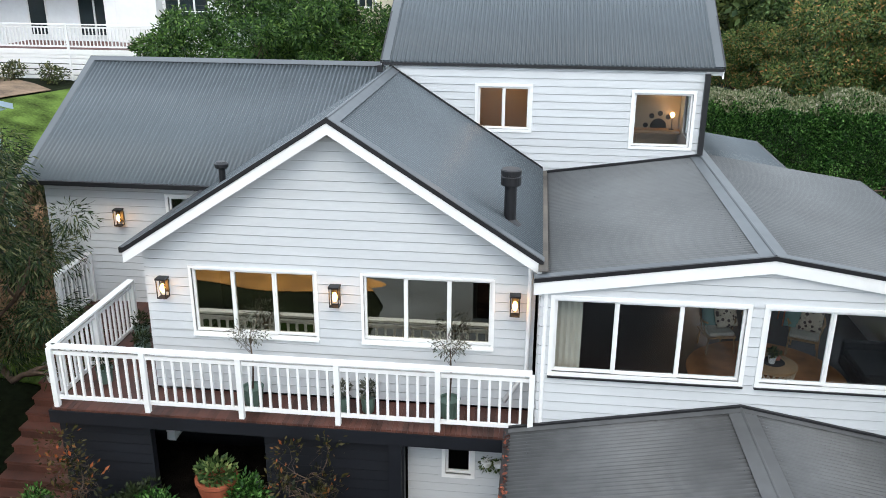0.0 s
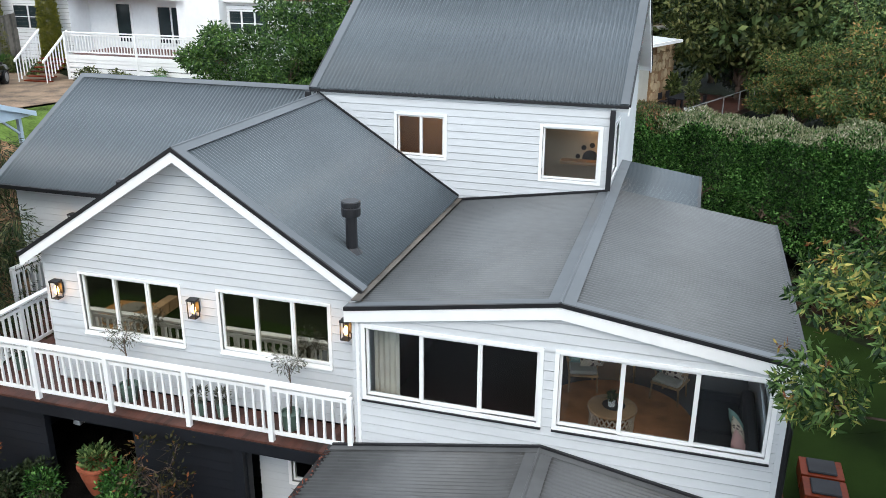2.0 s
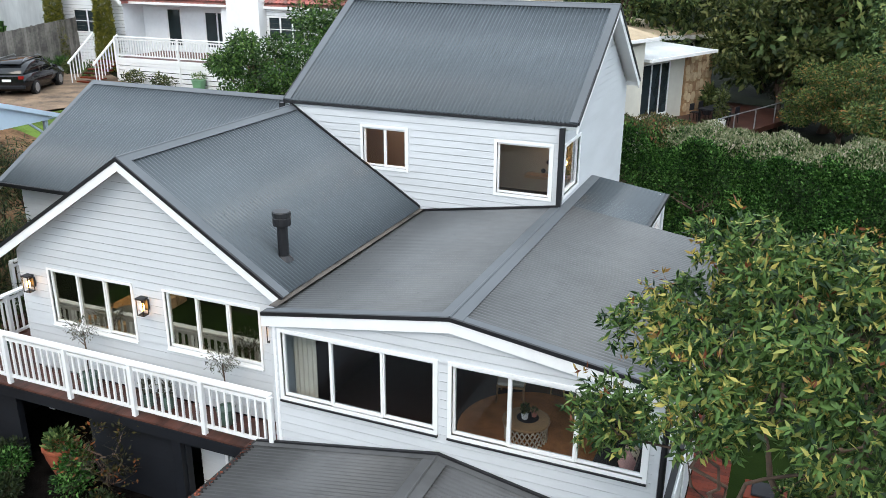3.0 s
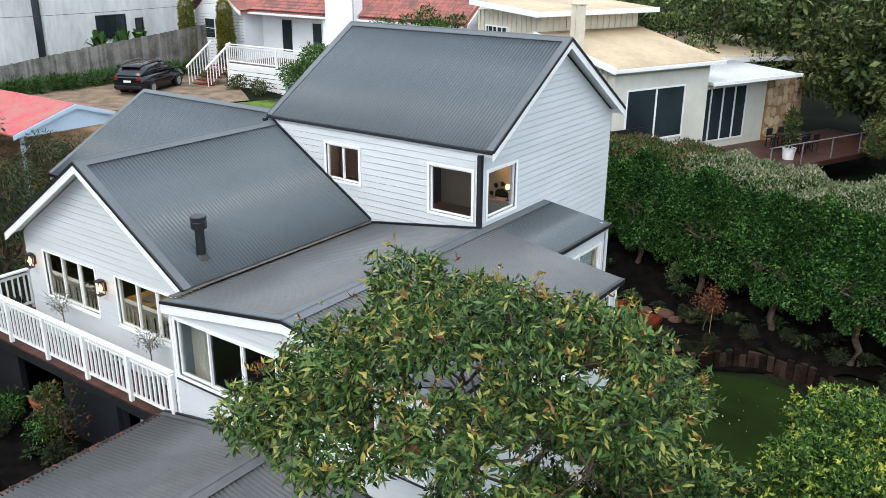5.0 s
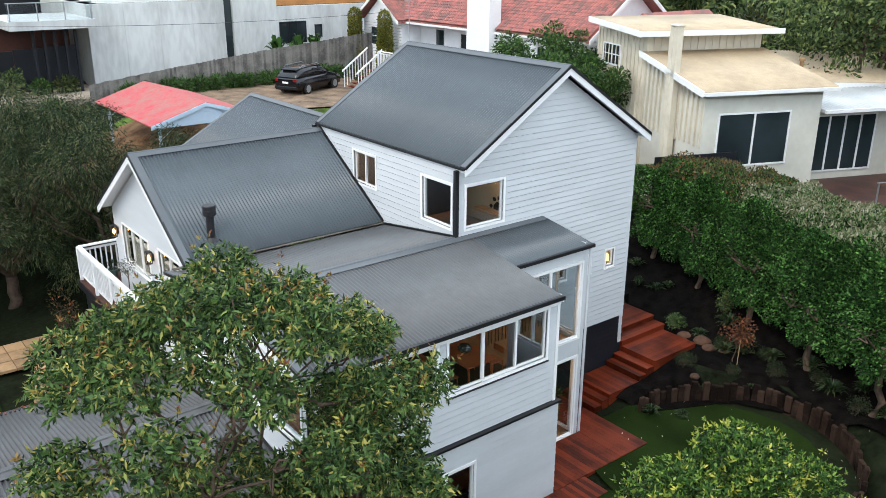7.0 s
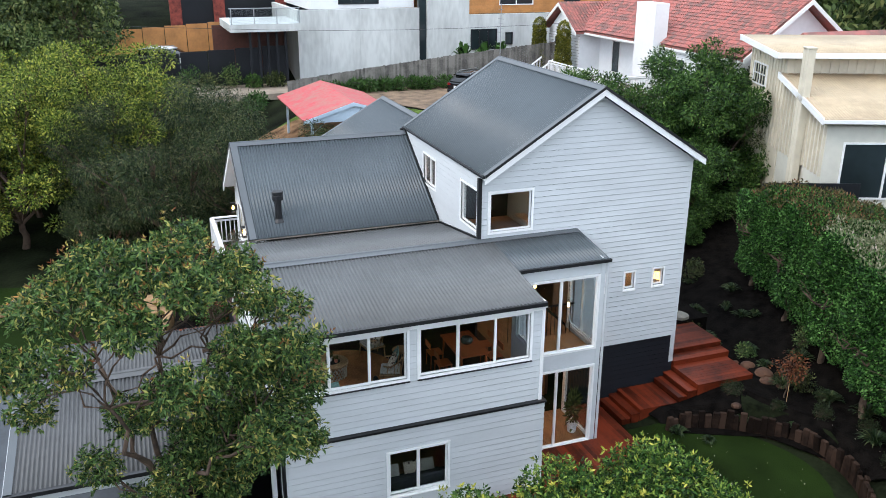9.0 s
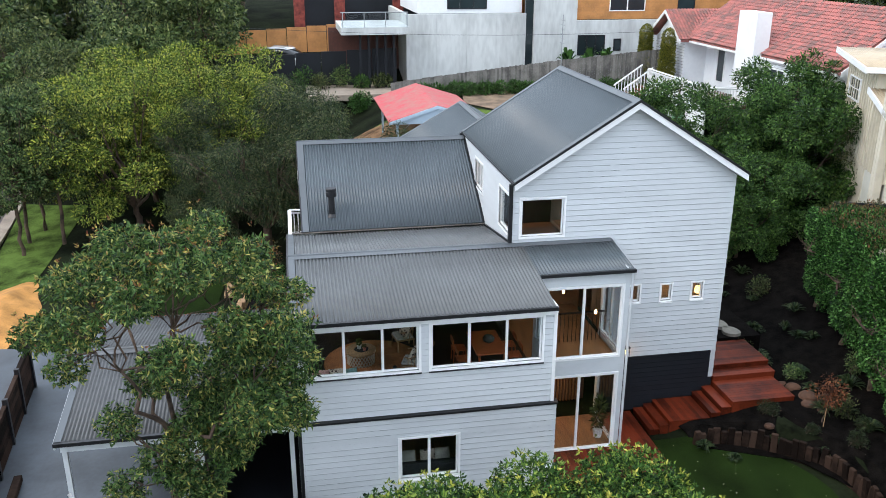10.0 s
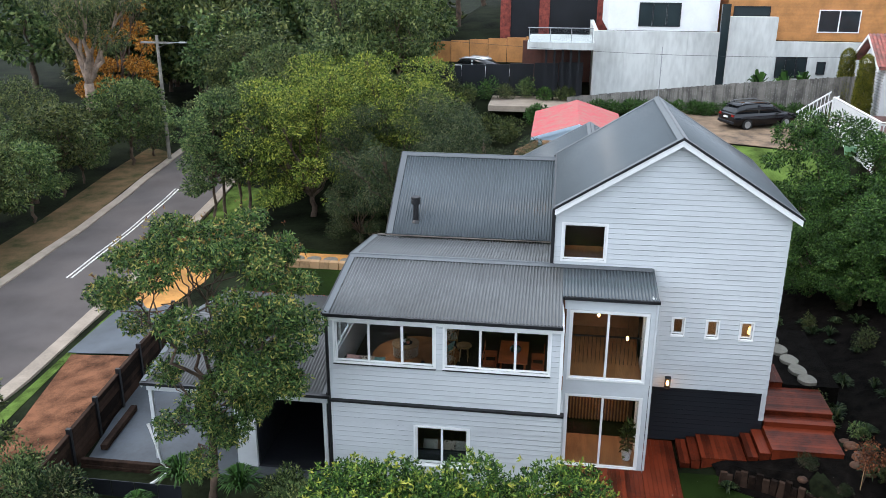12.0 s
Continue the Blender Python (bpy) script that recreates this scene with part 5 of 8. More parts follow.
for px, py in ((6.98, 6.62), (6.98, 9.95), (6.98, 12.3), (0.0, 6.62), (0.0, 9.6)):
    part("post", B(px - 0.06, px + 0.06, py - 0.06, py + 0.06, -0.4, 2.5), M_BOARD, carport)
part("side_wall", B(0.06, 0.14, 9.9, 12.5, -0.2, 2.5), M_CHAR, carport)
part("side_wall", B(0.14, 6.9, 9.9, 9.98, -0.4, 2.75), M_BOARD, carport)
# charcoal on this wall's back and the floor paints the garage's shade
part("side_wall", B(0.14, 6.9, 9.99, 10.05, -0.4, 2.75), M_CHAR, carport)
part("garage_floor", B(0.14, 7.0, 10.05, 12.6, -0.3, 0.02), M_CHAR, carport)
part("infill_panel", B(6.95, 7.02, 9.35, 9.9, -0.4, 2.5), M_BOARD, carport)
bm = bmesh.new()
rr = random.Random(5)
for i in range(120):
    c = Vector((-0.26 + rr.uniform(-0.05, 0.05), rr.uniform(7.5, 12.4), 2.875 + rr.uniform(0, 0.03)))
    a, b2 = Vector((rr.uniform(-1, 1), rr.uniform(-1, 1), rr.uniform(-.5, .5))) * 0.05, Vector((rr.uniform(-1, 1), rr.uniform(-1, 1), rr.uniform(-.5, .5))) * 0.03
    v = [bm.verts.new(q) for q in (c - a, c + b2, c + a, c - b2)]
    bm.faces.new(v)
tagged(obj_from("leaf_litter", bm, mat("rusty_litter", (0.22, 0.06, 0.03), 0.9, 0, 0.4, 20, 90, 0.2, island=0.5)), "rust-red dead leaves lying along the gutter", "leaves", kind="stuff")
pail = thing("paint_pail", "white paint pail with a blue label on the concrete", "pail", at=(6.46, 9.84, -0.06))
bm = bmesh.new()
lathe(bm, [(0.14, 0), (0.155, 0.02), (0.165, 0.36), (0.172, 0.38), (0.15, 0.385)], n=18)
part("body", bm, M_WHITE, pail)
bm = bmesh.new()
lathe(bm, [(0.158, 0.08), (0.164, 0.085), (0.169, 0.26), (0.164, 0.265)], n=18)
part("label_band", bm, mat("blue_label", (0.05, 0.16, 0.40), 0.5), pail, "blue printed band")

# charcoal retaining fence beside the drive
fence = thing("timber_fence", "stepped black-stained timber fence beside the driveway", "fence")
for i in range(6):
    x0, x1 = -1.6 + 1.9 * i, -1.6 + 1.9 * (i + 1)
    y0, y1 = 3.3 + 0.17 * i, 3.3 + 0.17 * (i + 1)
    zt = 1.45 - 0.06 * i
    for k in range(8):
        bm = bmesh.new()
        strip(bm, (x0, y0, zt - 0.2 * (k + 1)), (x1, y1, zt - 0.2 * (k + 1)), (0, 0.045, 0), (0, 0, 0.19))
        part("rail_board", bm, M_SLEEPER, fence)
    bm = bmesh.new()
    strip(bm, (x0, y0 - 0.04, zt), (x1, y1 - 0.04, zt), (0, 0.13, 0), (0, 0, 0.04))
    part("cap", bm, M_SLEEPER, fence)
    part("post", B(x0 - 0.06, x0 + 0.06, y0 - 0.02, y0 + 0.12, -0.5, zt + 0.22), M_BLACK, fence)
part("post", B(9.74, 9.86, 4.3, 4.42, -0.5, 0.8), M_BLACK, fence)
edge = thing("sleeper_edging", "dark weathered timber edge of the concrete slab", "garden edging")
for k in range(3):
    part("sleeper", B(7.62 + 0.02 * k, 7.78 + 0.02 * k, 4.35, 7.4, 0.0 - 0.2 * k, 0.19 - 0.2 * k, bev=0.012), M_SLEEPER, edge)
sw3 = thing("low_black_fence", "low black-stained board fence below the slab", "fence")
for k in range(5):
    part("board", B(9.0, 9.03, 4.6 + 0.75 * k, 5.32 + 0.75 * k, -0.5, 0.42), M_CHAR, sw3)
dp = thing("waste_pipe", "white plastic pipe at the foot of the carport post", "pipe", at=(7.75, 7.3, 0.0))
bm = bmesh.new()
limb(bm, [(-0.12, -0.55, 1.6), (-0.05, -0.2, 0.25), (0.05, 0.0, 0.12), (0.35, 0.05, 0.08), (0.75, -0.25, 0.0)], 0.05, 0.05, 10)
part("bend", bm, M_WHITE, dp)
sl = thing("loose_sleeper", "weathered timber sleeper lying against the fence", "timber", at=(5.6, 4.55, -0.02))
sl.rotation_euler = (0, 0, 0.09)
part("beam", B(-1.3, 1.3, -0.12, 0.1, 0, 0.2, bev=0.015), M_SLEEPER, sl)

# ---- hardwood decks and steps at the back ----
decks = thing("entry_deck", "red-brown oiled hardwood deck with broad steps round the house", "deck")


def platform(x0, x1, y0, y1, z, along="y", skirt=0.3):
    w = 0.137
    if along == "y":
        n = max(1, round((x1 - x0) / w))
        for i in range(n):
            a = x0 + (x1 - x0) * i / n
            part("deck_board", B(a, a + (x1 - x0) / n - 0.005, y0, y1, z - 0.03, z), M_JARRAH, decks)
    else:
        n = max(1, round((y1 - y0) / w))
        for i in range(n):
            a = y0 + (y1 - y0) * i / n
            part("deck_board", B(x0, x1, a, a + (y1 - y0) / n - 0.005, z - 0.03, z), M_JARRAH, decks)
    part("skirt", B(x0 + 0.015, x1 - 0.015, y0 + 0.015, y1 - 0.015, z - skirt, z - 0.034), M_JARRAH, decks)


platform(ENT_X + 0.1, 7.25, 19.62, 22.2, 0.0, "x", 0.2)
platform(3.7, 7.25, 22.21, 23.35, 0.0, "x", 0.2)
platform(7.26, 8.1, 17.4, 20.7, -0.01, "x", 0.15)
platform(3.7, 5.12, 23.45, 23.78, 0.11, "x", 0.2)
platform(3.7, 5.12, 23.79, 24.09, 0.23, "x", 0.32)
platform(3.7, 5.12, 24.1, 25.5, 0.35, "x", 0.45)
platform(3.7, 5.13, 25.51, 25.84, 0.52, "x", 0.6)
platform(3.7, 5.13, 25.85, 26.19, 0.69, "x", 0.75)
platform(3.74, 5.15, 26.2, 28.38, 0.86, "y", 0.7)
platform(3.24, 3.73, 26.24, 28.5, 1.02, "y", 0.7)
platform(1.55, 3.23, 26.24, 28.52, 1.18, "y", 0.8)
platform(0.1, 1.53, 26.3, 27.3, 1.36, "x", 0.9)
STONES = ((1.15, 28.2, 0.4), (0.45, 28.05, 0.42), (-0.35, 27.95, 0.42), (-1.2, 27.75, 0.45), (-2.1, 27.7, 0.38))
for i, (x, y, r) in enumerate(STONES):
    st = bmesh.new()
    slab(st, blob(0, 0, r * 0.95, r * 0.75, 14, 0.06, i), -0.1, 0.06)
    o = tagged(obj_from("stepping_stone", st, M_STONE), "flat grey natural stepping stone in the garden path", "stepping stone", "stepping stones")
    o.location = (x, y, 1.32)
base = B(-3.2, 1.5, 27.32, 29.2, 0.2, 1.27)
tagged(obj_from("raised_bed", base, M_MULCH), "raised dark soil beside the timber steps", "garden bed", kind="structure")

edging = thing("sleeper_edging", "curved edging of upright weathered timber sleepers", "garden edging")
rs = random.Random(9)
for i in range(54):
    a = math.radians(178 - 3.55 * i)
    cx, cy = 9.25 + 3.3 * math.cos(a), 24.5 + 3.45 * math.sin(a)
    h = 0.42 + 0.2 * math.sin(min(i, 44) / 44 * 3.1) + rs.uniform(-0.11, 0.1)
    o = part("sleeper", B(-0.1, 0.1, -0.06, 0.06, -0.2, h * 1.1, bev=0.015), M_SLEEPER, edging)
    o.matrix_basis = pose(cx, cy, 0, rs.uniform(-5, 5), rs.uniform(-5, 5), math.degrees(a) + 90 + rs.uniform(-7, 7))


# ---- lanterns ----
def lantern(face, u, z):
    t = thing("wall_lantern", "black framed wall lantern with a lit amber bulb", "wall lamp", "wall lanterns")
    w, h, d0, d1 = 0.085, 0.17, 0.06, 0.22
    bm = bmesh.new()
    fbox(bm, face, u - 0.06, u + 0.06, 0.0, 0.06, z - 0.1, z + 0.12)
    part("back_plate", bm, M_BLACK, t)
    bm = bmesh.new()
    for a in (-w, w - 0.016):
        for d in (d0, d1 - 0.016):
            fbox(bm, face, u + a, u + a + 0.016, d, d + 0.016, z - h, z + h)
    fbox(bm, face, u - w - 0.01, u + w + 0.01, d0 - 0.01, d1 + 0.01, z + h, z + h + 0.03)
    fbox(bm, face, u - w, u + w, d0, d1, z - h - 0.012, z - h)
    part("frame", bm, M_BLACK, t)
    bm = bmesh.new()
    c = fp(face, u, 0.14, z - 0.09)
    lathe(bm, [(0.02, 0), (0.045, 0.05), (0.05, 0.09), (0.03, 0.15), (0.015, 0.17)], c, 12)
    part("bulb", bm, M_BULB, t, "glowing amber bulb")


for u in (-6.45, -3.34, -0.22):
    lantern(("S", GAB_Y - 0.03), u, 4.84)
lantern(("S", 17.12), -9.15, 4.84)
lantern(("E", UP_X + 0.03), 23.0, 2.26)

# ---- inside the sun room ----
rug = bmesh.new()
lathe(rug, [(1.42, 0), (1.45, 0.008), (1.42, 0.014), (0.2, 0.014)], (4.5, 14.75, 3.002), 40)
tagged(obj_from("round_rug", rug, mat("jute_rug", (0.40, 0.165, 0.06), 0.9, 0, 0.15, 30, 200, 0.5)), "round orange-brown woven jute rug", "rug")
tb = thing("coffee_table", "round pale wood drum table with a lattice base", "coffee table", at=(4.48, 14.4, 3.016))
M_PALE = mat("pale_mango_wood", (0.44, 0.27, 0.14), 0.5, 0, 0.15, 20, 90, 0.1)
bm = bmesh.new()
lathe(bm, [(0.43, 0.36), (0.45, 0.37), (0.45, 0.41), (0.43, 0.42)], n=32)
part("top", bm, M_PALE, tb)
bm = bmesh.new()
for k in range(26):
    a = 2 * math.pi * k / 26
    for s in (1, -1):
        b2 = a + s * 0.5
        cyl(bm, (0.40 * math.cos(a), 0.40 * math.sin(a), 0.0), (0.42 * math.cos(b2), 0.42 * math.sin(b2), 0.36), 0.016, n=5)
part("lattice_base", bm, mat("whitewashed_wood", (0.5, 0.42, 0.33), 0.7, 0, 0.1), tb)
tray = thing("table_tray", "dark grey round tray", "tray", at=(4.5, 14.42, 3.438))
bm = bmesh.new()
lathe(bm, [(0.19, 0), (0.21, 0.015), (0.2, 0.02), (0.05, 0.01)], n=24)
part("dish", bm, M_CHAR, tray)


def pot_plant(at, r, h, pot_m, label, leaf_m=None, lh=0.16, n=260, size=0.06):
    t = thing("potted_plant", label, "plant", at=at)
    bm = bmesh.new()
    lathe(bm, [(r * 0.72, 0), (r * 0.8, 0.01), (r, h * 0.92), (r * 1.06, h), (r * 0.9, h), (r * 0.85, h * 0.9)], n=16)
    part("pot", bm, pot_m, t)
    p, o = clump_points([(0, 0, h + lh * 0.5, r * 1.0, r * 1.0, lh * 0.6)], n, 0.2)
    me = leaf_mesh("foliage", p, o + np.array([0, 0, 0.6]), size, 0.35)
    me.materials.append(leaf_m or L_MID)
    f = new("foliage", me)
    f.parent = t
    return t


pot_plant((4.46, 14.36, 3.45), 0.07, 0.13, M_WHITE, "small succulent in a white pot on the tray")
pot_plant((4.6, 14.5, 3.45), 0.055, 0.1, mat("pink_glaze", (0.6, 0.2, 0.15), 0.4), "small cactus in a pink pot on the tray", lh=0.08, n=120, size=0.04)
M_CANE = mat("cane", (0.42, 0.24, 0.11), 0.5, 0, 0.15, 20, 80, 0.1)
M_LINEN = mat("cream_linen", (0.55, 0.5, 0.42), 0.9, 0, 0.08, 20, 200, 0.3)


def flora_mat(name, base, spot):
    m = mat(name, base, 0.9, 0, 0.05, 20, 200, 0.2)
    n, l = m.node_tree.nodes, m.node_tree.links
    vo = n.new("ShaderNodeTexVoronoi")
    vo.inputs["Scale"].default_value = 11
    g2 = n.new("ShaderNodeNewGeometry")
    l.new(g2.outputs["Position"], vo.inputs["Vector"])
    rp = n.new("ShaderNodeValToRGB")
    rp.color_ramp.interpolation = "CONSTANT"
    rp.color_ramp.elements[0].color = (*spot, 1)
    rp.color_ramp.elements[1].color = (*base, 1)
    rp.color_ramp.elements[1].position = 0.36
    l.new(vo.outputs["Distance"], rp.inputs[0])
    l.new(rp.outputs[0], n["Principled BSDF"].inputs["Base Color"])
    return m


M_FLORAL = flora_mat("floral_fabric", (0.62, 0.5, 0.38), (0.10, 0.06, 0.05))
M_SAGE = mat("sage_fabric", (0.22, 0.36, 0.32), 0.9, 0, 0.1, 20, 200, 0.3)


def cushion(at, m, label, tilt=60, turn=0.0, s=0.46):
    bm = bmesh.new()
    bmesh.ops.create_cube(bm, size=1)
    bmesh.ops.subdivide_edges(bm, edges=bm.edges[:], cuts=4, use_grid_fill=True)
    for v in bm.verts:
        x, y, z = v.co
        k = (1 - (2 * x) ** 4 * 0.75) * (1 - (2 * y) ** 4 * 0.75)
        v.co = Vector((x * s, y * s, z * 0.16 * max(0.12, k)))
    for f in bm.faces:
        f.smooth = True
    o = tagged(obj_from("cushion", bm, m), label, "cushion")
    o.matrix_basis = pose(*at, tilt, 0, turn)


def cane_chair(x, y, turn):
    t = thing("cane_armchair", "bent cane armchair with a cream seat pad", "armchair", "cane armchairs", at=(x, y, 3.0))
    t.rotation_euler = (0, 0, radians(turn))
    for sx, sy in ((-0.26, -0.24), (0.26, -0.24), (-0.22, 0.26), (0.22, 0.26)):
        bm = bmesh.new()
        cyl(bm, (sx * 1.1, sy * 1.1, 0), (sx, sy, 0.4), 0.018, 0.02, 8)
        part("leg", bm, M_CANE, t)
    bm = bmesh.new()
    box(bm, -0.29, 0.29, -0.29, 0.28, 0.36, 0.40, bev=0.01)
    part("seat_frame", bm, M_CANE, t)
    bm = bmesh.new()
    box(bm, -0.27, 0.27, -0.28, 0.25, 0.402, 0.48, bev=0.03)
    part("seat_pad", bm, M_LINEN, t)
    bm = bmesh.new()
    arc = [Vector((0.34 * math.cos(a), 0.02 + 0.34 * math.sin(a), 0.66 + 0.2 * max(0, math.sin(a)))) for a in [radians(-35 + 250 * i / 14) for i in range(15)]]
    limb(bm, arc, 0.02, 0.02, 7)
    part("back_hoop", bm, M_CANE, t)
    for p in arc[1:-1]:
        bm = bmesh.new()
        cyl(bm, (p.x * 0.82, p.y * 0.82, 0.4), p, 0.009, n=5)
        part("spindle", bm, M_CANE, t)


cane_chair(3.75, 15.75, 12)
cane_chair(5.45, 15.8, -20)
cushion((3.68, 15.88, 3.72), M_SAGE, "sage green cushion on the cane chair", 68, 12)
cushion((5.32, 15.95, 3.72), M_SAGE, "sage green cushion on the cane chair", 68, -20)
cushion((5.52, 15.82, 3.72), M_FLORAL, "cream floral cushion on the cane chair", 64, -25)
cushion((3.9, 15.8, 3.72), M_FLORAL, "cream floral cushion on the cane chair", 64, 20)
cushion((6.62, 13.6, 3.72), M_FLORAL, "cream floral cushion on the sofa", 60, 90)
cushion((6.62, 13.15, 3.72), mat("blush_fabric", (0.55, 0.3, 0.27), 0.9), "blush pink cushion on the sofa", 60, 80)
cushion((6.6, 13.95, 3.72), M_SAGE, "sage green cushion on the sofa", 55, 100, 0.4)
stool = thing("side_table", "small round timber side table", "side table", at=(4.6, 16.35, 3.0))
bm = bmesh.new()
lathe(bm, [(0.24, 0.5), (0.25, 0.51), (0.25, 0.54), (0.24, 0.55)], n=20)
part("top", bm, M_CANE, stool)
for k in range(4):
    bm = bmesh.new()
    a = math.pi / 4 + k * math.pi / 2
    cyl(bm, (0.2 * math.cos(a), 0.2 * math.sin(a), 0), (0.15 * math.cos(a), 0.15 * math.sin(a), 0.5), 0.016, n=8)
    part("leg", bm, M_CANE, stool)
sofa = thing("sofa", "charcoal fabric sofa along the windows", "sofa", at=(6.45, 14.0, 3.0))
M_SOFA = mat("charcoal_fabric", (0.022, 0.022, 0.026), 0.9, 0, 0.15, 20, 200, 0.4)
part("base", B(-0.5, 0.45, -1.15, 1.15, 0.08, 0.32, bev=0.02), M_SOFA, sofa)
for k in (-0.57, 0.57):
    part("seat_cushion", B(-0.5, 0.25, k - 0.55, k + 0.55, 0.325, 0.47, bev=0.04), M_SOFA, sofa)
part("backrest", B(0.26, 0.48, -1.15, 1.15, 0.325, 0.78, bev=0.05), M_SOFA, sofa)
for k in (-1.27, 1.16):
    part("armrest", B(-0.5, 0.45, k, k + 0.11, 0.08, 0.6, bev=0.03), M_SOFA, sofa)
dining = thing("dining_table", "reddish timber dining table in the sun room", "dining table", at=(5.4, 18.0, 3.0))
M_REDWOOD = mat("red_timber", (0.50, 0.12, 0.035), 0.35, 0, 0.15, 12, 90, 0.06)
part("tabletop", B(-0.9, 0.65, -0.45, 0.45, 0.71, 0.75, bev=0.008), M_REDWOOD, dining)
for sx, sy in ((-0.8, -0.36), (0.56, -0.36), (-0.8, 0.36), (0.56, 0.36)):
    bm = bmesh.new()
    cyl(bm, (sx * 1.08, sy * 1.05, 0), (sx, sy, 0.71), 0.02, 0.035, 10)
    part("leg", bm, M_REDWOOD, dining)
bowl = thing("glass_bowl", "smoky glass bowl on the dining table", "bowl", at=(5.3, 18.05, 3.75))
bm = bmesh.new()
lathe(bm, [(0.09, 0), (0.16, 0.06), (0.18, 0.13), (0.13, 0.2), (0.08, 0.22)], n=18)
part("body", bm, mat("smoky_glass", (0.06, 0.07, 0.06), 0.1, 0, 0.1), bowl)
for sx, sy, tr in ((-0.5, -0.75, 0), (0.2, -0.75, 0), (-0.5, 0.75, 180), (0.2, 0.75, 180)):
    t = thing("dining_chair", "dark timber dining chair", "chair", "chairs round the dining table", at=(5.4 + sx, 18.0 + sy, 3.0))
    t.rotation_euler = (0, 0, radians(tr))
    part("seat", B(-0.21, 0.21, -0.2, 0.2, 0.43, 0.46, bev=0.008), M_REDWOOD, t)
    for lx, ly in ((-0.18, -0.17), (0.18, -0.17), (-0.18, 0.17), (0.18, 0.17)):
        bm = bmesh.new()
        cyl(bm, (lx * 1.1, ly * 1.1, 0), (lx, ly, 0.43), 0.014, 0.017, 8)
        part("leg", bm, M_REDWOOD, t)
    part("backrest", B(-0.2, 0.2, -0.21, -0.185, 0.62, 0.8, bev=0.006), M_REDWOOD, t)
# string of festoon bulbs under the eaves inside
festoon = thing("festoon_lights", "string of unlit clear bulbs along the window heads", "string lights")
bm = bmesh.new()
limb(bm, [(0.5 + 0.5 * i, 12.95, 5.28 + 0.03 * (i % 2)) for i in range(14)], 0.008, 0.008, 5)
part("cable", bm, M_BLACK, festoon)
for i in range(13):
    bm = bmesh.new()
    lathe(bm, [(0.012, 0), (0.035, -0.05), (0.03, -0.09), (0.01, -0.11)], (0.75 + 0.5 * i, 12.95, 5.27), 10)
    part("bulb", bm, M_STEEL, festoon)
bm = bmesh.new()
limb(bm, [(6.85, 13.0 + 0.5 * i, 5.28 + 0.03 * (i % 2)) for i in range(13)], 0.008, 0.008, 5)
part("cable", bm, M_BLACK, festoon)
for i in range(12):
    bm = bmesh.new()
    lathe(bm, [(0.012, 0), (0.035, -0.05), (0.03, -0.09), (0.01, -0.11)], (6.85, 13.25 + 0.5 * i, 5.27), 10)
    part("bulb", bm, M_STEEL, festoon)

curtain = thing("curtain", "pale pleated curtain at the end of the window run", "curtain")
bm = bmesh.new()
for i in range(9):
    strip(bm, (0.45 + 0.05 * i, 12.86 + 0.03 * (i % 2), 3.02), (0.45 + 0.05 * i, 12.86 + 0.03 * (i % 2), 5.3), (0.05, 0.03 * (1 if i % 2 == 0 else -1), 0), (0, 0.012, 0))
part("drop", bm, M_LINEN, curtain)

# ---- upper room with the paw-print wall ----
M_CREAM = mat("cream_plaster", (0.44, 0.35, 0.25), 0.7, 0, 0.04, 5, 40, 0.02)
part("inner_wall", B(1.02, 3.5, 21.14, 21.2, 5.9, 7.6), M_CREAM, house)
paw = thing("wall_decal", "dark round paw-print decals on the cream wall", "decal")
for n, (dx, dz, r) in enumerate(((0, 0, 0.23), (-0.36, 0.03, 0.07), (-0.2, 0.3, 0.075), (0.04, 0.38, 0.075), (0.27, 0.28, 0.075))):
    bm = bmesh.new()
    cyl(bm, (3.0 + dx * 0.85, 21.135, 6.42 + dz * 0.85), (3.0 + dx * 0.85, 21.12, 6.42 + dz * 0.85), r * 0.85, n=24)
    part("dot", bm, M_CHAR, paw)
lampl = new("room_lamp", bpy.data.lights.new("room_lamp", "POINT"))
lampl.data.energy, lampl.data.color, lampl.data.shadow_soft_size = 2.4, (1.0, 0.66, 0.38), 0.08
lampl.location = (3.1, 20.9, 7.3)
dl = thing("desk_lamp", "small lit lamp on the desk upstairs", "lamp", at=(3.3, 20.95, 6.38))
bm = bmesh.new()
lathe(bm, [(0.06, 0), (0.06, 0.02), (0.012, 0.03), (0.012, 0.3)], n=12)
part("stand", bm, M_BLACK, dl)
bm = bmesh.new()
lathe(bm, [(0.02, 0.3), (0.05, 0.34), (0.05, 0.4), (0.02, 0.43)], n=12)
part("globe", bm, M_WARM, dl)
part("inner_wall", B(2.3, 3.5, 20.8, 21.12, 6.3, 6.38), M_PALE, house)
lamp2 = new("stair_lamp", bpy.data.lights.new("stair_lamp", "POINT"))
lamp2.data.energy, lamp2.data.color, lamp2.data.shadow_soft_size = 15, (1.0, 0.6, 0.3), 0.1
lamp2.location = (-0.8, 20.4, 7.4)

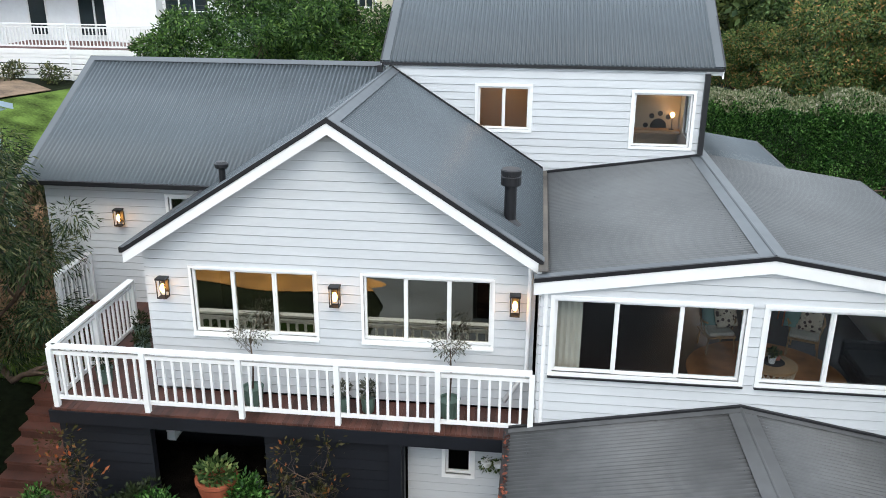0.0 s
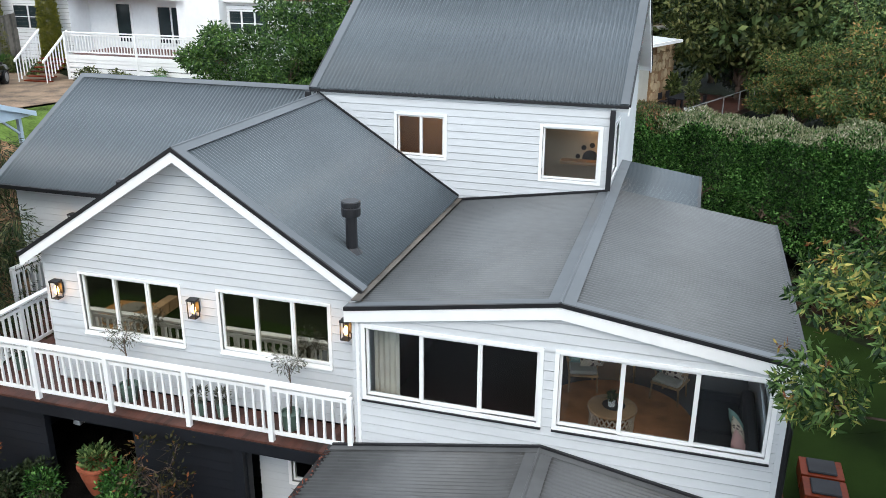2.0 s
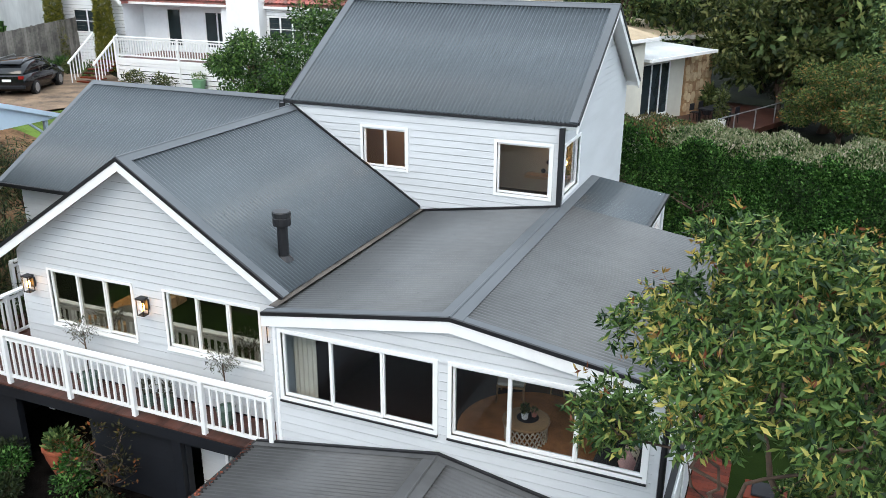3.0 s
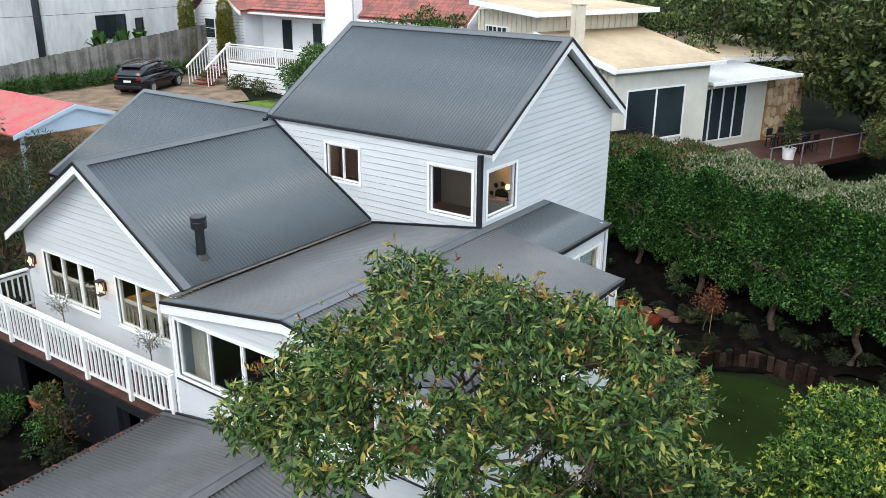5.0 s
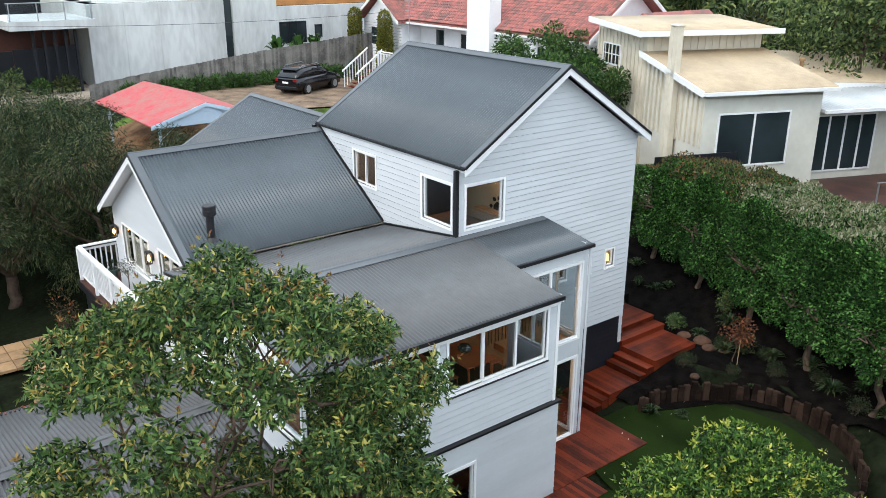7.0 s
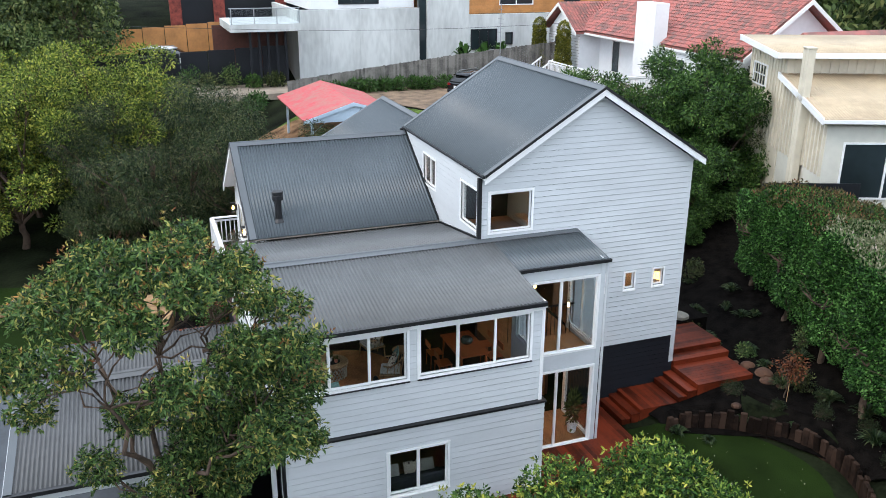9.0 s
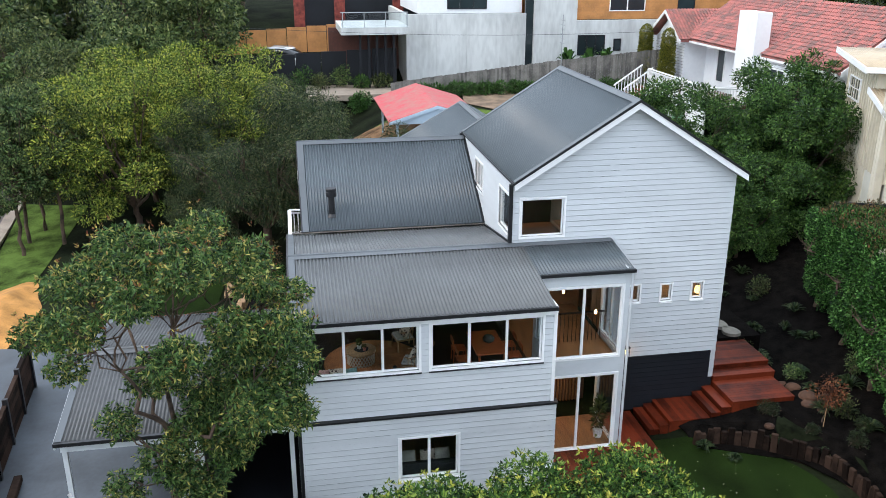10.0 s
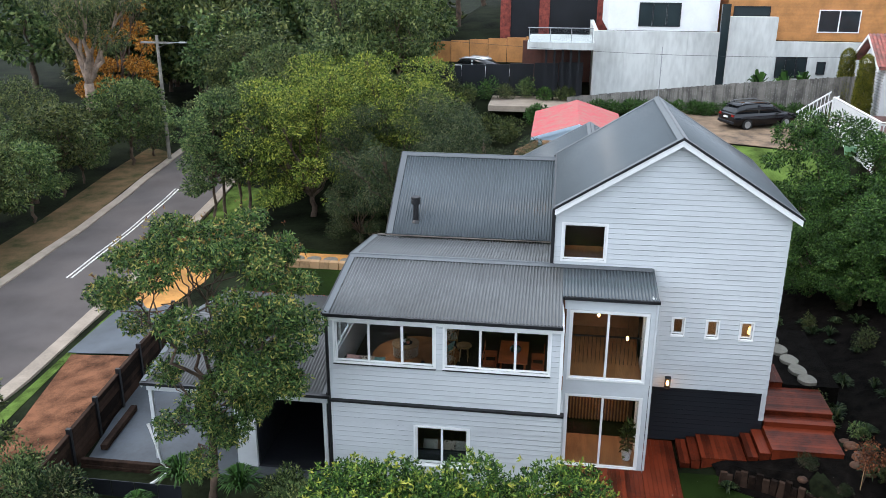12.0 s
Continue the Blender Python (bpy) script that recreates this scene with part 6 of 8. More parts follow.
# ---- inside the entry ----
for px, py, pz in ((4.3, 20.6, 4.75), (4.75, 21.5, 4.2), (4.1, 21.2, 5.0)):
    pend = thing("pendant_light", "small lit amber glass pendant light in the entry", "pendant lamp", "entry pendants")
    bm = bmesh.new()
    cyl(bm, (px, py, pz + 0.1), (px, py, 5.7), 0.006, n=5)
    part("cord", bm, M_BLACK, pend)
    bm = bmesh.new()
    lathe(bm, [(0.015, 0.08), (0.035, 0.05), (0.045, 0.0), (0.03, -0.06), (0.01, -0.07)], (px, py, pz), 12)
    part("globe", bm, M_WARM, pend)
lamp3 = new("entry_lamp", bpy.data.lights.new("entry_lamp", "POINT"))
lamp3.data.energy, lamp3.data.color, lamp3.data.shadow_soft_size = 9, (1.0, 0.62, 0.34), 0.1
lamp3.location = (4.3, 20.8, 4.6)
lamp4 = new("hall_lamp", bpy.data.lights.new("hall_lamp", "POINT"))
lamp4.data.energy, lamp4.data.color, lamp4.data.shadow_soft_size = 32, (1.0, 0.68, 0.40), 0.1
lamp4.location = (3.6, 20.8, 2.3)
bal2 = thing("stair_balustrade", "black metal balustrade at the stair landing", "balustrade")
for i in range(17):
    y = 19.8 + 0.13 * i
    part("baluster", B(4.2, 4.215, y, y + 0.015, 3.0, 3.95), M_BLACK, bal2)
part("handrail", B(4.18, 4.24, 19.7, 22.0, 3.95, 3.99), M_BLACK, bal2)
slats = thing("slatted_screen", "timber batten screen lining the entry hall", "screen")
for i in range(22):
    y = 19.6 + 0.11 * i
    part("batten", B(2.6, 2.66, y, y + 0.045, -0.02, 2.6), M_OAK, slats)
part("backing", B(2.52, 2.595, 19.5, 22.1, -0.02, 2.6), M_MERBAU, slats)
pot_plant((4.95, 21.75, -0.035), 0.16, 0.3, M_WHITE, "tall fiddle-leaf plant in a white pot", L_MID, 1.1, 260, 0.2)
lamp5 = new("small_window_lamp", bpy.data.lights.new("small_window_lamp", "POINT"))
lamp5.data.energy, lamp5.data.color = 14, (1.0, 0.6, 0.28)
lamp5.location = (2.9, 25.2, 4.4)
part("ceiling_lining", B(-0.5, 3.5, 22.3, 26.05, 5.6, 5.66), M_LINING, house)
shade = thing("pendant_light", "lit yellow drum-shade pendant behind the small window", "pendant lamp")
bm = bmesh.new()
cyl(bm, (3.3, 25.55, 4.16), (3.3, 25.55, 5.6), 0.006, n=5)
part("cord", bm, M_BLACK, shade)
bm = bmesh.new()
lathe(bm, [(0.1, 0), (0.13, 0.0), (0.1, 0.2), (0.02, 0.21)], (3.3, 25.55, 3.97), 16)
part("shade", bm, glow_mat("lit_shade", (1.0, 0.62, 0.18), 2.2), shade)

# ---- the sitting room below the sun room ----
part("floor_slab", B(0.3, SUN_X - 0.06, 12.8, 19.25, -0.2, -0.05), M_OAK, house)
low_sofa = thing("sofa", "grey fabric sofa under the lower window", "sofa", at=(6.4, 16.0, -0.05))
part("base", B(-0.45, 0.45, -1.0, 1.0, 0.08, 0.34, bev=0.02), M_SOFA, low_sofa)
for k in (-0.5, 0.5):
    part("seat_cushion", B(-0.45, 0.2, k - 0.48, k + 0.48, 0.345, 0.5, bev=0.04), M_SOFA, low_sofa)
part("backrest", B(0.22, 0.45, -1.0, 1.0, 0.345, 0.95, bev=0.05), M_SOFA, low_sofa)
for dy, fm, fl in ((-0.5, M_LINEN, "cream cushion on the grey sofa"), (0.1, M_FLORAL, "floral cushion on the grey sofa"), (0.5, M_LINEN, "cream cushion on the grey sofa")):
    cushion((6.3, 16.0 + dy, 0.75), fm, fl, 62, 90)



# ---- neighbouring houses ----
def gable_roof(parent, x0, x1, y0, y1, ze, zr, axis, material, over=0.3, thick=0.12, name="roof"):
    """Two sloping slabs over a rectangle; axis: the way the ridge runs."""
    for s in (0, 1):
        bm = bmesh.new()
        if axis == "x":
            ym = (y0 + y1) / 2
            ye = (y0 - over) if s == 0 else (y1 + over)
            c = [(x0 - over, ye, ze), (x1 + over, ye, ze), (x1 + over, ym, zr), (x0 - over, ym, zr)]
        else:
            xm = (x0 + x1) / 2
            xe = (x0 - over) if s == 0 else (x1 + over)
            c = [(xe, y0 - over, ze), (xe, y1 + over, ze), (xm, y1 + over, zr), (xm, y0 - over, zr)]
        hexa(bm, c + [(a, b, d + thick) for a, b, d in c])
        part(name, bm, material, parent)


def tile_courses(parent, p, along, up, n_rows, n_cols, material):
    """Rows of curved roof tiles on a slope: each tile a shallow arch."""
    p, along, up = Vector(p), Vector(along), Vector(up)
    nrm = along.cross(up).normalized()
    if nrm.z < 0:
        nrm = -nrm
    bm = bmesh.new()
    for j in range(n_rows):
        for i in range(n_cols):
            o = p + along * (i / n_cols) + up * (j / n_rows)
            a, u = along / n_cols, up / n_rows
            lo, hi = [], []
            for k, h in ((0.0, 0.0), (0.3, 0.05), (0.6, 0.05), (0.85, 0.0), (1.0, -0.01)):
                lo.append(bm.verts.new(o + a * k + nrm * (h + 0.06)))
                hi.append(bm.verts.new(o + a * k + u + nrm * (h + 0.02)))
            for k in range(4):
                bm.faces.new((lo[k], lo[k + 1], hi[k + 1], hi[k]))
    return tagged(part("roof_tiles", bm, material, parent), kind="stuff")


M_TILE = mat("terracotta_roof_tile", (0.36, 0.115, 0.095), 0.75, 0, 0.2, 14, 60, 0.2, island=0.4, col2=(0.19, 0.10, 0.085))
M_CREAMB = mat("cream_metal_cladding", (0.62, 0.56, 0.44), 0.6, 0, 0.08, 6, 40, 0.05)
M_TANROOF = mat("tan_steel_roof", (0.47, 0.37, 0.245), 0.6, 0, 0.1, 5, 40, 0.05)
M_RENDER = mat("cream_render", (0.62, 0.60, 0.52), 0.8, 0, 0.05, 6, 40, 0.1)
M_CLEAN = mat("neighbour_white_board", (0.84, 0.85, 0.86), 0.55, 0, 0.04, 6, 50, 0.05)
M_DKGLASS = mat("dark_window_glass", (0.025, 0.036, 0.04), 0.06, 0, 0.2, 3, 8, 0)
M_ORANGE = mat("orange_cedar_cladding", (0.52, 0.23, 0.07), 0.6, 0, 0.12, 10, 60, 0.1, per=0.15)
M_GREYPAL = mat("grey_weathered_paling", (0.19, 0.175, 0.155), 0.9, 0, 0.25, 12, 90, 0.4, per=0.3)
M_REDSHED = mat("faded_red_roof", (0.40, 0.035, 0.045), 0.6, 0, 0.15, 16, 60, 0.08, col2=(0.33, 0.13, 0.10))
M_PALEBLUE = mat("pale_blue_paint", (0.47, 0.58, 0.68), 0.6, 0, 0.05)


def simple_window(parent, face, u0, u1, z0, z1, bars=1, frame_m=None):
    w = part("window", ring(face, u0, u1, z0, z1, 0.07, -0.02, 0.06), frame_m or M_WHITE, parent)
    for i in range(bars):
        a, b = u0 + (u1 - u0) * i / bars, u0 + (u1 - u0) * (i + 1) / bars
        bm = bmesh.new()
        fbox(bm, face, a + 0.05, b - 0.05, 0.0, 0.02, z0 + 0.05, z1 - 0.05)
        part("pane", bm, M_DKGLASS, w)
        if 0.9 < z1 - z0 < 2 and frame_m is None:
            bm = bmesh.new()
            fbox(bm, face, a + 0.05, b - 0.05, 0.0, 0.04, (z0 + z1) / 2 - 0.02, (z0 + z1) / 2 + 0.02)
            part("glazing_bar", bm, M_WHITE, w)
        if i:
            bm = bmesh.new()
            fbox(bm, face, a - 0.04, a + 0.04, 0.0, 0.05, z0, z1)
            part("mullion", bm, frame_m or M_WHITE, w)
    return w


# cream house to the north, turned from the others
cream = thing("cream_house", "cream metal-clad neighbour house with flat tan roofs", "house", at=(-0.24, 35.1, 0))
cream.rotation_euler = (0, 0, radians(68.3))
part("wall", B(0.25, 6.0, 0.3, 5.2, 1.5, 7.85), M_RENDER, cream)
bm = bmesh.new()
hexa(bm, [(0.25, 0.3, 7.6), (6.0, 0.3, 7.6), (6.0, 5.3, 7.6), (0.25, 5.3, 7.6), (0.25, 0.3, 7.9), (6.0, 0.3, 7.9), (6.0, 5.3, 8.85), (0.25, 5.3, 8.85)])
part("wall", bm, M_RENDER, cream)
part("wall", B(0.2, 6.2, 5.2, 10.2, 1.5, 9.75), M_CREAMB, cream)
for i in range(27):
    b = 0.35 + i * 0.37
    top = 7.8 + 0.19 * b if b < 5.1 else 9.7
    part("batten", B(0.15, 0.25 if b < 5.2 else 0.2, b, b + 0.05, 5.6, top), M_CREAMB, cream)
for i in range(15):
    part("batten", B(0.5 + 0.38 * i, 0.55 + 0.38 * i, 5.14, 5.2, 8.9, 9.7), M_CREAMB, cream)
bm = bmesh.new()
corrugated(bm, (-0.1, 5.25, 9.02), (1, 0, 0), (0, -5.35, -1.03), 6.5, 0.018, 0.12, 0.14)
part("roof", bm, M_TANROOF, cream)
bm = bmesh.new()
strip(bm, (-0.16, 5.3, 8.8), (-0.16, -0.12, 7.76), (0.06, 0, 0), (0, 0, 0.26))
part("barge_board", bm, M_WHITE, cream)
part("gutter", B(-0.15, 6.45, -0.22, -0.1, 7.82, 7.96), M_WHITE, cream)
bm = bmesh.new()
corrugated(bm, (-0.5, 9.9, 10.22), (1, 0, 0), (0, -5.3, -0.3), 7.4, 0.015, 0.12, 0.1)
part("roof", bm, M_TANROOF, cream)
part("fascia", B(-0.55, 6.95, 4.52, 4.6, 9.72, 9.95), M_WHITE, cream)
bm = bmesh.new()
strip(bm, (-0.56, 9.9, 9.98), (-0.56, 4.55, 9.7), (0.06, 0, 0), (0, 0, 0.25))
part("fascia", bm, M_WHITE, cream)
simple_window(cream, ("W", 0.2), 7.6, 9.5, 8.0, 9.05, 2)
simple_window(cream, ("S", 0.3), 0.95, 4.5, 4.7, 7.0, 2)
for b in (2.2, 2.52):
    part("chimney_flue", B(-0.16, 0.14, b, b + 0.3, 4.4, 10.35, bev=0.02), M_CREAMB, cream)
    part("chimney_cap", B(-0.2, 0.18, b - 0.03, b + 0.33, 10.36, 10.42, bev=0.01), M_CREAMB, cream)
part("wall", B(6.0, 12.3, 1.2, 5.0, 1.5, 6.9), M_RENDER, cream)
bm = bmesh.new()
corrugated(bm, (6.1, 4.3, 7.15), (1, 0, 0), (0, -4.3, -0.22), 6.1, 0.03, 0.25, 0.12)
part("roof", bm, mat("pale_grey_awning", (0.5, 0.52, 0.52), 0.5, 0, 0.08, 6, 40, 0.05), cream)
part("gutter", B(6.0, 12.3, -0.1, 0.02, 6.82, 6.96), M_WHITE, cream)
simple_window(cream, ("S", 1.2), 6.5, 9.9, 3.9, 6.5, 4)
bm = bmesh.new()
corrugated(bm, (6.3, 11.0, 8.35), (1, 0, -0.045), (0.3, -6.8, -0.8), 13.3, 0.02, 0.2, 0.15)
part("roof", bm, M_TANROOF, cream)
bm = bmesh.new()
strip(bm, (6.5, 4.16, 7.3), (19.9, 4.16, 6.7), (0, -0.08, 0), (0, 0, 0.24))
part("fascia", bm, M_WHITE, cream)
part("wall", B(6.2, 19.2, 4.9, 10.6, 1.5, 6.65), M_RENDER, cream)
stonew = part("stone_wall", B(11.4, 14.2, 1.1, 1.4, 3.2, 6.8), M_TAN, cream)
rs = random.Random(3)
M_CRAZY = mat("crazy_paved_stone", (0.52, 0.40, 0.25), 0.85, 0, 0.15, 8, 60, 0.3, per=0.6, col2=(0.30, 0.17, 0.09))
for i in range(7):
    for j in range(7):
        bm = bmesh.new()
        cx, cz = 11.6 + 0.4 * i + rs.uniform(-0.08, 0.08), 3.5 + 0.5 * j + rs.uniform(-0.08, 0.08)
        pts = [(cx + 0.23 * math.cos(a) * rs.uniform(0.8, 1.1), cz + 0.27 * math.sin(a) * rs.uniform(0.8, 1.1)) for a in [math.tau * k / 6 for k in range(6)]]
        f0, f1 = [bm.verts.new((px, 1.1, pz)) for px, pz in pts], [bm.verts.new((px, 1.06, pz)) for px, pz in pts]
        bm.faces.new(f1)
        for k in range(6):
            bm.faces.new((f0[k], f0[(k + 1) % 6], f1[(k + 1) % 6], f1[k]))
        part("stone", bm, M_CRAZY, stonew)
part("deck", B(5.5, 17.0, -3.2, 1.2, 3.3, 3.55), M_MERBAU, cream)
bm = bmesh.new()
limb(bm, [(6.5, -3.0, 4.5), (11.5, -3.1, 4.5), (16, -3.1, 4.5)], 0.03, 0.03, 6)
part("deck_rail", bm, M_STEEL, cream)
for i in range(5):
    part("rail_post", B(6.5 + 2.2 * i, 6.55 + 2.2 * i, -3.1, -3.05, 3.5, 4.5), M_STEEL, cream)
for x, y, c in ((7.4, 6.4, M_STEEL), (9.0, 5.6, M_TAN)):
    bm = bmesh.new()
    lathe(bm, [(0.1, 0), (0.1, 0.55), (0.16, 0.58), (0.16, 0.68), (0.05, 0.72)], (x, y, 7.7), 12)
    part("vent_pipe", bm, c, cream)
part("side_screen", B(-2.2, 1.6, -0.35, -0.3, 2.0, 5.5), M_CHAR, cream, "black timber screen")


def on_deck(a, b, z=3.555):
    """A place on the neighbour's deck, from the house's own axes."""
    c, d = math.cos(radians(68.3)), math.sin(radians(68.3))
    return (-0.24 + c * a - d * b, 35.1 + d * a + c * b, z)


ot = thing("outdoor_table", "dark outdoor table on the neighbour's deck", "table", at=on_deck(11.0, -0.9))
ot.rotation_euler = (0, 0, radians(68.3))
part("tabletop", B(-0.9, 0.9, -0.45, 0.45, 0.7, 0.75, bev=0.01), M_CHAR, ot)
for dx, dy in ((-0.8, -0.36), (0.8, -0.36), (-0.8, 0.36), (0.8, 0.36)):
    part("leg", B(dx - 0.03, dx + 0.03, dy - 0.03, dy + 0.03, 0, 0.7), M_CHAR, ot)
for dx, dy, tr in ((-0.5, -0.8, 0), (0.4, -0.8, 0), (-0.4, 0.8, 180), (0.5, 0.8, 180)):
    oc = thing("outdoor_chair", "black outdoor chair by the deck table", "chair", "chairs round the deck table", at=on_deck(11.0 + dx, -0.9 + dy))
    oc.rotation_euler = (0, 0, radians(68.3 + tr))
    part("seat", B(-0.22, 0.22, -0.22, 0.22, 0.42, 0.46, bev=0.01), M_CHAR, oc)
    part("backrest", B(-0.22, 0.22, -0.24, -0.2, 0.52, 0.86, bev=0.01), M_CHAR, oc)
    for ex, ey in ((-0.19, -0.19), (0.19, -0.19), (-0.19, 0.19), (0.19, 0.19)):
        part("leg", B(ex - 0.015, ex + 0.015, ey - 0.015, ey + 0.015, 0, 0.42), M_CHAR, oc)
pot_plant(on_deck(9.0, -2.2), 0.3, 0.55, M_WHITE, "tall leafy plant in a white pot on the deck", L_MID, 1.5, 500, 0.2)
pot_plant(on_deck(12.6, 0.3), 0.26, 0.45, M_CHAR, "palm-like plant in a dark pot on the deck", L_MID, 1.0, 360, 0.3)

# white weatherboard house with the tiled roof
white = thing("white_house", "white weatherboard cottage with red terracotta tiled roof", "house")
part("wall", B(-31.4, -26.9, 39.0, 46.0, 4.2, 8.75), M_CLEAN, white)
part("wall", B(-26.9, -20.6, 40.6, 46.0, 4.2, 8.75), M_CLEAN, white)
part("wall", B(-20.6, -11.2, 39.4, 46.0, 4.2, 8.75), M_CLEAN, white)
for i in range(20):
    z = 4.9 + 0.19 * i
    part("board", B(-31.42, -26.88, 38.98, 39.0, z, z + 0.012), M_GREYPAL, white)
    part("board", B(-18.3, -11.2, 39.38, 39.4, z, z + 0.012), M_GREYPAL, white)
part("chimney", B(-19.7, -17.7, 38.7, 39.6, 4.5, 11.2), M_WHITE, white)
bm = bmesh.new()
prism(bm, ((-11.15, 39.4, 8.72), (-11.15, 46.8, 8.72), (-11.15, 43.1, 11.55)), (-0.1, 0, 0))
part("gable_end", bm, M_CLEAN, white)
for q in (-1, 1):
    bm = bmesh.new()
    strip(bm, (-10.38, 43.1, 11.5), (-10.38, 43.1 + q * 3.9, 8.66), (0.05, 0, 0), (0, 0, 0.24))
    part("barge_board", bm, M_WHITE, white)
gable_roof(white, -31.4, -26.9, 38.8, 44.0, 8.7, 10.5, "y", M_TILE, 0.35)
gable_roof(white, -27.5, -10.8, 39.6, 46.6, 8.75, 11.6, "x", M_TILE, 0.4)
tile_courses(white, (-27.7, 39.15, 8.92), (17.2, 0, 0), (0, 3.95, 2.82), 17, 74, M_TILE)
tile_courses(white, (-26.5, 38.4, 8.85), (0, 5.0, 0), (-2.65, 0, 1.78), 11, 22, M_TILE)
tile_courses(white, (-31.8, 38.4, 8.85), (0, 5.0, 0), (2.65, 0, 1.78), 11, 22, M_TILE)
bm = bmesh.new()
prism(bm, ((-31.3, 38.95, 8.7), (-27.0, 38.95, 8.7), (-29.15, 38.95, 10.35)), (0, 0.08, 0))
part("gable_end", bm, M_CLEAN, white)
for s in (1, -1):
    bm = bmesh.new()
    strip(bm, (-29.15, 38.4, 10.42), (-29.15 + s * 2.7, 38.4, 8.6), (0, 0.06, 0), (0, 0, 0.22))
    part("barge_board", bm, M_WHITE, white)
gable_roof(white, -10.6, -6.6, 41.4, 46.4, 8.5, 10.2, "y", M_TILE, 0.3)
bm = bmesh.new()
part("wall", B(-11.2, -6.7, 41.8, 46.2, 4.2, 8.5), M_CLEAN, white)
prism(bm, ((-10.5, 41.7, 8.5), (-6.7, 41.7, 8.5), (-8.6, 41.7, 10.1)), (0, 0.08, 0))
part("gable_end", bm, M_CLEAN, white)
part("gutter", B(-27.0, -10.6, 39.1, 39.22, 8.68, 8.8), M_WHITE, white)
simple_window(white, ("S", 39.0), -30.5, -28.5, 7.0, 8.3, 2)
simple_window(white, ("S", 40.6), -22.6, -20.9, 6.3, 8.3, 2)
simple_window(white, ("S", 40.6), -25.2, -24.2, 6.3, 8.4, 1)
simple_window(white, ("S", 39.4), -17.6, -15.4, 7.0, 8.3, 3)
simple_window(white, ("S", 39.4), -14.4, -12.4, 7.0, 8.3, 3)
porch = thing("porch", "white timber porch with balustrade and slatted base", "porch")
part("fascia", B(-24.4, -16.4, 35.44, 35.48, 6.06, 6.27), M_WHITE, porch)
part("floor", B(-24.4, -16.4, 35.5, 39.0, 6.1, 6.25), M_MERBAU, porch)
for k in range(6):
    part("base_slat", B(-24.4, -16.4, 35.46, 35.5, 4.7 + 0.24 * k, 4.9 + 0.24 * k), M_WHITE, porch)
rail_run(porch, (-24.4, 35.5), (-20.4, 35.5), 6.25, 7.35)
rail_run(porch, (-20.4, 35.5), (-16.4, 35.5), 6.25, 7.35)
rail_run(porch, (-16.4, 35.5), (-16.4, 38.9), 6.25, 7.35)
for x in (-24.4, -20.4, -16.4):
    rail_post(porch, x, 35.46, 4.6, 7.3)
for i in range(7):
    part("tread", B(-26.1, -24.6, 35.6 - 0.27 * i, 35.9 - 0.27 * i, 5.95 - 0.18 * i, 6.0 - 0.18 * i), M_JARRAH, porch)
for x in (-26.15, -24.5):
    bm = bmesh.new()
    strip(bm, (x - 0.04, 35.8, 7.3), (x - 0.04, 33.9, 6.0), (0.08, 0, 0), (0, 0, 0.1))
    part("stair_rail", bm, M_WHITE, porch)
    for i in range(9):
        y = 35.7 - 0.21 * i
        z = 7.3 - 0.143 * i
        part("baluster", B(x - 0.02, x + 0.02, y - 0.02, y + 0.02, z - 1.15, z), M_WHITE, porch)
pot_plant((-19.0, 35.1, 5.0), 0.35, 0.5, mat("green_glaze", (0.18, 0.35, 0.2), 0.4), "low shrub in a green pot by the porch", L_MID, 0.3, 200, 0.12)

# concrete house to the west
conc = thing("concrete_house", "modern off-form concrete house with cedar upper storey", "house")
for k in range(4):
    y0 = 21.4 + 2.24 * k
    part("panel", B(-35.7, -35.3, y0, y0 + 2.23, 4.0, 10.03), M_WALLCONC, conc)
part("wall", B(-46, -35.7, 21.4, 21.7, 4.0, 10.0), M_WALLCONC, conc)
part("slot_window", B(-35.8, -35.5, 30.36, 30.95, 5.0, 12), M_DKGLASS, conc)
part("panel", B(-36, -35.25, 30.95, 34.25, 4.5, 11.15), M_WALLCONC, conc)
part("panel", B(-35.9, -35.4, 34.25, 47.0, 5.0, 9.45), M_WALLCONC, conc)
simple_window(conc, ("E", -35.4), 34.45, 36.6, 6.9, 8.4, 3, M_CHAR)
simple_window(conc, ("E", -35.4), 37.3, 37.9, 7.2, 8.1, 1, M_CHAR)
part("upper_box", B(-46, -36.4, 22.4, 30.3, 10.0, 14.5), M_WHITE, conc)
simple_window(conc, ("E", -36.4), 24.6, 27.6, 10.3, 12.0, 3, M_CHAR)
part("upper_box", B(-46, -37.0, 31.0, 50.0, 9.4, 14.5), M_ORANGE, conc)
for k in range(26):
    part("cladding_board", B(-37.0, -36.97, 31.0, 50.0, 9.42 + 0.19 * k, 9.6 + 0.19 * k), M_ORANGE, conc)
simple_window(conc, ("E", -36.96), 37.4, 40.3, 10.0, 11.6, 2, M_WHITE)
simple_window(conc, ("E", -36.96), 43.0, 44.4, 10.0, 11.6, 1, M_CHAR)
simple_window(conc, ("E", -36.96), 31.4, 34.0, 11.0, 11.8, 1, M_CHAR)
part("balcony_slab", B(-40, -33.6, 16.6, 21.4, 8.8, 9.3), M_WALLCONC, conc)
for y in (17.9, 18.5, 19.1, 19.7, 20.3):
    part("column", B(-34.6, -34.45, y, y + 0.15, 4.0, 8.8), M_CHAR, conc)
part("garage_wall", B(-40, -39.8, 16.0, 21.4, 4.0, 8.8), mat("rust_brown_cladding", (0.12, 0.04, 0.025), 0.6, 0, 0.2), conc)
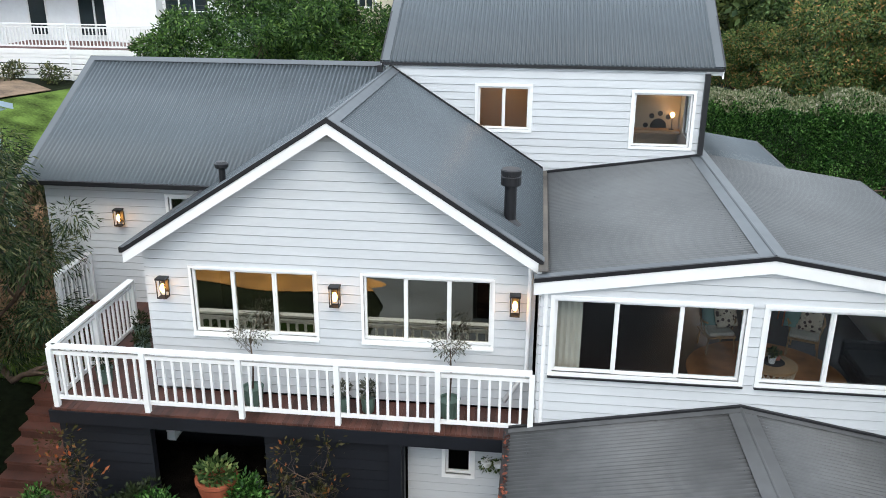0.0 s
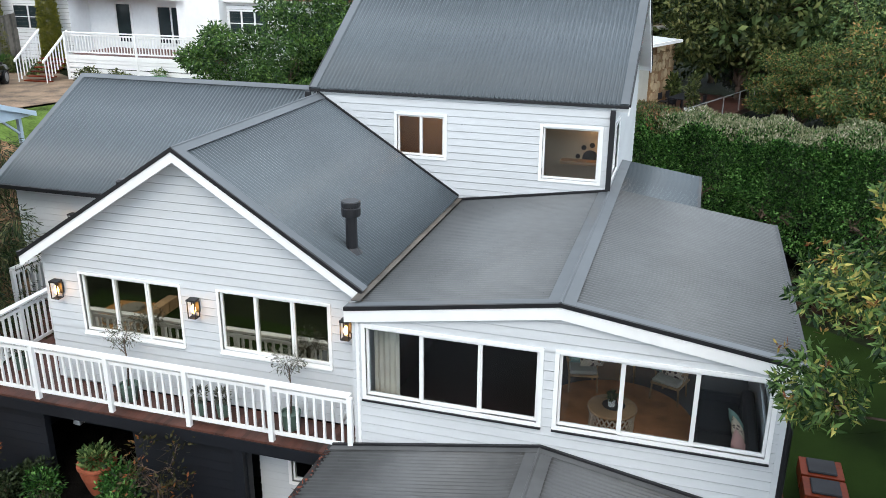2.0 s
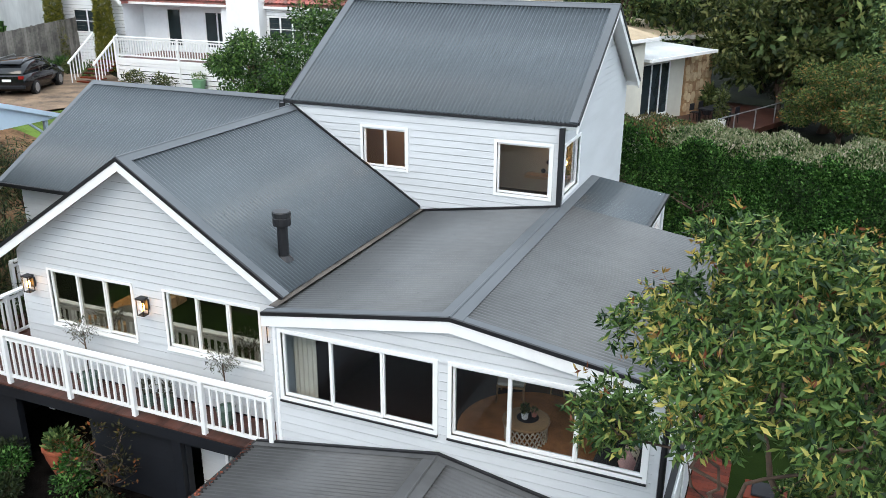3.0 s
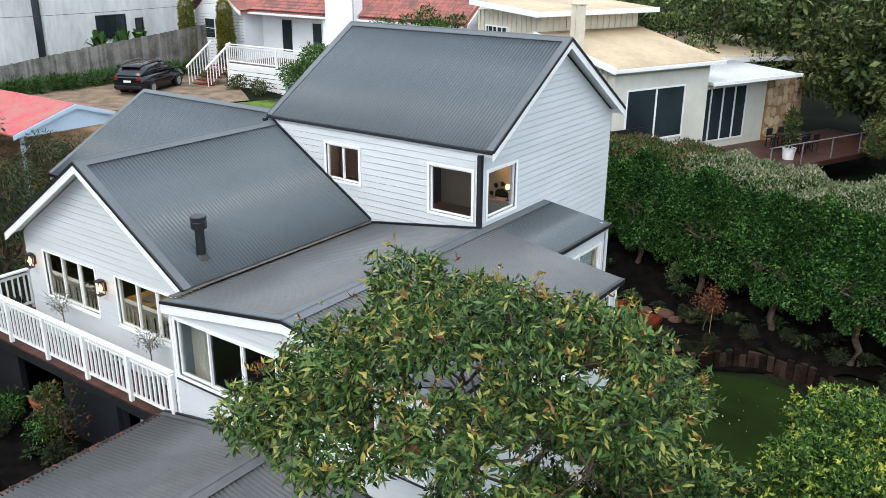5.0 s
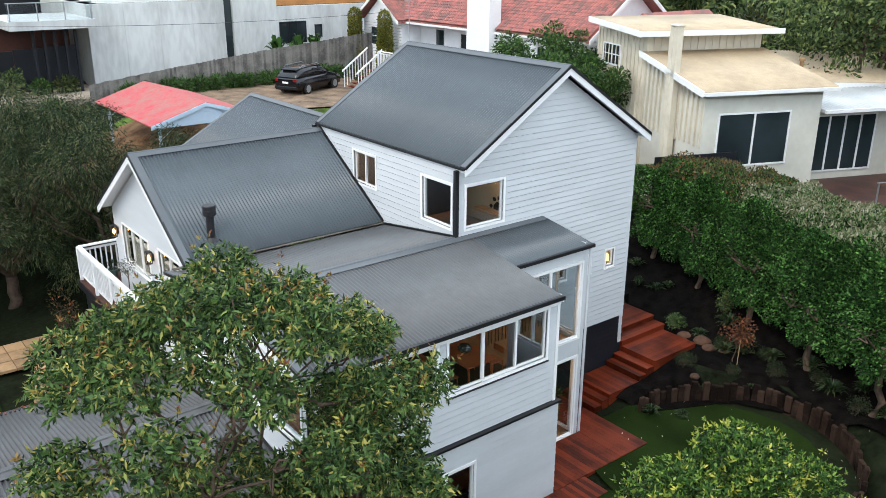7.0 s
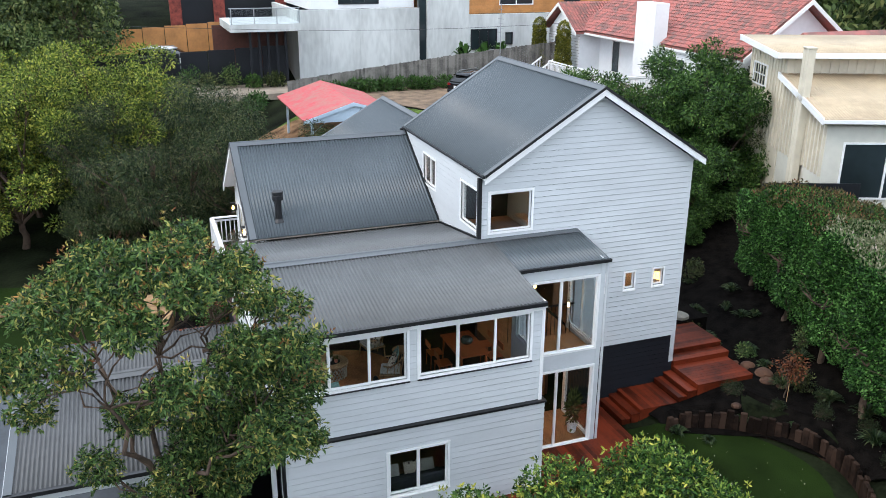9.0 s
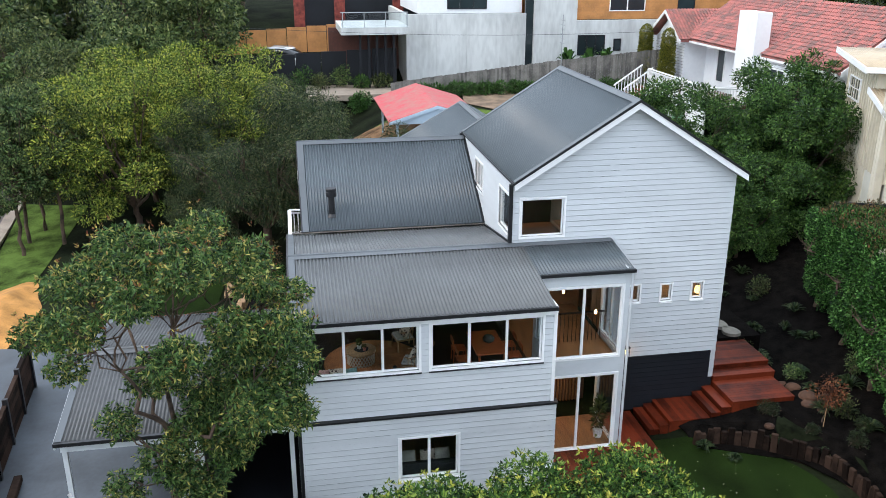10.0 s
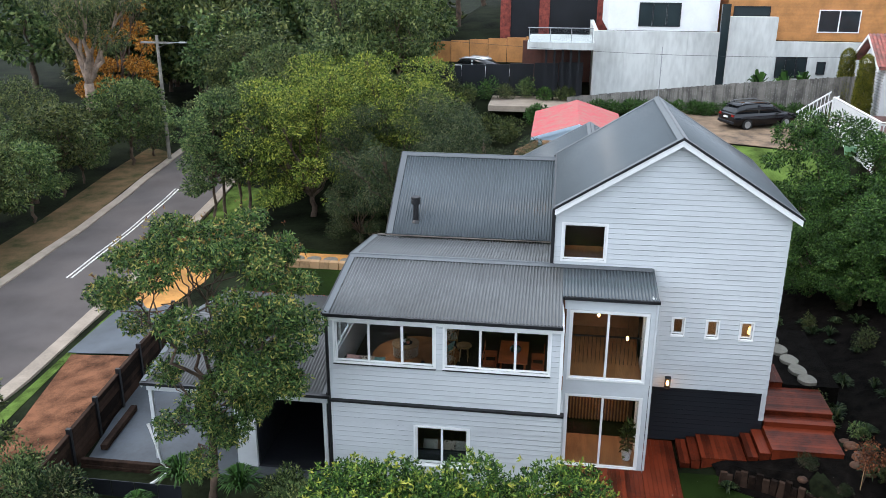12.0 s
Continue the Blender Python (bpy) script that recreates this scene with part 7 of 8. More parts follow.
part("glass_rail", B(-33.66, -33.64, 16.6, 21.3, 9.3, 10.3), M_GLASS, conc)
bm = bmesh.new()
limb(bm, [(-33.65, 16.6, 10.32), (-33.65, 19, 10.32), (-33.65, 21.3, 10.32)], 0.03, 0.03, 6)
part("handrail", bm, M_STEEL, conc)
for y in (16.7, 18.2, 19.7, 21.2):
    part("rail_post", B(-33.68, -33.63, y, y + 0.05, 9.3, 10.3), M_STEEL, conc)
tagged(obj_from("terrace", B(-41, -31.5, 14.0, 21.3, 4.6, 5.0), M_KERB), "pale concrete entrance terrace", "terrace", kind="structure")

# paling fence between the drives
pal = thing("paling_fence", "tall grey weathered timber paling fence", "fence")
yy = 19.6
rp = random.Random(4)
while yy < 39.5:
    t = (yy - 19.6) / 19.9
    xf = -30.3 - 0.7 * math.sin(t * 3.1)
    zt = 5.95 + 1.95 * t
    part("paling", B(xf - 0.012, xf + 0.012, yy, yy + 0.138, min(gz(xf, yy), 5.0) - 0.2, zt + rp.uniform(-0.03, 0.03)), M_GREYPAL, pal)
    yy += 0.145
tf = thing("new_timber_fence", "new orange-brown timber fence on the hillside", "fence")
for k in range(8):
    part("panel", B(-44.1, -44.0, 6.5 + 1.6 * k, 8.05 + 1.6 * k, 5.6, 8.1 + 0.1 * k), M_ORANGE, tf)
bf = thing("black_fence", "low black-stained garden fence", "fence")
for k in range(8):
    part("panel", B(-36.1, -36.0, 6.0 + 1.85 * k, 7.8 + 1.85 * k, 4.6, 7.05 + 0.08 * k), M_CHAR, bf)
shed2 = thing("far_garage", "black garage with red brick corners on the hillside", "garage")
part("wall", B(-54, -48, 14, 26, 7, 11.5), M_CHAR, shed2)
for y in (13.6, 17.0, 22):
    part("brick_pier", B(-48.4, -47.8, y, y + 0.9, 7, 11.6), mat("red_brick", (0.25, 0.05, 0.035), 0.8, 0, 0.25, 30, 120, 0.3), shed2)
fh = thing("distant_house", "pale distant house with a dark hipped roof", "house", at=(-88, -2, gz(-88, -2)))
part("wall", B(-4, 4, -6, 6, 0, 5), M_RENDER, fh)
gable_roof(fh, -4, 4, -6, 6, 5, 7.5, "y", M_CHAR)
for k in range(3):
    simple_window(fh, ("E", 4.0), -4.5 + 3.2 * k, -3 + 3.2 * k, 2.6, 4.2, 2)

# red-roofed pergola on the neighbour's lawn
per = thing("red_pergola", "small garden shelter with faded red roof and pale blue gable", "shelter")
gable_roof(per, -22.4, -15.3, 17.9, 22.4, 6.22, 7.0, "x", M_REDSHED, 0.25, 0.05)
for s in (-1, 1):
    bm = bmesh.new()
    strip(bm, (-15.02, 20.15, 6.88), (-15.02, 20.15 + s * 2.5, 6.1), (0.05, 0, 0), (0, 0, 0.16))
    part("barge_board", bm, M_PALEBLUE, per)
bm = bmesh.new()
prism(bm, ((-15.1, 17.75, 6.12), (-15.1, 22.55, 6.12), (-15.1, 20.15, 6.92)), (-0.08, 0, 0))
part("gable_panel", bm, M_PALEBLUE, per)
for x in (-22.0, -15.3):
    for y in (18.1, 22.2):
        part("post", B(x - 0.06, x + 0.06, y - 0.06, y + 0.06, gz(x, y) - 0.2, 6.3), M_PALEBLUE, per)
for x in (-22.0, -15.3):
    bm = bmesh.new()
    strip(bm, (x, 18.15, 5.6), (x, 18.9, 6.2), (0.06, 0, 0), (0, 0.05, 0.05))
    part("brace", bm, M_PALEBLUE, per)
    bm = bmesh.new()
    strip(bm, (x, 22.1, 5.6), (x, 21.3, 6.2), (0.06, 0, 0), (0, 0.05, 0.05))
    part("brace", bm, M_PALEBLUE, per)


# ---- parked car ----
M_CARP = mat("black_car_paint", (0.004, 0.005, 0.008), 0.13, 0, 0.05, 3, 10, 0)
M_CARGLASS = mat("dark_car_glass", (0.010, 0.012, 0.014), 0.05, 0, 0.1, 3, 10, 0)
M_TYRE = mat("tyre_rubber", (0.012, 0.012, 0.012), 0.85)
M_TAIL = mat("red_lens", (0.25, 0.01, 0.01), 0.2)


def loft(bm, secs):
    """A body from cross-sections: (x, half width below, half width above, z below, z above)."""
    rings = []
    for x, wl, wh, z0, z1 in secs:
        zm = z0 + (z1 - z0) * 0.55
        rings.append([bm.verts.new((x, s * w, z)) for s, w, z in ((-1, wl * 0.92, z0), (-1, wl, zm), (-1, wh, z1 - 0.03), (-1, wh * 0.9, z1), (1, wh * 0.9, z1), (1, wh, z1 - 0.03), (1, wl, zm), (1, wl * 0.92, z0))])
    for a, b in zip(rings, rings[1:]):
        for i in range(8):
            f = bm.faces.new((a[i], a[(i + 1) % 8], b[(i + 1) % 8], b[i]))
            f.smooth = True
    bm.faces.new(rings[0])
    bm.faces.new(rings[-1])


def build_car(car, paint):
    """Body, cabin, roof, rails, lamps, mirrors, wheels and plate of a wagon standing on the origin."""
    bm = bmesh.new()
    loft(bm, [(-2.4, 0.78, 0.72, 0.45, 0.95), (-2.3, 0.88, 0.82, 0.3, 1.02), (-1.5, 0.92, 0.86, 0.24, 1.04), (0.6, 0.92, 0.87, 0.24, 1.02), (1.5, 0.91, 0.82, 0.25, 0.98), (2.2, 0.86, 0.74, 0.3, 0.85), (2.42, 0.7, 0.6, 0.4, 0.72)])
    part("body", bm, paint, car)
    bm = bmesh.new()
    loft(bm, [(-2.3, 0.74, 0.66, 1.0, 1.08), (-1.95, 0.8, 0.62, 1.0, 1.46), (-1.5, 0.82, 0.62, 1.0, 1.58), (-0.4, 0.83, 0.64, 1.0, 1.62), (0.35, 0.83, 0.62, 1.0, 1.56), (1.35, 0.78, 0.7, 0.98, 1.02)])
    part("cabin_glass", bm, M_CARGLASS, car)
    bm = bmesh.new()
    loft(bm, [(-2.1, 0.58, 0.54, 1.46, 1.5), (-1.5, 0.65, 0.6, 1.55, 1.63), (-0.4, 0.67, 0.62, 1.59, 1.67), (0.35, 0.65, 0.58, 1.54, 1.6)])
    part("roof_panel", bm, paint, car)
    for s in (-1, 1):
        bm = bmesh.new()
        limb(bm, [(-1.75, s * 0.58, 1.58), (-1.5, s * 0.58, 1.69), (0.0, s * 0.58, 1.71), (0.25, s * 0.58, 1.62)], 0.025, 0.025, 6)
        part("roof_rail", bm, M_STEEL, car)
        part("tail_light", B(-2.42, -2.2, s * 0.66 - 0.12, s * 0.66 + 0.12, 0.84, 0.98), M_TAIL, car)
        part("pillar", B(-0.68, -0.55, s * 0.78 - 0.03, s * 0.78 + 0.03, 1.0, 1.5), paint, car)
        part("mirror", B(0.75, 0.9, s * 0.95 - 0.09, s * 0.95 + 0.09, 1.0, 1.12, bev=0.02), paint, car)
        for x in (-1.42, 1.42):
            bm = bmesh.new()
            cyl(bm, (x, s * 0.70, 0.34), (x, s * 0.94, 0.34), 0.34, n=20)
            w = part("wheel", bm, M_TYRE, car)
            bm = bmesh.new()
            cyl(bm, (x, s * 0.945, 0.34), (x, s * 0.95, 0.34), 0.22, n=16)
            part("rim", bm, M_STEEL, w)
    part("number_plate", B(-2.45, -2.41, -0.2, 0.2, 0.72, 0.83), M_WHITE, car, "plain pale plate")
    part("rear_bumper", B(-2.46, -2.2, -0.8, 0.8, 0.38, 0.55, bev=0.03), M_CHAR, car)


car = thing("station_wagon", "black station wagon parked on the gravel drive", "car", at=(-26.5, 31.7, gz(-26.5, 31.7) + 0.04))
car.rotation_euler = (0, 0, radians(115))
build_car(car, M_CARP)
van = thing("parked_car", "white wagon parked behind the black fence", "car", at=(-40.0, 12.9, gz(-40.0, 12.9) + 0.05))
van.rotation_euler = (0, 0, radians(60))
build_car(van, mat("white_car_paint", (0.7, 0.71, 0.72), 0.2, 0, 0.05, 3, 10, 0))

# pole and aerial mast
pole = thing("utility_pole", "timber power pole with crossarm and street lamp", "power pole", at=(-32, -11, gz(-32, -11)))
bm = bmesh.new()
cyl(bm, (0, 0, -0.3), (0, 0, 9.6), 0.15, 0.11, 10)
part("post", bm, mat("grey_pole_wood", (0.22, 0.2, 0.17), 0.9, 0, 0.2, 10, 60, 0.3), pole)
part("crossarm", B(-0.06, 0.06, -1.3, 1.3, 9.0, 9.13), M_GREYPAL, pole)
bm = bmesh.new()
limb(bm, [(0, 0, 8.7), (0.3, 1.2, 9.1), (0.4, 2.0, 9.15)], 0.04, 0.03, 6)
part("lamp_arm", bm, M_STEEL, pole)
part("lamp_head", B(0.3, 0.5, 1.9, 2.5, 9.08, 9.2, bev=0.03), M_STEEL, pole)
wire = thing("overhead_cable", "thin overhead service cable", "cable")
bm = bmesh.new()
limb(bm, [(-31 + 0.5 * i, 10 + 4.2 * i, 9.6 - 0.5 * math.sin(math.pi * i / 8)) for i in range(9)], 0.012, 0.012, 5)
part("line", bm, M_BLACK, wire)
mast = thing("tv_aerial", "thin television aerial on a mast", "aerial", at=(-3.45, 22.72, 10.38))
bm = bmesh.new()
cyl(bm, (0, 0, 0), (0, 0, 1.9), 0.015, n=6)
part("mast", bm, M_STEEL, mast)
for k in range(6):
    bm = bmesh.new()
    cyl(bm, (-0.25, 0, 0.9 + 0.16 * k), (0.25, 0, 0.9 + 0.16 * k), 0.008, n=5)
    part("element", bm, M_STEEL, mast)


# ---- plants near the house ----
def bush(x, y, r, h, leaf_m, label, name="shrub", n=1400, size=0.08, z=None, group="", ratio=0.42):
    z = gz(x, y) if z is None else z
    rnd = random.Random(int(x * 31 + y * 17))
    cl = [(rnd.uniform(-0.4, 0.4) * r, rnd.uniform(-0.4, 0.4) * r, h * rnd.uniform(0.3, 0.62), r * 0.62, r * 0.62, h * 0.4) for _ in range(5)]
    return make_tree(name, label, "shrub", (x, y, z), cl, leaf_m, n, size, ratio, 0.02, 0.3, M_BARK, 0, -0.1, 0.4, 1, (0, 0, 0.12), group, limbs=5)


def tuft(x, y, r, h, leaf_m, label, z=None, n=90, width=0.022, name="grass_tuft", category="plant"):
    """A clump of arching blades from one point."""
    z = gz(x, y) if z is None else z
    rnd = random.Random(int(x * 57 + y * 23))
    bm = bmesh.new()
    for i in range(n):
        a, k = rnd.uniform(0, 6.28), rnd.uniform(0.3, 1.0)
        d = Vector((math.cos(a), math.sin(a), 0))
        s = Vector((-d.y, d.x, 0)) * width
        pts = [d * (r * k * t) + Vector((0, 0, h * (1.15 - 0.35 * k) * (t * 1.9 - t * t * (0.9 + 0.5 * k)))) for t in (0, 0.4, 0.75, 1)]
        ws = (0.8, 1, 0.7, 0.05)
        L = [bm.verts.new(p - s * w) for p, w in zip(pts, ws)]
        R = [bm.verts.new(p + s * w) for p, w in zip(pts, ws)]
        for q in range(3):
            bm.faces.new((L[q], R[q], R[q + 1], L[q + 1]))
    t = thing(name, label, category, at=(x, y, z + 0.03))
    part("foliage", bm, leaf_m, t)
    return t


L_BOX = leaf_mat("box_ball_leaves", (0.008, 0.020, 0.007), (0.036, 0.058, 0.021))
L_BLADE = leaf_mat("strap_blades", (0.008, 0.024, 0.008), (0.036, 0.07, 0.022), (0.10, 0.13, 0.045))
L_SPIKE = leaf_mat("spiky_blades", (0.015, 0.05, 0.012), (0.06, 0.16, 0.03))
for x, y, r in ((5.65, 27.1, 0.34), (7.05, 29.5, 0.34), (7.9, 28.6, 0.38), (10.6, 28.6, 0.36), (9.0, 29.4, 0.3), (5.6, 29.2, 0.3), (12.2, 27.9, 0.36), (6.9, 27.9, 0.22)):
    bush(x, y, r, r * 1.7, L_BOX, "small clipped round shrub in the mulch", "ball_shrub", 1200, 0.05)
for x, y, r, h in ((6.25, 24.75, 0.4, 0.4), (6.5, 26.9, 0.35, 0.35), (9.6, 29.0, 0.6, 0.6), (8.4, 29.9, 0.6, 0.6), (11.4, 28.9, 0.6, 0.55), (7.2, 29.6, 0.55, 0.5), (6.9, 25.4, 0.3, 0.3), (5.0, 30.4, 0.6, 0.6), (12.8, 28.8, 0.5, 0.5), (7.6, 27.9, 0.3, 0.3), (4.6, 29.3, 0.4, 0.4), (3.4, 29.6, 0.5, 0.5), (10.2, 29.9, 0.5, 0.5)):
    tuft(x, y, r, h, L_BLADE, "clump of strappy green leaves in the mulch")
rw = random.Random(77)
for k in range(34):
    x, y = rw.uniform(-6, 9.5), rw.uniform(28.3, 31.6)
    if k % 3:
        tuft(x, y, rw.uniform(0.3, 0.6), rw.uniform(0.3, 0.6), L_BLADE, "clump of strappy green leaves in the mulch", None, 60)
    else:
        bush(x, y, rw.uniform(0.3, 0.6), rw.uniform(0.5, 1.1), L_DARK, "loose dark green shrub in the mulch", "shrub", 800, 0.09)
bush(-8.2, 34.0, 1.9, 3.6, L_LILLY, "rounded yellow-green shrub behind the house", "shrub", 9000, 0.12)
make_tree("young_maple", "small young maple with thin rust-orange leaves", "tree", (6.6, 28.4, gz(6.6, 28.4)), crown_clumps(31, 8, 0.45, 0.8, 1.7, (0.2, 0.35)), L_RUST, 520, 0.09, 0.6, 0.025, 0.5, M_BARK, 0, 0.3, 0.1, 3, (0, 0, 0.9))
stake = thing("garden_stake", "pale bamboo stake beside the young tree", "stake", at=(6.75, 28.35, 0.1))
bm = bmesh.new()
cyl(bm, (0, 0, 0), (0.02, 0, 1.5), 0.012, n=6)
part("cane", bm, M_PALE, stake)
rb = random.Random(21)
for x, y, r in ((5.45, 28.7, 0.26), (5.0, 28.95, 0.32), (4.3, 28.85, 0.25), (3.7, 28.9, 0.28), (5.9, 28.9, 0.2), (6.2, 26.9, 0.16)):
    bm = bmesh.new()
    bmesh.ops.create_icosphere(bm, subdivisions=2, radius=r)
    for v in bm.verts:
        v.co *= 1 + 0.22 * noise.noise(v.co * 3 + Vector((x, y, 0)))
        v.co.z *= 0.62
    o = tagged(obj_from("boulder", bm, M_BOULDER), "rounded brown garden boulder", "boulder", "garden boulders")
    o.location = (x, y, gz(x, y) + 0.3 * r)
bm = bmesh.new()
for i in range(70):
    a, k = rb.uniform(0, 6.28), math.sqrt(rb.random())
    x, y = 8.9 + 3.6 * k * math.cos(a), 25.0 + 4.2 * k * math.sin(a)
    s = rb.uniform(0.01, 0.024)
    z = 0.0 if (x - 9.25) ** 2 / 10 + (y - 24.5) ** 2 / 11 < 1 else gz(x, y) + 0.09
    z = max(z, gz(x, y) + 0.075)
    v = [bm.verts.new((x + s * math.cos(a + t), y + s * 0.6 * math.sin(a + t), z + 0.01 * t)) for t in (0, 1.6, 3.1, 4.7)]
    bm.faces.new(v)
tagged(obj_from("fallen_petals", bm, mat("pale_petal", (0.75, 0.62, 0.55), 0.8)), "pale fallen petals scattered on lawn and mulch", "petals", kind="stuff")

# outdoor seats on the lower deck
for i, y in enumerate((17.6, 18.4)):
    t = thing("planter_bench", "low red timber box bench with a dark cushion", "bench", at=(8.9, y, 0.0))
    part("box", B(-0.45, 0.45, -0.36, 0.36, 0, 0.4, bev=0.01), M_JARRAH, t)
    part("pad", B(-0.3, 0.3, -0.28, 0.28, 0.4, 0.46, bev=0.02), M_SOFA, t)

# front bed under the balcony
tp = thing("terracotta_urn", "large terracotta urn planted with succulents", "planter", at=(-5.5, 12.5, 0.74))
bm = bmesh.new()
lathe(bm, [(0.16, 0), (0.2, 0.03), (0.33, 0.45), (0.36, 0.62), (0.39, 0.66), (0.39, 0.72), (0.33, 0.72), (0.31, 0.62)], n=24)
part("urn", bm, M_TERRA, tp)
p, o = clump_points([(0, 0, 0.82, 0.36, 0.36, 0.2)], 320, 0.2)
me = leaf_mesh("succulent_rosette", p, o + np.array([0, 0, 0.7]), 0.13, 0.5)
me.materials.append(L_MID)
f = new("succulent_rosette", me)
f.parent = tp
for x, y, r, h, lm, lab in ((-6.4, 11.9, 0.5, 0.8, L_HEDGE, "glossy green shrub in the front bed"), (-4.6, 11.9, 0.55, 0.9, L_HEDGE, "glossy green shrub in the front bed"), (-7.2, 11.8, 0.4, 0.6, L_BOX, "dark green low shrub in the front bed"), (-5.9, 11.4, 0.4, 0.5, L_BOX, "small leafy shrub in the front bed"), (-3.6, 11.6, 0.45, 0.6, L_BOX, "dark green low shrub in the front bed"), (-2.6, 11.5, 0.4, 0.5, L_BOX, "small leafy shrub in the front bed"), (-8.6, 11.8, 0.45, 0.7, L_HEDGE, "glossy green shrub in the front bed"), (-6.9, 12.3, 0.4, 0.7, L_BOX, "small leafy shrub in the front bed"), (-5.0, 12.4, 0.4, 0.9, L_HEDGE, "glossy green shrub in the front bed")):
    bush(x, y, r, h, lm, lab, "shrub", 900, 0.1, 0.72)
for x, y in ((-7.6, 11.6), (-3.7, 12.0)):
    make_tree("young_crepe_myrtle", "slender young tree with bronze autumn leaves", "tree", (x, y, 0.7), crown_clumps(int(40 - x), 9, 0.55, 0.7, 2.0, (0.25, 0.4)), leaf_mat("bronze_leaves", (0.016, 0.024, 0.008), (0.06, 0.055, 0.014), (0.26, 0.075, 0.02)), 420, 0.1, 0.45, 0.03, 0.5, M_BARK, 0, -0.3, 0.1, 5, (0, 0, 0.8))
for x, y in ((-6.8, 11.3), (-4.2, 11.3), (-8.1, 11.3)):
    tuft(x, y, 0.35, 0.3, L_BLADE, "clump of strappy leaves in the front bed", 0.72)
wallst = thing("sandstone_edging", "low sandstone block edging of the front bed", "garden edging")
for i in range(17):
    x = -8.5 + 0.48 * i
    y = 10.95 - 0.115 * i * 1.0
    for k in range(2):
        o = part("block", B(x + 0.1 * k, x + 0.46 + 0.1 * k, y - 0.3, y, -0.2 + 0.5 * k, 0.29 + 0.5 * k, bev=0.015), M_TAN, wallst)
path = thing("sandstone_path", "sandstone flags at the foot of the stair", "path")
for i in range(3):
    for j in range(4):
        part("flag", B(-10.6 + 0.72 * i, -9.92 + 0.72 * i, 11.9 - 0.62 * j - 0.6, 11.9 - 0.62 * j, 0.0, 0.1), M_TAN, path)
cover("gravel_strip", [(-12.7, 4.2), (-11.0, 4.0), (-10.9, 9.4), (-12.8, 9.6)], M_SAND, "orange gravel strip with round stepping stones", 0.06, "path")
for i in range(6):
    bm = bmesh.new()
    lathe(bm, [(0.36, 0), (0.4, 0.02), (0.39, 0.06), (0.1, 0.065)], (0, 0, 0), 20)
    o = tagged(obj_from("round_paver", bm, M_STONE), "round pale concrete paver in orange gravel", "paver", "round pavers")
    o.location = (-11.85, 4.6 + 0.92 * i, gz(-11.85, 4.6 + 0.92 * i) + 0.06)
sw = thing("stone_retaining_wall", "low tan sandstone retaining wall along the front lawn", "wall")
for i in range(11):
    part("block", B(-10.85, -10.5, 4.0 + 0.52 * i, 4.5 + 0.52 * i, -0.2, 0.32, bev=0.015), M_TAN, sw)
mound = bmesh.new()
nr, na = 12, 36
prev = None
for j in range(nr + 1):
    k = j / nr
    ringv = []
    for i in range(na):
        a = 2 * math.pi * i / na
        w = 1 + 0.13 * math.sin(2 * a + 1) + 0.07 * math.sin(5 * a)
        x, y = -8.8 + 3.9 * k * w * math.cos(a), 0.1 + 1.75 * k * w * math.sin(a) + 0.22 * k * w * math.cos(a)
        h = 0.75 * (0.5 + 0.5 * math.cos(math.pi * k)) ** 0.8 * (1 + 0.25 * noise.noise(Vector((x, y, 0))))
        ringv.append(mound.verts.new((x, y, gz(x, y) + 0.02 + h)))
    if prev:
        for i in range(na):
            mound.faces.new((prev[i], prev[(i + 1) % na], ringv[(i + 1) % na], ringv[i])).smooth = True
    prev = ringv
tagged(obj_from("sand_mound", mound, M_SAND), "heap of orange sand beside the street", "sand heap")

# pots on the balcony
M_GLAZE = mat("pale_green_glaze", (0.10, 0.16, 0.13), 0.35, 0, 0.12)
for x, y in ((-4.85, 12.95), (-1.3, 12.95)):
    t = thing("potted_olive", "slender olive tree in a pale green pot", "potted tree", "balcony olives", at=(x, y, 2.75))
    bm = bmesh.new()
    lathe(bm, [(0.13, 0), (0.15, 0.02), (0.19, 0.34), (0.2, 0.36), (0.17, 0.36), (0.16, 0.32)], n=18)
    part("pot", bm, M_GLAZE, t)
    bm = bmesh.new()
    limb(bm, [(0, 0, 0.3), (0.03, 0.02, 0.8), (0.0, 0.03, 1.3)], 0.02, 0.012, 7)
    rnd = random.Random(int(x * 7))
    for k in range(9):
        a = rnd.uniform(0, 6.28)
        part("trunk" if k == 0 else "branch", bm, M_BARK, t)
        bm = bmesh.new()
        limb(bm, [(0, 0.03, 1.0 + 0.03 * k), (0.2 * math.cos(a), 0.2 * math.sin(a), 1.3 + 0.03 * k), (0.36 * math.cos(a), 0.36 * math.sin(a), 1.4 + 0.05 * k)], 0.006, 0.002, 5)
    part("branch", bm, M_BARK, t)
    p, o = clump_points([(0, 0.02, 1.42, 0.36, 0.3, 0.26)], 430, 0.15)
    me = leaf_mesh("foliage", p, o, 0.07, 0.26)
    me.materials.append(L_GREY)
    f = new("foliage", me)
    f.parent = t
for x, y, r in ((-7.9, 13.4, 0.16), (-7.6, 14.4, 0.16), (-3.2, 12.9, 0.13), (-2.75, 12.95, 0.13), (-7.0, 15.4, 0.2), (-8.0, 15.2, 0.16)):
    pot_plant((x, y, 2.752), r, 0.3, M_GLAZE, "leafy plant in a pale pot on the deck", L_GREY if x > -4 else L_BOX, 0.28, 200, 0.09)
pot_plant((-9.75, 14.6, 2.0), 0.14, 0.22, M_WHITE, "pale flowering plant in a pot on the stair", L_GREY, 0.25, 160, 0.08)
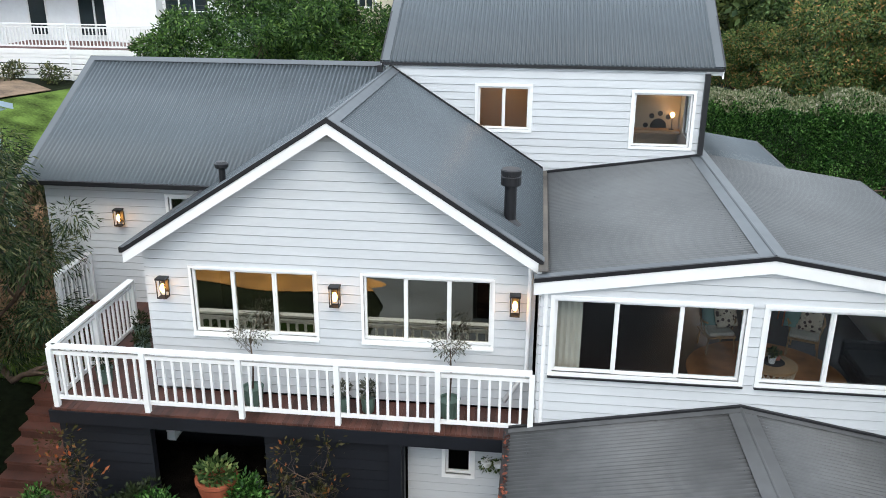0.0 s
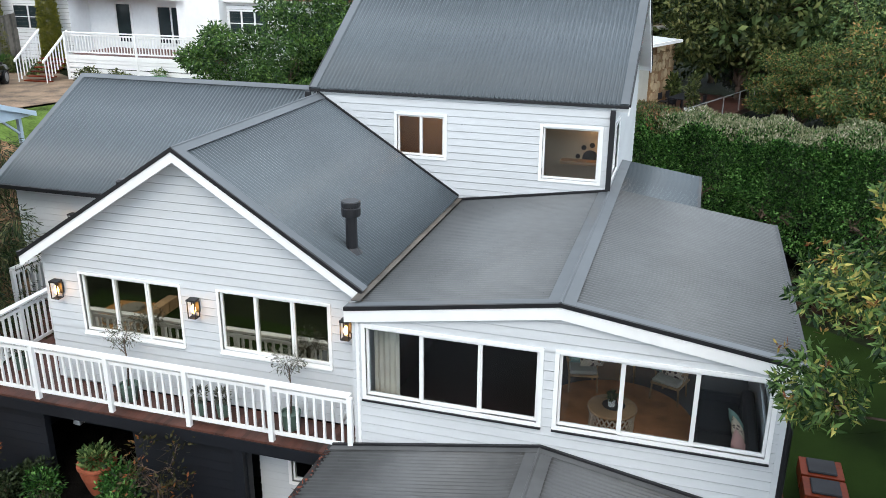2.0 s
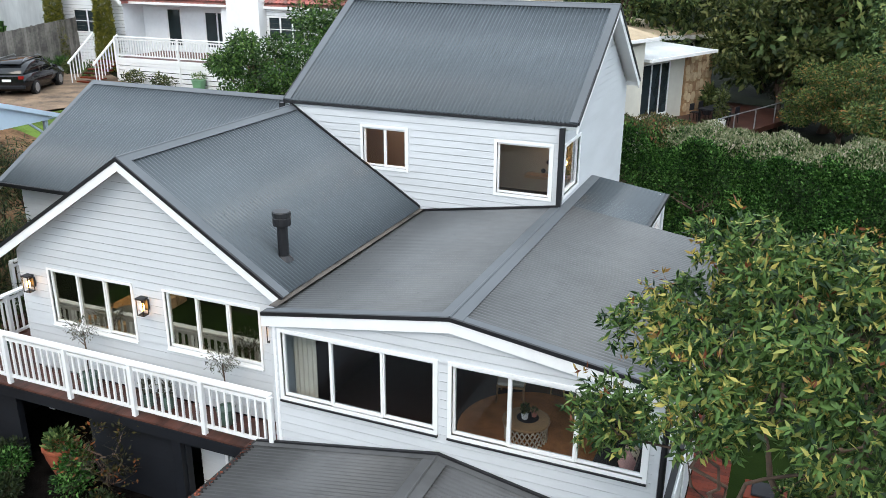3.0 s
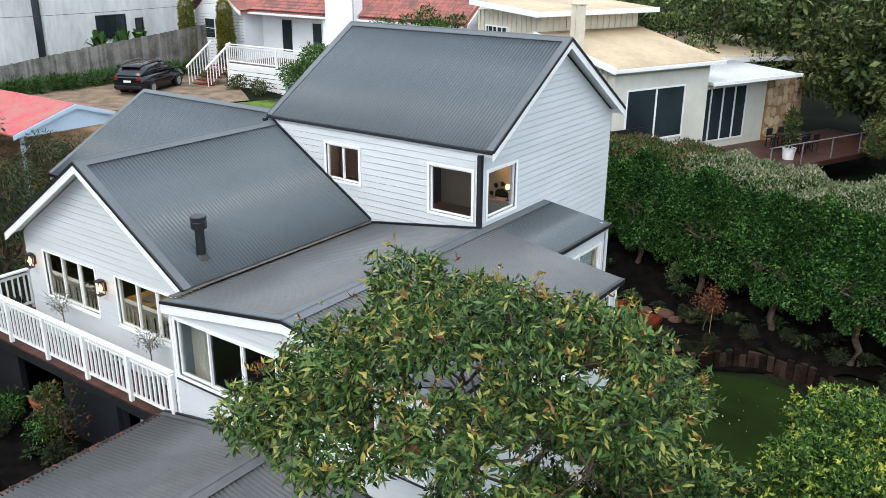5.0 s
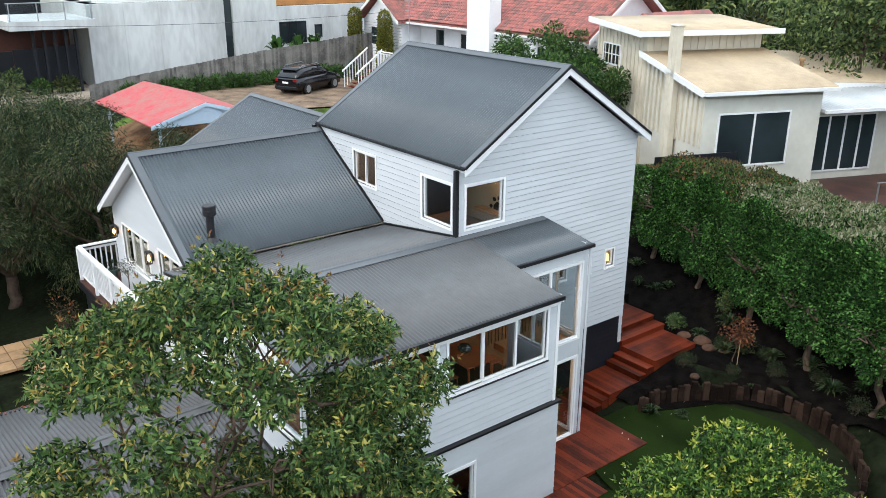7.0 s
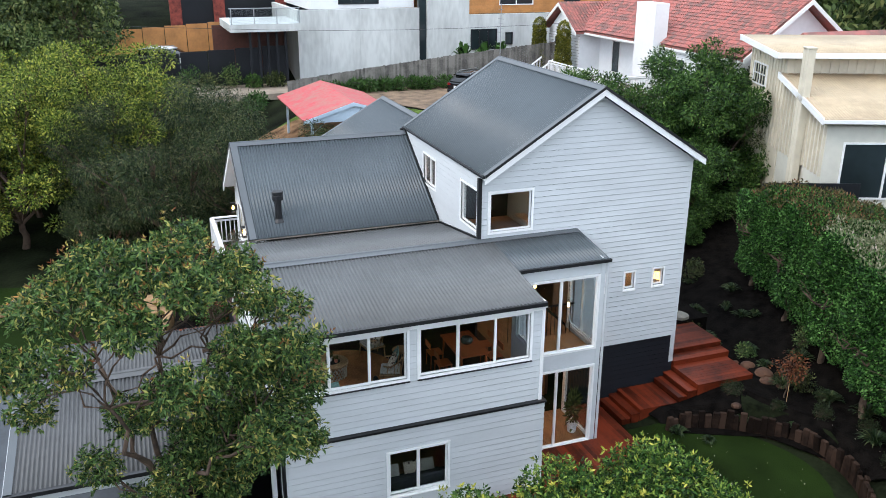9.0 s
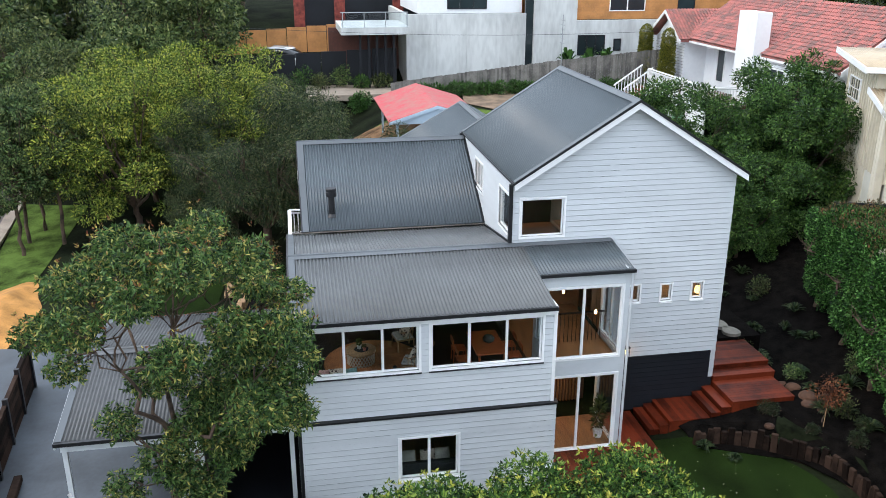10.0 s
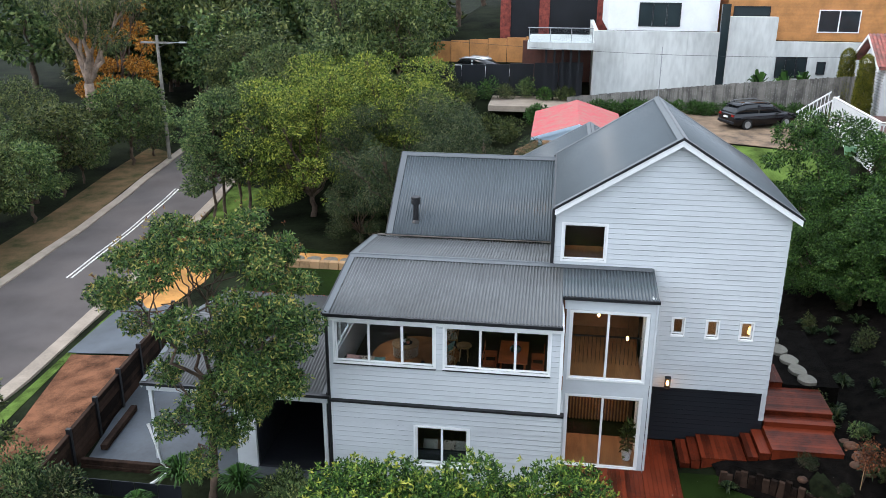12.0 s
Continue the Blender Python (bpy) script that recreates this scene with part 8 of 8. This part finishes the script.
for x in (-0.62, -0.4):
    t = thing("hanging_pot", "small white hanging pot with trailing leaves", "planter", "hanging pots", at=(x, 12.9, 1.8))
    bm = bmesh.new()
    lathe(bm, [(0.05, 0), (0.09, 0.04), (0.1, 0.12), (0.08, 0.13)], n=14)
    part("pot", bm, M_WHITE, t)
    p, o = clump_points([(0, 0, 0.05, 0.13, 0.08, 0.16)], 130, 0.3)
    me = leaf_mesh("trailing_leaves", p, o, 0.06, 0.5, droop=0.9)
    me.materials.append(L_MID)
    f = new("trailing_leaves", me)
    f.parent = t

# spiky plants and low growth by the carport
for x, y, s in ((8.84, 8.3, 1.25), (9.0, 10.2, 1.15), (9.6, 7.2, 0.8)):
    tuft(x, y, 0.75 * s, 0.9 * s, L_SPIKE, "spiky rosette of green sword leaves", 0.35 if s > 1 else None, 170, 0.03, "cordyline")
for x, y, r, h, lm in ((10.2, 3.4, 1.5, 2.2, L_DARK), (10.3, 4.9, 1.2, 1.7, L_WISPY), (10.9, 6.3, 1.0, 1.3, L_WISPY), (8.6, 11.4, 0.7, 1.3, L_DARK), (9.8, 12.4, 0.9, 1.9, L_DARK), (10.0, 11.6, 0.8, 1.2, L_DARK), (10.2, 13.2, 0.9, 1.6, L_DARK), (9.2, 3.4, 0.8, 1.2, L_DARK), (11.4, 12.2, 0.9, 1.8, L_MID)):
    bush(x, y, r, h, lm, "loose dark shrub beside the carport", "shrub", 2600, 0.12)
# cypresses and borders by the white house
for x, y in ((-31.0, 38.0), (-27.5, 38.1)):
    make_tree("cypress", "narrow clipped golden-green cypress", "tree", (x, y, 5.0), [(0, 0, 0.6 + 0.55 * i, 0.62 - 0.03 * i, 0.62 - 0.03 * i, 0.6) for i in range(7)], leaf_mat("cypress_leaves", (0.04, 0.065, 0.008), (0.20, 0.23, 0.03), (0.32, 0.34, 0.05)), 16000, 0.11, 0.4, 0.06, 0.2, M_BARK, 0, -0.5, 0.75, 1, (0, 0, 0.4), "cypress pair")
L_AGA = leaf_mat("broad_strap_leaves", (0.015, 0.05, 0.012), (0.06, 0.14, 0.03))
for i in range(15):
    y = 21.6 + 1.1 * i
    bush(-29.5 - 0.6 * math.sin((y - 19.6) / 19.9 * 3.1), y, 0.75, 0.95, L_AGA, "broad-leaved green border plant along the fence", "border_plant", 700, 0.26, None, "border along the fence", 0.25)
for x, y in ((-27.2, 36.2), (-28.8, 36.6), (-30.6, 36.2), (-22.5, 34.4), (-20.8, 34.5)):
    bush(x, y, 0.7, 0.9, L_DARK, "rounded dark shrub by the cottage steps", "shrub", 900, 0.12)
for y in (32.9, 34.6, 35.8):
    tuft(-32.9, y, 1.0, 2.2, L_SPIKE, "tall broad banana leaves behind the fence", 5.9, 14, 0.22, "banana_plant")
for k in range(9):
    bush(-34.6 - 0.4 * math.sin(2 * k), 7.0 + 1.35 * k, 0.9, 1.5 + 0.4 * math.sin(3 * k), (L_DARK, L_MID, L_LUSH)[k % 3], "leafy shrub in front of the black fence", "shrub", 900, 0.16)
for x, y, r, h, lm in ((-31, 14, 1.2, 1.6, L_DARK), (-33, 12, 1.0, 1.2, L_MID), (-30.5, 17.5, 1.0, 1.4, L_SPIKE), (-29, 15.6, 1.2, 1.8, L_MID), (-34.5, 19.5, 0.9, 1.0, L_DARK), (-28.5, 12.5, 1.3, 1.8, L_DARK), (-34, 9.5, 1.3, 1.6, L_DARK)):
    bush(x, y, r, h, lm, "green garden shrub on the hillside", "shrub", 1500, 0.18)

# street trees and the gum across the road
eu = [(1.2, 0.5, 10.5, 2.0, 2.0, 1.3), (-1.5, 1.0, 11.5, 2.2, 2.2, 1.4), (0.5, -2.0, 12.5, 2.4, 2.2, 1.5), (2.6, 2.0, 12.0, 2.0, 2.0, 1.2), (-3.0, -1.0, 10.0, 1.8, 1.8, 1.2), (0, 2.5, 9.0, 1.5, 1.5, 1.0), (-2, 3, 12, 1.8, 1.8, 1.2)]
make_tree("eucalyptus", "tall eucalyptus with pale stout forked trunk", "tree", (-34.5, -18.6, gz(-34.5, -18.6)), eu, L_DARK, 16000, 0.26, 0.25, 0.5, 0.4, M_BARKG, 0, 0.7, 0.3, 8, (0.2, 0.3, 5.5))
make_tree("golden_tree", "autumn tree with golden-yellow leaves", "tree", (-43, -20.5, gz(-43, -20.5)), crown_clumps(51, 18, 4.4, 4.0, 12.5, (0.9, 1.5)), L_GOLD, 16000, 0.24, 0.5, 0.2, 0.4, M_BARK, 0, 0.2, 0.4, 9)
for x, y in ((-17.2, -1.2), (-19.2, -1.4), (-21.0, -1.0), (-18.2, 0.6)):
    make_tree("street_tree", "street tree with thin dark bare trunk and leafy top", "tree", (x, y, gz(x, y)), crown_clumps(int(-x * 3), 15, 1.9, 3.0, 7.8, (0.7, 1.2)), L_DARK, 13000, 0.17, 0.42, 0.11, 0.75, M_BARK, 0, 0.1, 0.5, int(-x), (0.1, 0.1, 2.9), "trees along the verge")
make_tree("rust_tree", "spreading tree with rust-brown foliage", "tree", (-55, 9, gz(-55, 9)), crown_clumps(61, 16, 3.0, 3.5, 6.5, (1.0, 1.6)), L_RUST, 9000, 0.28, 0.4, 0.3, 0.6, M_BARK, 0, 0.1, 0.5, 4)
make_tree("pale_shrub_tree", "pale grey-green feathery tree", "tree", (8.0, 54.0, gz(8, 54)), crown_clumps(71, 16, 1.8, 1.5, 6.0, (0.6, 1.0)), L_GREY, 9000, 0.2, 0.3, 0.15, 0.4, M_BARK, 0, -0.4, 0.4, 4)
